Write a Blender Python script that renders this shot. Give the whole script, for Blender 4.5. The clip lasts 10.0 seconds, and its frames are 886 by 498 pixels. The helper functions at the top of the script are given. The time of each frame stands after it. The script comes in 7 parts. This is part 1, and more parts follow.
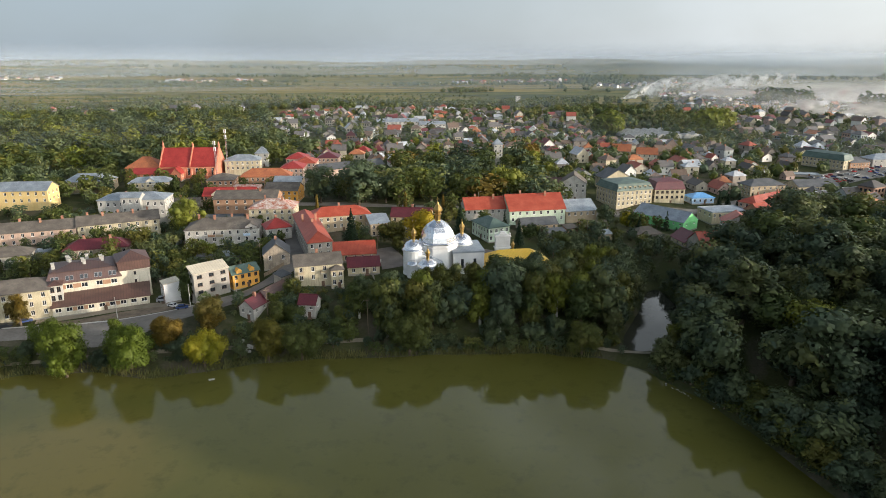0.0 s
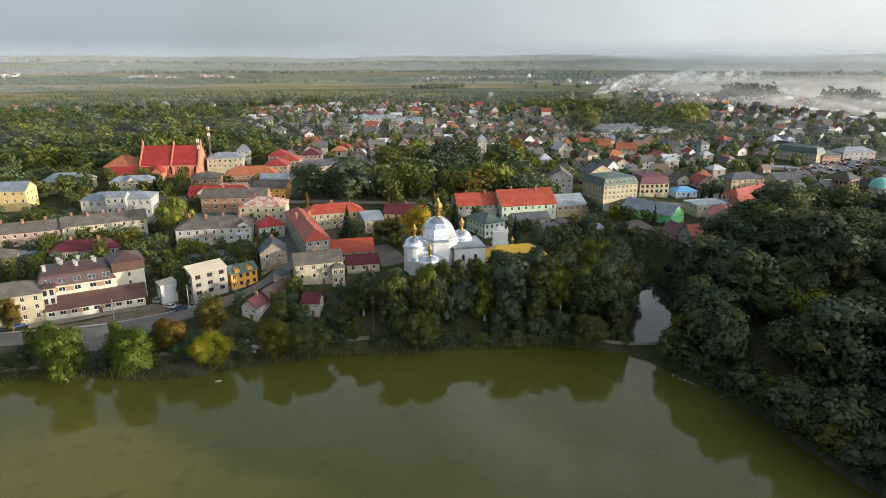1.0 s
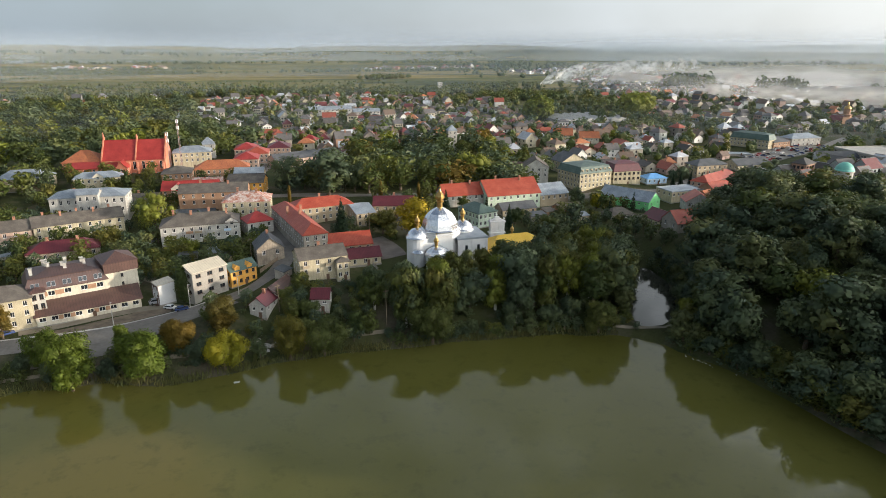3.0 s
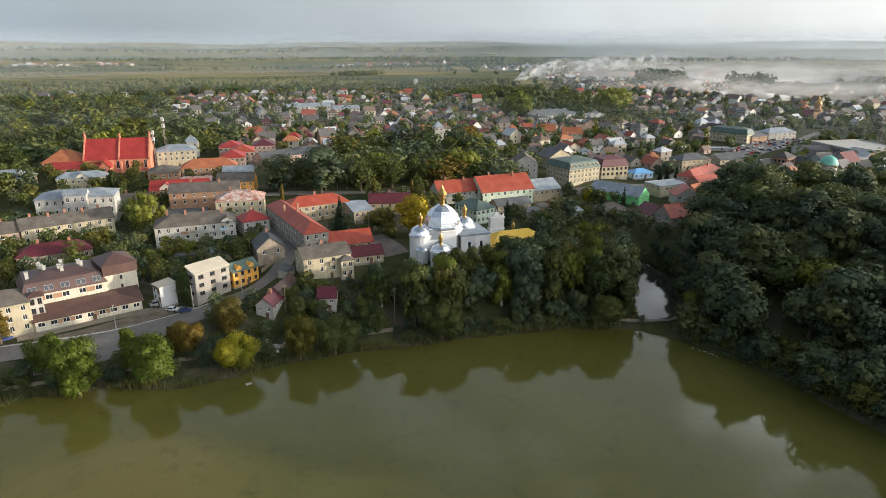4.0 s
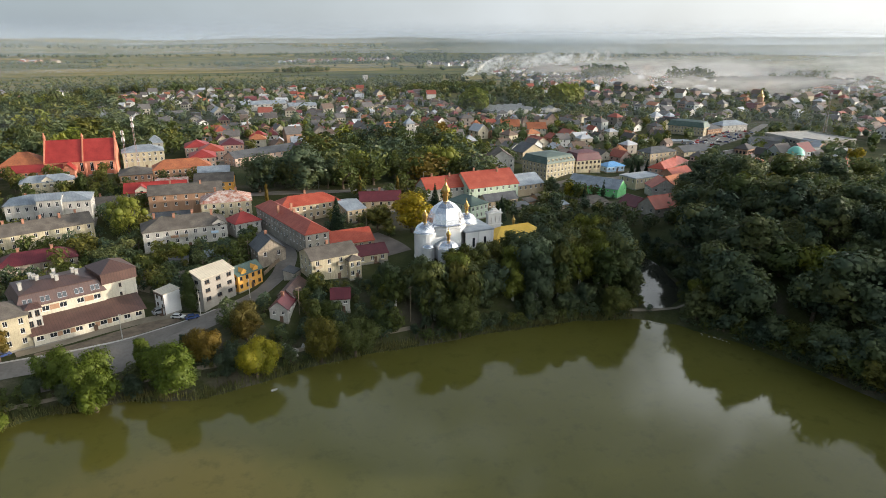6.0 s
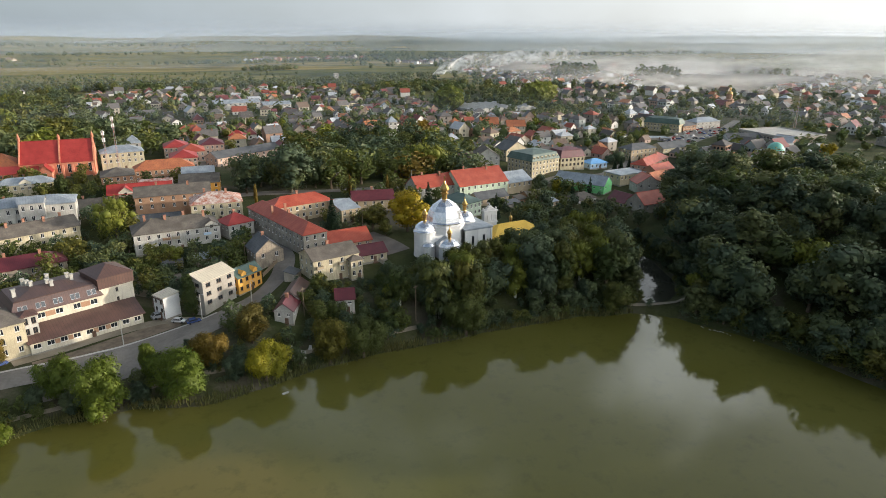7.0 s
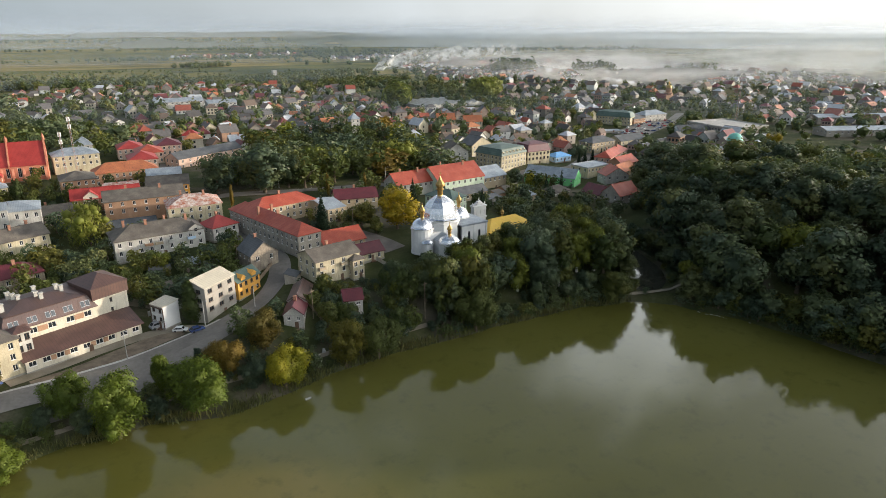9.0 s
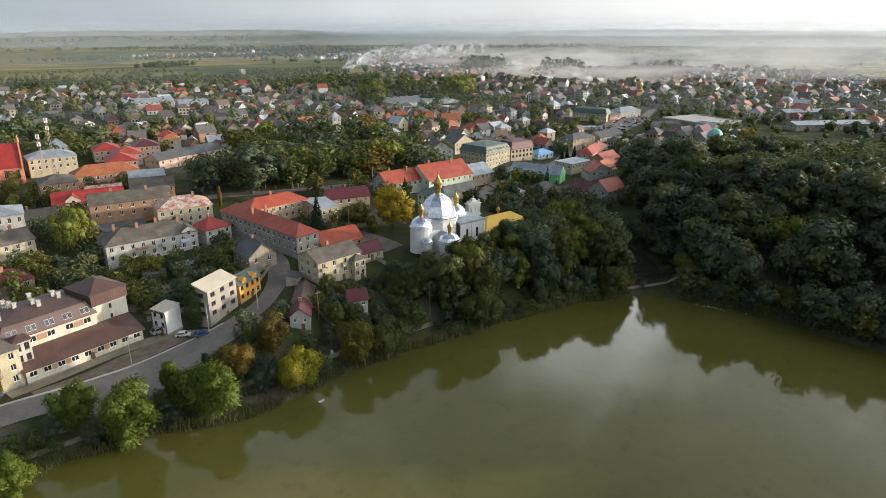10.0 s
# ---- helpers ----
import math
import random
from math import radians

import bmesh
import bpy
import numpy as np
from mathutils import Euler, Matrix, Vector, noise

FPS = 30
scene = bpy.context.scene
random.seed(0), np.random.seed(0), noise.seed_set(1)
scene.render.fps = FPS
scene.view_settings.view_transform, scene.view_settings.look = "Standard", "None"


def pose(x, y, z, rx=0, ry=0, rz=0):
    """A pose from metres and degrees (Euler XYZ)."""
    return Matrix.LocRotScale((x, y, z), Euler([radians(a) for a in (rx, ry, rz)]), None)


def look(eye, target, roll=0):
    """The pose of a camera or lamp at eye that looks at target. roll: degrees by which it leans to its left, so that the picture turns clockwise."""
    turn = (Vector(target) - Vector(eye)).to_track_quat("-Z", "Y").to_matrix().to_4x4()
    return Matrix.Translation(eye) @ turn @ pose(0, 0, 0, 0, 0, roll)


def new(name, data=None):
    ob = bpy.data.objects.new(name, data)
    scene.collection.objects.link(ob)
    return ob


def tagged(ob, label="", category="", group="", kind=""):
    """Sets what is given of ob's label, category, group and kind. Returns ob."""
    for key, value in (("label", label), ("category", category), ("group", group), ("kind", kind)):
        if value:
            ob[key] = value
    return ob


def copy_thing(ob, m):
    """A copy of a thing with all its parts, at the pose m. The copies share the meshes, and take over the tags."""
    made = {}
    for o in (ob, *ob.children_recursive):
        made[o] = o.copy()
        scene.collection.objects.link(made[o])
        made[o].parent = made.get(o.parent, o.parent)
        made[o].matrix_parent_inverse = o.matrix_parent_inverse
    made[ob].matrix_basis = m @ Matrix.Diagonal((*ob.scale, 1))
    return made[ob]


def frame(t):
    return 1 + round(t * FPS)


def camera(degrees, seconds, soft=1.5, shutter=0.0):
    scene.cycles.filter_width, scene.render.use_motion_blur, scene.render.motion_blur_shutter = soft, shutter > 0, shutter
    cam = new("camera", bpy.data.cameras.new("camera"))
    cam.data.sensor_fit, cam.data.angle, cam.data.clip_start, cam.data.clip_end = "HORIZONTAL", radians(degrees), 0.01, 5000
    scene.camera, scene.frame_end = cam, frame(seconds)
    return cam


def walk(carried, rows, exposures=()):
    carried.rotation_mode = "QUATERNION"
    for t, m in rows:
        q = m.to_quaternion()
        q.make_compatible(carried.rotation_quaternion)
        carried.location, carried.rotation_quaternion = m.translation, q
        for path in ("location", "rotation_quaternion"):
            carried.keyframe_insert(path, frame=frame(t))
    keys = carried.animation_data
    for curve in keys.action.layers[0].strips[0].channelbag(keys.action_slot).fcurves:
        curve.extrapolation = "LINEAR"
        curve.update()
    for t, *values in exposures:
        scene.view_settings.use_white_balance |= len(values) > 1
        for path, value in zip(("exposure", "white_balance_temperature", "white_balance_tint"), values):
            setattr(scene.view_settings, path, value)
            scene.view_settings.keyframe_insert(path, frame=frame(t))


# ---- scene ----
cam = camera(69.4, 10.0, soft=0.8)
PATH = [
    (0, (0.91, 0.61, 93.14), (0.3061, 192.2058, 36.0359), -0.10),
    (0.5, (-5.08, 0.75, 93.08), (-0.9752, 192.1514, 35.4800), -0.10),
    (1, (-11.01, 1.02, 93.02), (-2.0110, 192.1218, 34.8176), -0.10),
    (1.5, (-16.95, 1.47, 92.98), (-2.7546, 192.0703, 34.0799), -0.00),
    (2, (-22.76, 2.14, 92.95), (-3.8565, 192.1359, 33.3513), -0.00),
    (2.5, (-28.51, 2.94, 92.91), (-5.5077, 192.2419, 32.6058), -0.00),
    (4, (-45.75, 6.12, 92.87), (-10.0535, 192.9243, 30.9707), -0.00),
    (4.5, (-51.45, 7.37, 92.87), (-11.5501, 193.2658, 30.6681), -0.00),
    (5, (-57.17, 8.77, 92.87), (-13.1662, 193.6685, 30.4694), -0.00),
    (5.5, (-62.81, 10.40, 92.87), (-14.4095, 194.0026, 30.1733), 0.00),
    (7, (-79.61, 16.32, 92.76), (-17.1094, 195.4241, 29.2615), 0.10),
    (7.5, (-85.03, 18.51, 92.69), (-17.9304, 195.7107, 28.8887), 0.10),
    (8, (-90.32, 20.89, 92.56), (-18.5214, 196.1949, 28.4626), 0.10),
    (8.5, (-95.58, 23.42, 92.44), (-19.1760, 196.7195, 28.1365), 0.10),
    (9, (-100.70, 26.07, 92.34), (-19.6980, 197.1702, 27.8377), 0.10),
    (9.5, (-105.82, 28.75, 92.26), (-20.4174, 197.5495, 27.5649), 0.10),
    (10, (-110.85, 31.55, 92.24), (-21.0484, 197.9536, 27.2376), 0.00),
]
EXPOSURE = 0.4
walk(cam, [(t, look(eye, target, roll)) for t, eye, target, roll in PATH], exposures=((0.0, EXPOSURE), (10.0, EXPOSURE)))

# ---- daylight: low hazy sun from the right ----
SUN_AZ, SUN_EL = 104.0, 8.6
CLOUD_FAR, CLOUD_SUN = (2.8, 3.35, 3.85), (10.0, 10.0, 9.6)
world = bpy.data.worlds.new("sky")
scene.world = world
world.use_nodes = True
wn, wl = world.node_tree.nodes, world.node_tree.links
sky = wn.new("ShaderNodeTexSky")
sky.sky_type = "NISHITA"
sky.sun_disc = False
sky.sun_elevation, sky.sun_rotation = radians(SUN_EL), radians(SUN_AZ)
sky.air_density, sky.dust_density, sky.ozone_density = 1.0, 3.0, 2.0
sky.altitude = 300
veil = wn.new("ShaderNodeTexNoise")  # thin high cloud over the whole sky
veil.inputs["Scale"].default_value, veil.inputs["Detail"].default_value = 2.2, 6.0
flat_co, wide = wn.new("ShaderNodeTexCoord"), wn.new("ShaderNodeMapping")
wide.inputs["Scale"].default_value = (1.0, 1.0, 1.7)
wl.new(flat_co.outputs["Generated"], wide.inputs[0])
wl.new(wide.outputs[0], veil.inputs["Vector"])
span = wn.new("ShaderNodeMapRange")
span.inputs[1].default_value, span.inputs[2].default_value, span.inputs[3].default_value, span.inputs[4].default_value = 0.36, 0.66, 0.72, 0.96
wl.new(veil.outputs[0], span.inputs[0])
cloud = wn.new("ShaderNodeMix")
cloud.data_type = "RGBA"
height = wn.new("ShaderNodeSeparateXYZ")  # the veil thins towards the zenith
wl.new(flat_co.outputs["Generated"], height.inputs[0])
thin = wn.new("ShaderNodeMapRange")
thin.inputs[1].default_value, thin.inputs[2].default_value, thin.inputs[3].default_value, thin.inputs[4].default_value = 0.5, 0.85, 1.0, 0.1
wl.new(height.outputs[2], thin.inputs[0])
amount = wn.new("ShaderNodeMath")
amount.operation = "MULTIPLY"
wl.new(span.outputs[0], amount.inputs[0])
wl.new(thin.outputs[0], amount.inputs[1])
wl.new(amount.outputs[0], cloud.inputs[0])
wl.new(sky.outputs[0], cloud.inputs[6])
facing = wn.new("ShaderNodeVectorMath")  # thin cloud is brighter on the sun's side of the sky
facing.operation = "DOT_PRODUCT"
facing.inputs[1].default_value = (math.sin(radians(SUN_AZ)), math.cos(radians(SUN_AZ)), 0)
wl.new(flat_co.outputs["Generated"], facing.inputs[0])
glow = wn.new("ShaderNodeMapRange")
glow.inputs[1].default_value, glow.inputs[2].default_value, glow.inputs[3].default_value, glow.inputs[4].default_value = -0.7, 1.0, 0.0, 1.0
wl.new(facing.outputs["Value"], glow.inputs[0])
near_sun = wn.new("ShaderNodeMath")
near_sun.operation = "POWER"
near_sun.inputs[1].default_value = 1.7
wl.new(glow.outputs[0], near_sun.inputs[0])
tint = wn.new("ShaderNodeMix")
tint.data_type = "RGBA"
tint.inputs[6].default_value, tint.inputs[7].default_value = (*CLOUD_FAR, 1), (*CLOUD_SUN, 1)
wl.new(near_sun.outputs[0], tint.inputs[0])
puff = wn.new("ShaderNodeTexNoise")  # thicker, brighter cloud higher up on the sun's side
puff.inputs["Scale"].default_value, puff.inputs["Detail"].default_value, puff.inputs["Roughness"].default_value = 3.2, 5.0, 0.55
wl.new(flat_co.outputs["Generated"], puff.inputs["Vector"])
lump = wn.new("ShaderNodeMapRange")
lump.interpolation_type = "SMOOTHSTEP"
lump.inputs[1].default_value, lump.inputs[2].default_value, lump.inputs[3].default_value, lump.inputs[4].default_value = 0.42, 0.6, 0.4, 5.5
wl.new(puff.outputs[0], lump.inputs[0])
aloft = wn.new("ShaderNodeMapRange")
aloft.interpolation_type = "SMOOTHSTEP"
aloft.inputs[1].default_value, aloft.inputs[2].default_value = 0.12, 0.4
wl.new(height.outputs[2], aloft.inputs[0])
thick = wn.new("ShaderNodeMath")
thick.operation = "MULTIPLY"
wl.new(lump.outputs[0], thick.inputs[0])
wl.new(aloft.outputs[0], thick.inputs[1])
sunny = wn.new("ShaderNodeMath")
sunny.operation = "MULTIPLY_ADD"
sunny.inputs[2].default_value = 1.0
wl.new(thick.outputs[0], sunny.inputs[0])
wl.new(near_sun.outputs[0], sunny.inputs[1])
lit = wn.new("ShaderNodeVectorMath")
lit.operation = "SCALE"
wl.new(tint.outputs[2], lit.inputs[0])
wl.new(sunny.outputs[0], lit.inputs["Scale"])
wl.new(lit.outputs[0], cloud.inputs[7])
wl.new(cloud.outputs[2], wn["Background"].inputs[0])
wn["Background"].inputs[1].default_value = 0.122
sun = new("sun", bpy.data.lights.new("sun", "SUN"))
sun.data.energy, sun.data.angle, sun.data.color = 4.3, radians(0.8), (1.0, 0.87, 0.71)
sun.matrix_world = look((math.sin(radians(SUN_AZ)) * 300, math.cos(radians(SUN_AZ)) * 300, 300 * math.tan(radians(SUN_EL))), (0, 0, 0))


# ---- materials ----
def nodes_of(m):
    m.use_nodes = True
    t = m.node_tree
    return t.nodes, t.links, t.nodes["Principled BSDF"]


def mixed(n, l, fac, a, b, blend="MIX"):
    x = n.new("ShaderNodeMix")
    x.data_type, x.blend_type = "RGBA", blend
    for sock, v in ((x.inputs[0], fac), (x.inputs[6], a), (x.inputs[7], b)):
        if isinstance(v, bpy.types.NodeSocket):
            l.new(v, sock)
        elif isinstance(v, (tuple, list)):
            sock.default_value = (*v[:3], 1)
        else:
            sock.default_value = v
    return x.outputs[2]


def ramp(n, l, fac, stops):
    r = n.new("ShaderNodeValToRGB")
    e = r.color_ramp.elements
    while len(e) < len(stops):
        e.new(0.5)
    for k, (p, c) in zip(e, stops):
        k.position, k.color = p, (*c, 1) if len(c) == 3 else c
    l.new(fac, r.inputs[0])
    return r.outputs[0]


def noise_at(n, l, co, scale, detail=4.0, rough=0.55):
    x = n.new("ShaderNodeTexNoise")
    x.inputs["Scale"].default_value, x.inputs["Detail"].default_value, x.inputs["Roughness"].default_value = scale, detail, rough
    l.new(co, x.inputs["Vector"])
    return x.outputs[0]


def surface(name, a, b, big=0.25, fine=4.0, rough=0.85, metal=0.0, bump=0.15, seams=0.0, seam_axis="X", seam_width=0.55, stain=None):
    """Two-scale weathered surface from colour a to colour b, with optional sheet-metal seams and stains."""
    m = bpy.data.materials.new(name)
    n, l, p = nodes_of(m)
    co = n.new("ShaderNodeTexCoord").outputs["Object"]
    info = n.new("ShaderNodeObjectInfo")
    shift = n.new("ShaderNodeVectorMath")
    shift.operation = "MULTIPLY_ADD"
    l.new(info.outputs["Random"], shift.inputs[0])
    shift.inputs[1].default_value = (37, 53, 71)
    l.new(co, shift.inputs[2])
    at = shift.outputs[0]
    f_big, f_fine = noise_at(n, l, at, big), noise_at(n, l, at, fine, 3.0)
    col = mixed(n, l, ramp(n, l, f_big, ((0.35, (0, 0, 0)), (0.68, (1, 1, 1)))), a, b)
    col = mixed(n, l, 0.3, col, ramp(n, l, f_fine, ((0.3, (0.35, 0.35, 0.35)), (0.7, (0.75, 0.75, 0.75)))), "OVERLAY")
    if stain:
        streak = n.new("ShaderNodeMapping")
        streak.inputs["Scale"].default_value = (1.6, 1.6, 0.22)
        l.new(at, streak.inputs[0])
        s = ramp(n, l, noise_at(n, l, streak.outputs[0], 0.9, 5.0), ((0.5, (0, 0, 0)), (0.72, (0.75, 0.75, 0.75))))
        col = mixed(n, l, s, col, stain)
    h = f_fine
    if seams:
        w = n.new("ShaderNodeTexWave")
        w.wave_profile, w.bands_direction = "SAW", seam_axis
        w.inputs["Scale"].default_value = 0.314 / seam_width
        l.new(co, w.inputs["Vector"])
        line = ramp(n, l, w.outputs[1], ((0.0, (1, 1, 1)), (0.16, (0, 0, 0))))
        col = mixed(n, l, line, col, tuple(v * seams for v in a))
        h = line
    l.new(col, p.inputs["Base Color"])
    p.inputs["Roughness"].default_value, p.inputs["Metallic"].default_value = rough, metal
    bp = n.new("ShaderNodeBump")
    bp.inputs["Strength"].default_value, bp.inputs["Distance"].default_value = bump, 0.06
    l.new(h, bp.inputs["Height"])
    l.new(bp.outputs[0], p.inputs["Normal"])
    return m


def plain(name, c, rough=0.5, metal=0.0):
    m = bpy.data.materials.new(name)
    n, l, p = nodes_of(m)
    co = n.new("ShaderNodeTexCoord").outputs["Object"]
    l.new(mixed(n, l, noise_at(n, l, co, 2.0), tuple(v * 0.8 for v in c), tuple(min(1, v * 1.15) for v in c)), p.inputs["Base Color"])
    p.inputs["Roughness"].default_value, p.inputs["Metallic"].default_value = rough, metal
    return m


def leaves(name, stops, gloss=0.55):
    """Foliage: hue from tree to tree, brightness from leaf clump to leaf clump, some light through the leaf."""
    m = bpy.data.materials.new(name)
    n, l, p = nodes_of(m)
    info, geo = n.new("ShaderNodeObjectInfo"), n.new("ShaderNodeNewGeometry")
    cell = n.new("ShaderNodeTexVoronoi")
    cell.inputs["Scale"].default_value = 0.085
    l.new(geo.outputs["Position"], cell.inputs["Vector"])
    split = n.new("ShaderNodeSeparateColor")
    l.new(cell.outputs["Color"], split.inputs[0])
    both = n.new("ShaderNodeMath")
    both.operation = "ADD"
    l.new(info.outputs["Random"], both.inputs[0])
    l.new(split.outputs[0], both.inputs[1])
    wrap = n.new("ShaderNodeMath")
    wrap.operation = "PINGPONG"
    wrap.inputs[1].default_value = 1.0
    l.new(both.outputs[0], wrap.inputs[0])
    tone = ramp(n, l, wrap.outputs[0], stops)
    leaf = ramp(n, l, geo.outputs["Random Per Island"], ((0.0, (0.4, 0.42, 0.44)), (0.6, (0.52, 0.52, 0.51)), (1.0, (0.7, 0.68, 0.58))))
    co = n.new("ShaderNodeTexCoord").outputs["Object"]
    col = mixed(n, l, 0.55, tone, leaf, "OVERLAY")
    col = mixed(n, l, 0.28, col, ramp(n, l, noise_at(n, l, co, 0.35), ((0.35, (0.35, 0.38, 0.3)), (0.65, (0.7, 0.66, 0.5)))), "OVERLAY")
    l.new(col, p.inputs["Base Color"])
    p.inputs["Roughness"].default_value = gloss
    p.inputs["Specular IOR Level"].default_value = 0.3
    tr = n.new("ShaderNodeBsdfTranslucent")
    l.new(col, tr.inputs[0])
    mx = n.new("ShaderNodeMixShader")
    mx.inputs[0].default_value = 0.25
    l.new(p.outputs[0], mx.inputs[1])
    l.new(tr.outputs[0], mx.inputs[2])
    l.new(mx.outputs[0], n["Material Output"].inputs[0])
    return m


def by_object(name, stops, rough=0.8, island=False):
    """Paint or sheet that differs from house to house."""
    m = bpy.data.materials.new(name)
    n, l, p = nodes_of(m)
    pick = n.new("ShaderNodeNewGeometry").outputs["Random Per Island"] if island else n.new("ShaderNodeObjectInfo").outputs["Random"]
    tone = ramp(n, l, pick, stops)
    for node in n:
        if node.bl_idname == "ShaderNodeValToRGB":
            node.color_ramp.interpolation = "CONSTANT"
    co = n.new("ShaderNodeTexCoord").outputs["Object"]
    col = mixed(n, l, 0.5, tone, ramp(n, l, noise_at(n, l, co, 0.6, 6.0), ((0.3, (0.3, 0.3, 0.3)), (0.7, (0.68, 0.68, 0.68)))), "OVERLAY")
    l.new(col, p.inputs["Base Color"])
    p.inputs["Roughness"].default_value = rough
    return m


WALL_TONES = ((0.0, (0.4, 0.36, 0.29)), (0.2, (0.68, 0.66, 0.62)), (0.45, (0.26, 0.23, 0.2)), (0.58, (0.36, 0.22, 0.15)), (0.7, (0.5, 0.44, 0.32)), (0.84, (0.42, 0.3, 0.26)), (0.92, (0.34, 0.37, 0.36)))
ROOF_TONES = ((0.0, (0.13, 0.12, 0.115)), (0.26, (0.07, 0.06, 0.055)), (0.5, (0.3, 0.075, 0.045)), (0.57, (0.16, 0.04, 0.04)), (0.65, (0.42, 0.44, 0.47)), (0.78, (0.16, 0.11, 0.08)), (0.93, (0.42, 0.16, 0.07)))
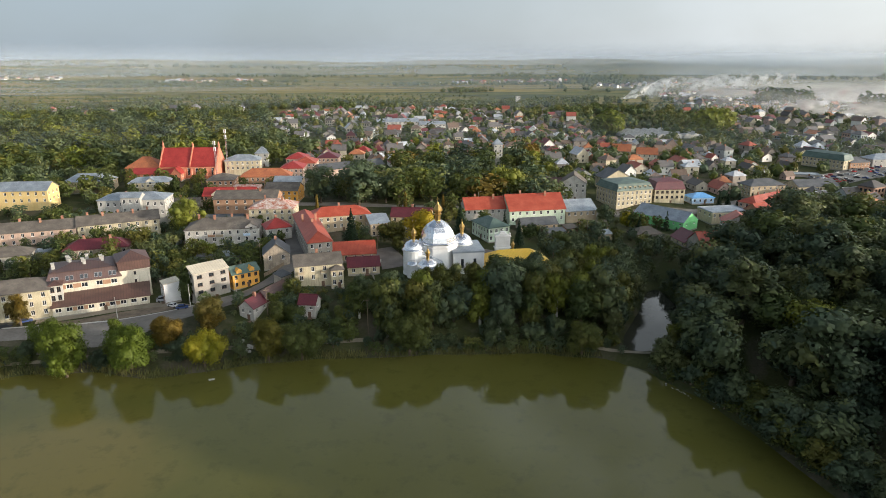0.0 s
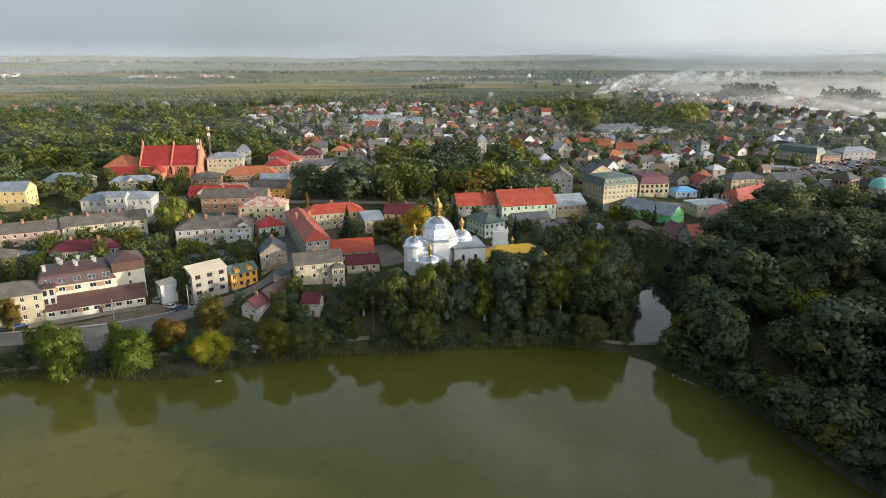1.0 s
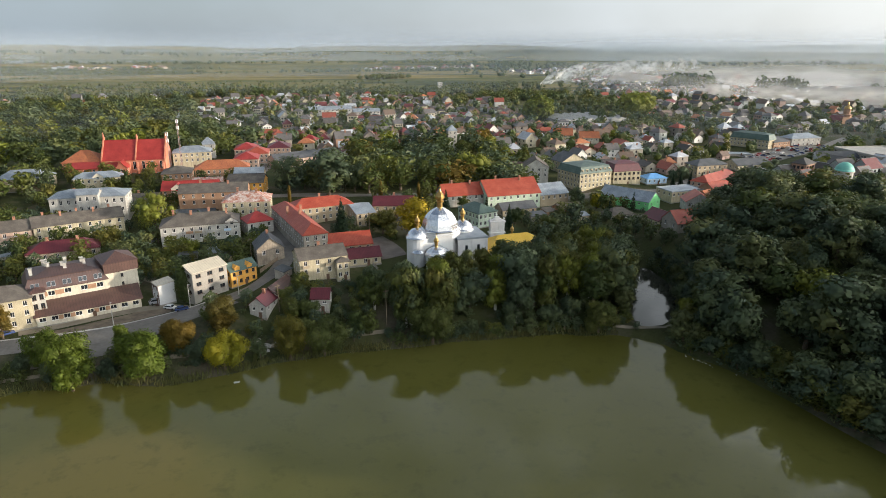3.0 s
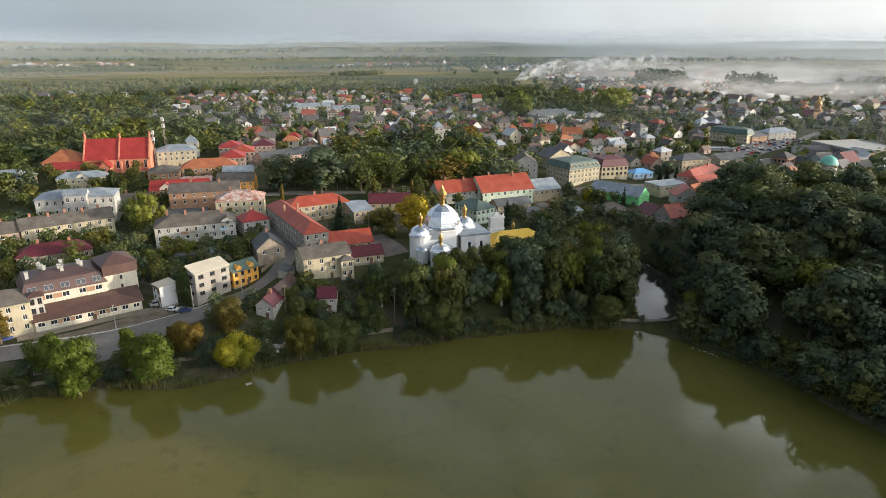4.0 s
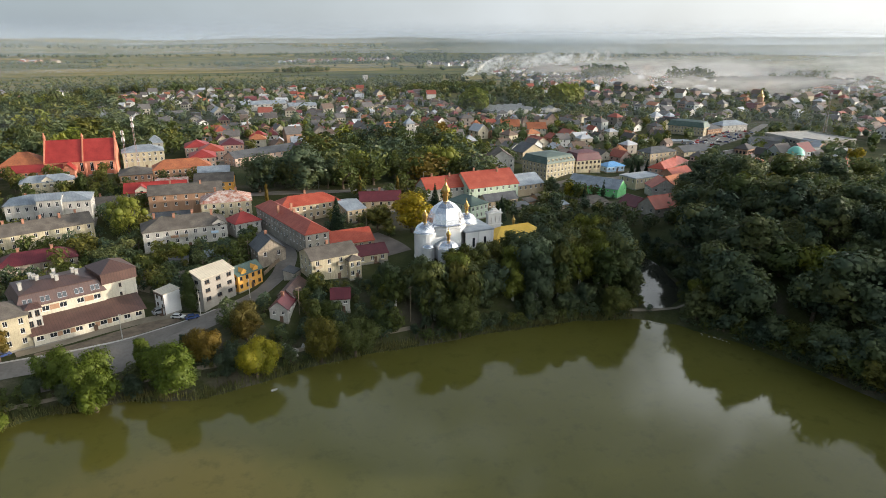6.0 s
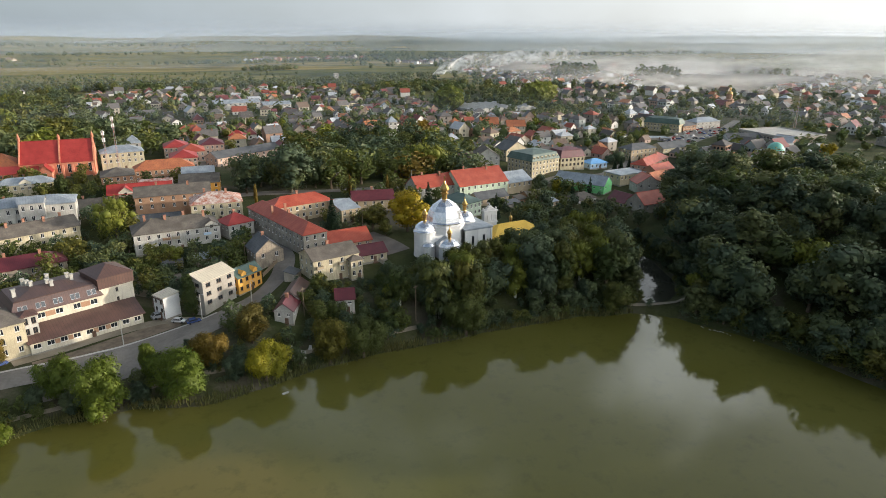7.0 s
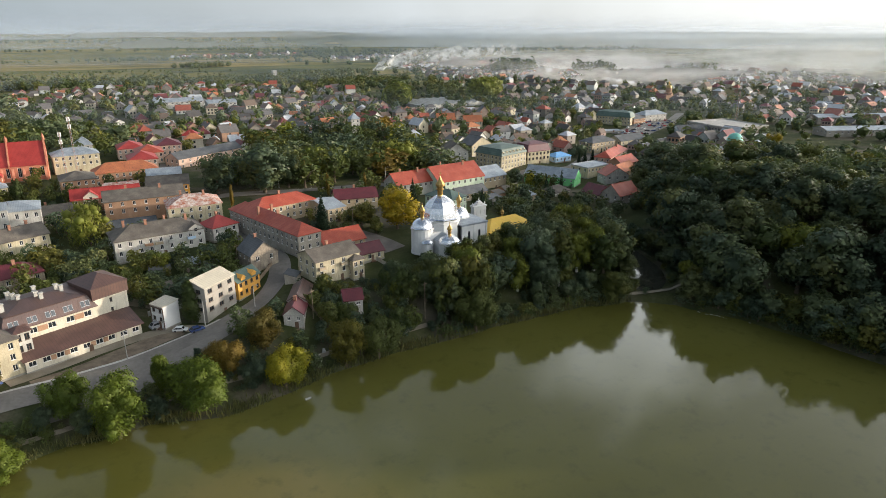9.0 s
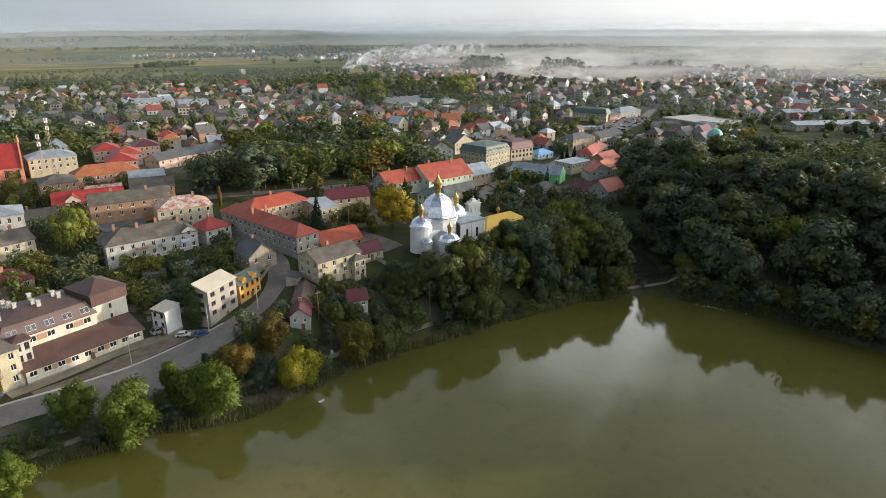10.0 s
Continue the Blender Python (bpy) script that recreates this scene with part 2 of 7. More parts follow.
MAT = dict(
    cream=surface("cream_plaster", (0.4, 0.35, 0.24), (0.52, 0.45, 0.31), stain=(0.25, 0.21, 0.15)),
    pale_cream=surface("pale_cream_render", (0.52, 0.47, 0.37), (0.62, 0.57, 0.46), stain=(0.38, 0.34, 0.27)),
    door=surface("brown_door", (0.1, 0.06, 0.04), (0.15, 0.09, 0.06)),
    tan=surface("tan_plaster", (0.34, 0.27, 0.18), (0.43, 0.35, 0.24), stain=(0.34, 0.28, 0.2)),
    white=surface("whitewash", (0.34, 0.33, 0.3), (0.5, 0.48, 0.44), stain=(0.3, 0.27, 0.24)),
    grey=surface("grey_render", (0.27, 0.24, 0.2), (0.38, 0.35, 0.3), stain=(0.25, 0.23, 0.2)),
    ruin=surface("crumbling_plaster", (0.22, 0.18, 0.14), (0.36, 0.3, 0.23), big=0.5, stain=(0.16, 0.13, 0.11)),
    pink=surface("pink_plaster", (0.42, 0.29, 0.23), (0.52, 0.38, 0.3), stain=(0.36, 0.26, 0.2)),
    yellow=surface("yellow_plaster", (0.6, 0.42, 0.17), (0.68, 0.51, 0.24), stain=(0.5, 0.38, 0.18)),
    ochre=surface("orange_ochre_render", (0.62, 0.3, 0.05), (0.7, 0.36, 0.08)),
    salmon=surface("salmon_plaster", (0.48, 0.17, 0.1), (0.56, 0.24, 0.15), stain=(0.42, 0.16, 0.1)),
    brick=surface("brick_render", (0.3, 0.17, 0.1), (0.4, 0.24, 0.15), stain=(0.3, 0.18, 0.12)),
    lime=surface("bright_green_paint", (0.2, 0.62, 0.24), (0.26, 0.7, 0.3)),
    mint=surface("pale_green_plaster", (0.45, 0.55, 0.42), (0.54, 0.62, 0.5), stain=(0.36, 0.4, 0.3)),
    skyblue=surface("pale_blue_paint", (0.4, 0.55, 0.7), (0.48, 0.62, 0.76)),
    bright_white=surface("fresh_white_paint", (0.56, 0.56, 0.56), (0.68, 0.68, 0.67)),
    stone=surface("foundation_stone", (0.25, 0.23, 0.2), (0.34, 0.31, 0.27)),
    red_roof=surface("red_sheet_roof", (0.3, 0.045, 0.022), (0.4, 0.085, 0.045), rough=0.5, seams=0.6, bump=0.3),
    bright_red=surface("bright_red_sheet_roof", (0.27, 0.026, 0.022), (0.37, 0.045, 0.036), rough=0.5, seams=0.65, bump=0.3),
    orange_roof=surface("orange_tile_roof", (0.32, 0.1, 0.045), (0.44, 0.15, 0.06), rough=0.7, stain=(0.16, 0.07, 0.045), seams=0.6, bump=0.3),
    maroon_roof=surface("maroon_sheet_roof", (0.09, 0.016, 0.022), (0.13, 0.026, 0.032), rough=0.45, seams=0.6, bump=0.3),
    brown_roof=surface("brown_sheet_roof", (0.075, 0.042, 0.036), (0.115, 0.062, 0.05), rough=0.45, seams=0.55, bump=0.3, seam_width=0.9),
    grey_roof=surface("grey_slate_roof", (0.085, 0.072, 0.06), (0.155, 0.132, 0.11), rough=0.9, bump=0.3, stain=(0.09, 0.08, 0.07)),
    dark_roof=surface("dark_sheet_roof", (0.06, 0.065, 0.07), (0.11, 0.11, 0.115), rough=0.6, seams=0.6, bump=0.3),
    zinc=surface("zinc_sheet_roof", (0.23, 0.26, 0.29), (0.36, 0.4, 0.44), rough=0.5, metal=0.3, seams=0.6, bump=0.3),
    pale_roof=surface("pale_cream_sheet_roof", (0.46, 0.41, 0.32), (0.56, 0.5, 0.39), rough=0.55, seams=0.55, bump=0.5, seam_width=1.0),
    green_roof=surface("dark_green_sheet_roof", (0.06, 0.1, 0.085), (0.1, 0.145, 0.12), rough=0.55, seams=0.6, bump=0.3),
    blue_roof=surface("blue_sheet_roof", (0.1, 0.3, 0.6), (0.14, 0.36, 0.66), rough=0.5, seams=0.6),
    yellow_roof=surface("yellow_sheet_roof", (0.62, 0.38, 0.04), (0.7, 0.45, 0.07), rough=0.6, seams=0.7, bump=0.3),
    patch_roof=surface("patched_rusty_roof", (0.34, 0.1, 0.05), (0.62, 0.58, 0.53), big=0.55, rough=0.7, stain=(0.2, 0.1, 0.07)),
    silver=surface("silver_dome_sheet", (0.7, 0.71, 0.74), (0.82, 0.83, 0.86), big=0.6, rough=0.27, metal=0.88, bump=0.1, seams=0.9, seam_width=1.1),
    gold=plain("gilded_metal", (0.42, 0.28, 0.1), 0.36, 0.95),
    verdigris=surface("green_copper_dome", (0.14, 0.42, 0.34), (0.2, 0.5, 0.42), rough=0.5),
    frame=plain("white_window_frame", (0.75, 0.73, 0.7), 0.5),
    dark_frame=plain("brown_window_frame", (0.1, 0.06, 0.04), 0.5),
    glass=plain("window_glass", (0.025, 0.03, 0.035), 0.08),
    chimney=surface("chimney_brick", (0.3, 0.14, 0.09), (0.4, 0.2, 0.13), big=1.5, fine=8.0),
    steel=plain("galvanised_steel", (0.35, 0.36, 0.37), 0.45, 0.7),
    rust=plain("red_white_mast_paint", (0.55, 0.2, 0.15), 0.6),
    wood=surface("weathered_pole_wood", (0.16, 0.12, 0.08), (0.24, 0.18, 0.13), big=2.0),
    concrete=surface("concrete", (0.36, 0.34, 0.31), (0.46, 0.44, 0.4)),
    asphalt=surface("worn_asphalt", (0.13, 0.118, 0.104), (0.2, 0.182, 0.16), big=0.12, fine=1.2, rough=0.9),
    path=surface("trodden_path", (0.17, 0.145, 0.105), (0.26, 0.22, 0.165), big=0.2, rough=0.95),
    dirt=surface("bare_dirt", (0.1, 0.075, 0.05), (0.2, 0.155, 0.11), big=0.25, fine=1.5, rough=0.95, bump=0.5),
    paving=surface("courtyard_paving", (0.13, 0.11, 0.095), (0.2, 0.17, 0.145), big=0.2, rough=0.9),
    birch_bark=surface("birch_bark", (0.5, 0.48, 0.44), (0.62, 0.6, 0.56), big=1.6, stain=(0.12, 0.1, 0.09)),
    bark=surface("bark", (0.09, 0.065, 0.045), (0.16, 0.12, 0.085), big=1.0),
    rubber=plain("tyre_rubber", (0.02, 0.02, 0.02), 0.8),
    car=by_object("car_paint", ((0.0, (0.6, 0.6, 0.6)), (0.3, (0.03, 0.03, 0.035)), (0.5, (0.3, 0.31, 0.33)), (0.7, (0.05, 0.08, 0.2)), (0.85, (0.35, 0.03, 0.03))), 0.25),
    house_wall=by_object("village_wall", WALL_TONES),
    far_wall=by_object("distant_wall", WALL_TONES, island=True),
    house_roof=by_object("village_roof", ROOF_TONES, 0.6),
    far_roof=by_object("distant_roof", ROOF_TONES, 0.6, True),
    leaf=leaves("broadleaf", ((0.0, (0.042, 0.066, 0.02)), (0.45, (0.066, 0.09, 0.024)), (0.8, (0.1, 0.115, 0.027)), (1.0, (0.14, 0.13, 0.028)))),
    leaf_dark=leaves("dark_woodland_leaf", ((0.0, (0.052, 0.08, 0.054)), (0.5, (0.072, 0.102, 0.06)), (0.85, (0.1, 0.125, 0.056)), (1.0, (0.13, 0.138, 0.048)))),
    leaf_bright=leaves("bright_green_leaf", ((0.0, (0.07, 0.11, 0.014)), (1.0, (0.115, 0.15, 0.016)))),
    leaf_yellow=leaves("yellowing_leaf", ((0.0, (0.2, 0.21, 0.016)), (1.0, (0.28, 0.25, 0.016)))),
    leaf_olive=leaves("olive_leaf", ((0.0, (0.075, 0.09, 0.018)), (1.0, (0.15, 0.13, 0.02)))),
    leaf_gold=leaves("golden_leaf", ((0.0, (0.24, 0.2, 0.012)), (1.0, (0.36, 0.26, 0.014)))),
    leaf_brown=leaves("autumn_brown_leaf", ((0.0, (0.1, 0.085, 0.018)), (1.0, (0.19, 0.125, 0.018)))),
    leaf_willow=leaves("willow_leaf", ((0.0, (0.13, 0.16, 0.026)), (1.0, (0.19, 0.2, 0.03)))),
    needle=leaves("spruce_needle", ((0.0, (0.012, 0.03, 0.014)), (1.0, (0.022, 0.042, 0.018))), 0.7),
    reed=leaves("reed_blade", ((0.0, (0.1, 0.11, 0.04)), (1.0, (0.14, 0.13, 0.05))), 0.8),
)


# ---- mesh building ----
class Shape:
    """Collects vertices and faces for one mesh."""

    def __init__(self):
        self.v, self.f = [], []

    def poly(self, *pts):
        k = len(self.v)
        self.v += [tuple(p) for p in pts]
        self.f.append(tuple(range(k, k + len(pts))))

    def add(self, verts, faces, m=None):
        k = len(self.v)
        self.v += [tuple(m @ Vector(p)) for p in verts] if m else [tuple(p) for p in verts]
        self.f += [tuple(i + k for i in f) for f in faces]

    def box(self, x0, x1, y0, y1, z0, z1, m=None):
        self.add([(x0, y0, z0), (x1, y0, z0), (x1, y1, z0), (x0, y1, z0), (x0, y0, z1), (x1, y0, z1), (x1, y1, z1), (x0, y1, z1)],
                 [(3, 2, 1, 0), (4, 5, 6, 7), (0, 1, 5, 4), (1, 2, 6, 5), (2, 3, 7, 6), (3, 0, 4, 7)], m)

    def lathe(self, rings, sides, m=None, turn=0.0):
        """Stacked rings of (radius, z), closed at both ends."""
        vs, fs = [], []
        for r, z in rings:
            vs += [(r * math.cos(turn + math.tau * i / sides), r * math.sin(turn + math.tau * i / sides), z) for i in range(sides)]
        for j in range(len(rings) - 1):
            for i in range(sides):
                a, b = j * sides + i, j * sides + (i + 1) % sides
                fs.append((a, b, b + sides, a + sides))
        fs.append(tuple(reversed(range(sides))))
        fs.append(tuple(range((len(rings) - 1) * sides, len(rings) * sides)))
        self.add(vs, fs, m)

    def tube(self, a, b, r0, r1, sides=6):
        a, b = Vector(a), Vector(b)
        d = b - a
        m = Matrix.Translation(a) @ d.to_track_quat("Z", "Y").to_matrix().to_4x4()
        self.lathe([(r0, 0), (r1, d.length)], sides, m)

    def mesh(self, name, material, smooth=False):
        me = bpy.data.meshes.new(name)
        seen, ids, pts = {}, [], []
        for p in self.v:
            k = (round(p[0], 3), round(p[1], 3), round(p[2], 3))
            if k not in seen:
                seen[k] = len(pts)
                pts.append(p)
            ids.append(seen[k])
        faces = [tuple(dict.fromkeys(ids[i] for i in f)) for f in self.f]
        me.from_pydata(pts, [], [f for f in faces if len(f) > 2])
        me.materials.append(material)
        if smooth:
            me.polygons.foreach_set("use_smooth", [True] * len(me.polygons))
        me.update()
        return me


def part(name, shape, material, parent, label="", smooth=False, at=None):
    """One mesh object under a thing or a part; shape may be a ready mesh."""
    ob = new(name, shape if isinstance(shape, bpy.types.Mesh) else shape.mesh(name, material, smooth))
    ob.parent = parent
    if at:
        ob.matrix_basis = at
    return tagged(ob, label)


def thing(name, label, category, m, group="", kind=""):
    ob = new(name)
    ob.matrix_basis = m
    return tagged(ob, label, category, group, kind)


# ---- the lie of the land ----
SHORE = [(-325, 78), (-195, 150), (-140, 173), (-135, 176), (-125, 179.5), (-118, 178), (-109, 181), (-92, 176), (-86, 177), (-72, 181), (-61, 185.5), (-47, 188),
         (-40, 189.5), (-25, 190), (-13, 191), (-4, 192.5), (10, 192.5), (34, 193.5), (40, 191), (52, 190), (57, 186.5), (64, 181), (68, 173), (75, 163),
         (79, 151), (83, 140), (85, 130), (88, 121), (94, 104), (98, 78), (104, 26), (110, -50), (104, -200), (-325, -200)]
POND = [(58.5, 193), (62, 204), (74, 227), (83, 248), (90, 251), (91, 232), (84, 208), (76, 196), (67, 190)]
POND_Z = 1.3
HEIGHTS = [(-195, 195, 6), (-136, 208, 6), (-108, 221, 6.2), (-98, 225, 6.5), (-80, 226, 9.5), (-58, 224, 12.5), (-44, 206, 9.2), (-20, 214, 10.5), (0, 238, 15),
           (24, 258, 15), (26, 214, 10), (52, 221, 5), (78, 265, 3.5), (110, 275, 9), (136, 335, 5.2), (110, 349, 5.5), (124, 377, 10), (162, 382, 8),
           (39, 473, 15), (-182, 416, 20), (-143, 410, 19), (-110, 390, 17), (-78, 305, 15.5), (-137, 299, 11.8), (-170, 312, 14), (-83, 279, 13.4),
           (-52, 253, 14.3), (-32, 299, 15.5), (13, 286, 15.5), (62, 320, 11.5)]
HEIGHTS += [(260, 767, 2), (143, 1274, 4), (0, 2060, 9), (330, 370, 12), (512, 655, 9), (400, 455, 10), (390, 1452, 7), (130, 169, 25), (182, 221, 28), (150, 226, 24),
            (98, 150, 10), (182, 130, 31), (117, 117, 15), (250, 150, 22), (230, 260, 14), (170, 290, 13), (-300, 300, 9), (-400, 600, 10), (-600, 1000, 6),
            (-230, 360, 16), (1200, 1700, 8), (-1200, 1900, 6), (300, 2400, 9), (-300, 150, 6), (600, 300, 14)]
_hc = np.array(HEIGHTS, float)


def edge_distance(x, y, poly):
    """Signed distance to a closed outline, negative inside."""
    best = np.full(x.shape, 1e9)
    inside = np.zeros(x.shape, bool)
    for (x0, y0), (x1, y1) in zip(poly, poly[1:] + poly[:1]):
        dx, dy = x1 - x0, y1 - y0
        t = np.clip(((x - x0) * dx + (y - y0) * dy) / (dx * dx + dy * dy), 0, 1)
        best = np.minimum(best, np.hypot(x - x0 - t * dx, y - y0 - t * dy))
        cross = ((y0 > y) != (y1 > y)) & (x < dx * (y - y0) / (dy if dy else 1e-9) + x0)
        inside ^= cross
    return np.where(inside, -best, best)


def land(x, y):
    x, y = np.atleast_1d(np.asarray(x, float)), np.atleast_1d(np.asarray(y, float))
    w = 1 / ((x[..., None] - _hc[:, 0]) ** 2 + (y[..., None] - _hc[:, 1]) ** 2 + 60) ** 1.6
    z = (w * _hc[:, 2]).sum(-1) / w.sum(-1)
    z = z + 0.35 * np.sin(x * 0.11 + 1) * np.sin(y * 0.09)
    r = np.hypot(x, y)
    z = z + 66 * np.clip((r - 2600) / 2300, 0, 1) ** 1.5 * (1 + 0.12 * np.sin(x * 0.0021) + 0.08 * np.sin(x * 0.0052 + 2))
    pond = edge_distance(x, y, POND)
    for poly, level, run in ((POND, POND_Z, 14.0), (SHORE, 0.0, 5.0 + 21.0 * np.clip(pond / 40, 0, 1))):
        d = edge_distance(x, y, poly)
        s = np.clip(d / run, 0, 1)
        s = s * s * (3 - 2 * s)
        bank = level + 0.35 + np.clip(d, -6, 0.0) * 0.45 + np.clip(d, 0, 4) * 0.22
        z = np.where(d < run, bank * (1 - s) + np.maximum(z, level + 1.2) * s, z)
    return z


def ground(x, y):
    return float(land(x, y)[0])


# ---- ground, water, roads ----
def spread(n, near, far, c):
    t = np.linspace(-1, 1, n)
    k = math.asinh(far / near)
    return c + near * np.sinh(k * t)


gx, gy = spread(232, 66, 5600, 0.0), spread(252, 82, 5600, 205.0)
XX, YY = np.meshgrid(gx, gy)
ZZ = land(XX.ravel(), YY.ravel())
me = bpy.data.meshes.new("ground")
nx, ny = len(gx), len(gy)
idx = np.arange(nx * ny).reshape(ny, nx)
quads = np.stack([idx[:-1, :-1], idx[:-1, 1:], idx[1:, 1:], idx[1:, :-1]], -1).reshape(-1, 4)
me.from_pydata(np.column_stack([XX.ravel(), YY.ravel(), ZZ]).tolist(), [], quads.tolist())
me.polygons.foreach_set("use_smooth", [True] * len(me.polygons))


def ground_material():
    """Grass and bare soil near the town, fields and meadows in patches farther out."""
    m = bpy.data.materials.new("grass_and_fields")
    n, l, p = nodes_of(m)
    geo = n.new("ShaderNodeNewGeometry").outputs["Position"]
    near = mixed(n, l, ramp(n, l, noise_at(n, l, geo, 0.05, 6.0), ((0.4, (0, 0, 0)), (0.6, (1, 1, 1)))), (0.035, 0.046, 0.016), (0.062, 0.066, 0.026))
    soil = ramp(n, l, noise_at(n, l, geo, 0.035, 5.0, 0.65), ((0.5, (0, 0, 0)), (0.62, (1, 1, 1))))
    near = mixed(n, l, soil, near, (0.1, 0.088, 0.062))
    st = n.new("ShaderNodeMapping")
    st.inputs["Scale"].default_value = (0.35, 1.6, 1)
    st.inputs["Rotation"].default_value = (0, 0, radians(-8))
    l.new(geo, st.inputs[0])
    v = n.new("ShaderNodeTexVoronoi")
    v.inputs["Scale"].default_value = 0.0032
    l.new(st.outputs[0], v.inputs["Vector"])
    sep = n.new("ShaderNodeSeparateColor")
    l.new(v.outputs["Color"], sep.inputs[0])
    field = ramp(n, l, sep.outputs[0], ((0.0, (0.17, 0.155, 0.05)), (0.3, (0.27, 0.205, 0.085)), (0.5, (0.11, 0.115, 0.04)), (0.75, (0.2, 0.17, 0.06)), (1.0, (0.08, 0.09, 0.032))))
    streaks = ramp(n, l, noise_at(n, l, st.outputs[0], 0.01, 8.0, 0.65), ((0.42, (0.3, 0.36, 0.3)), (0.62, (0.66, 0.6, 0.5))))
    field = mixed(n, l, 0.65, field, streaks, "OVERLAY")
    marsh = ramp(n, l, noise_at(n, l, st.outputs[0], 0.006, 9.0, 0.7), ((0.5, (0, 0, 0)), (0.6, (1, 1, 1))))
    field = mixed(n, l, marsh, field, (0.045, 0.06, 0.028))
    dist = n.new("ShaderNodeVectorMath")
    dist.operation = "LENGTH"
    l.new(geo, dist.inputs[0])
    rng = n.new("ShaderNodeMapRange")
    rng.inputs[1].default_value, rng.inputs[2].default_value = 850, 1250
    l.new(dist.outputs["Value"], rng.inputs[0])
    col = mixed(n, l, rng.outputs[0], near, field)
    fine = noise_at(n, l, geo, 1.3, 4.0)
    col = mixed(n, l, 0.35, col, ramp(n, l, fine, ((0.3, (0.3, 0.3, 0.3)), (0.7, (0.72, 0.72, 0.72)))), "OVERLAY")
    l.new(col, p.inputs["Base Color"])
    p.inputs["Roughness"].default_value = 0.95
    p.inputs["Specular IOR Level"].default_value = 0.1
    bp = n.new("ShaderNodeBump")
    bp.inputs["Strength"].default_value, bp.inputs["Distance"].default_value = 0.6, 0.3
    l.new(fine, bp.inputs["Height"])
    l.new(bp.outputs[0], p.inputs["Normal"])
    return m


me.materials.append(ground_material())
tagged(new("ground", me), "grassy ground rising from the lake to flat fields", "ground", kind="structure")


def water_material(name, a, b, rough, silt=None):
    m = bpy.data.materials.new(name)
    n, l, p = nodes_of(m)
    geo = n.new("ShaderNodeNewGeometry").outputs["Position"]
    weed = ramp(n, l, noise_at(n, l, geo, 0.02, 7.0, 0.6), ((0.4, (0, 0, 0)), (0.66, (1, 1, 1))))
    col = mixed(n, l, weed, a, b)
    if silt:  # a pale brown cloud of silt in the shallows
        gap = n.new("ShaderNodeVectorMath")
        gap.operation = "DISTANCE"
        gap.inputs[1].default_value = silt[0]
        l.new(geo, gap.inputs[0])
        ragged = n.new("ShaderNodeMath")
        ragged.operation = "MULTIPLY_ADD"
        ragged.inputs[1].default_value = 42.0
        l.new(noise_at(n, l, geo, 0.03, 5.0, 0.6), ragged.inputs[0])
        l.new(gap.outputs["Value"], ragged.inputs[2])
        edge = n.new("ShaderNodeMapRange")
        edge.interpolation_type = "SMOOTHSTEP"
        edge.inputs[1].default_value, edge.inputs[2].default_value, edge.inputs[3].default_value, edge.inputs[4].default_value = silt[1] + 8, silt[1] + 34, 0.8, 0.0
        l.new(ragged.outputs[0], edge.inputs[0])
        col = mixed(n, l, edge.outputs[0], col, silt[2])
    col = mixed(n, l, ramp(n, l, noise_at(n, l, geo, 0.16, 6.0, 0.7), ((0.52, (0, 0, 0)), (0.75, (0.6, 0.6, 0.6)))), col, tuple(v * 0.5 for v in a))
    l.new(col, p.inputs["Base Color"])
    p.inputs["Roughness"].default_value, p.inputs["IOR"].default_value = rough, 1.333
    bp = n.new("ShaderNodeBump")
    bp.inputs["Strength"].default_value, bp.inputs["Distance"].default_value = 0.05, 0.05
    l.new(noise_at(n, l, geo, 1.6, 3.0), bp.inputs["Height"])
    l.new(bp.outputs[0], p.inputs["Normal"])
    return m


def water(name, poly, z, material, label, grow):
    s = Shape()
    ring = []
    for (x0, y0), (x1, y1), (x2, y2) in zip(poly[-1:] + poly[:-1], poly, poly[1:] + poly[:1]):
        tx, ty = x2 - x0, y2 - y0
        d = math.hypot(tx, ty)
        ring.append((x1 - ty / d * grow, y1 + tx / d * grow, z))
    s.poly(*ring)
    ob = new(name, s.mesh(name, material))
    tagged(ob, label, "water", kind="structure")


water("water", SHORE, 0.0, water_material("murky_lake_water", (0.084, 0.08, 0.017), (0.104, 0.1, 0.026), 0.05, ((-92, 126, 0), 26, (0.14, 0.112, 0.028))), "still olive-green murky lake water", 3.0)
water("water", POND, POND_Z, water_material("pond_water", (0.05, 0.05, 0.035), (0.06, 0.06, 0.045), 0.04), "still grey pond water behind the dam", 2.0)


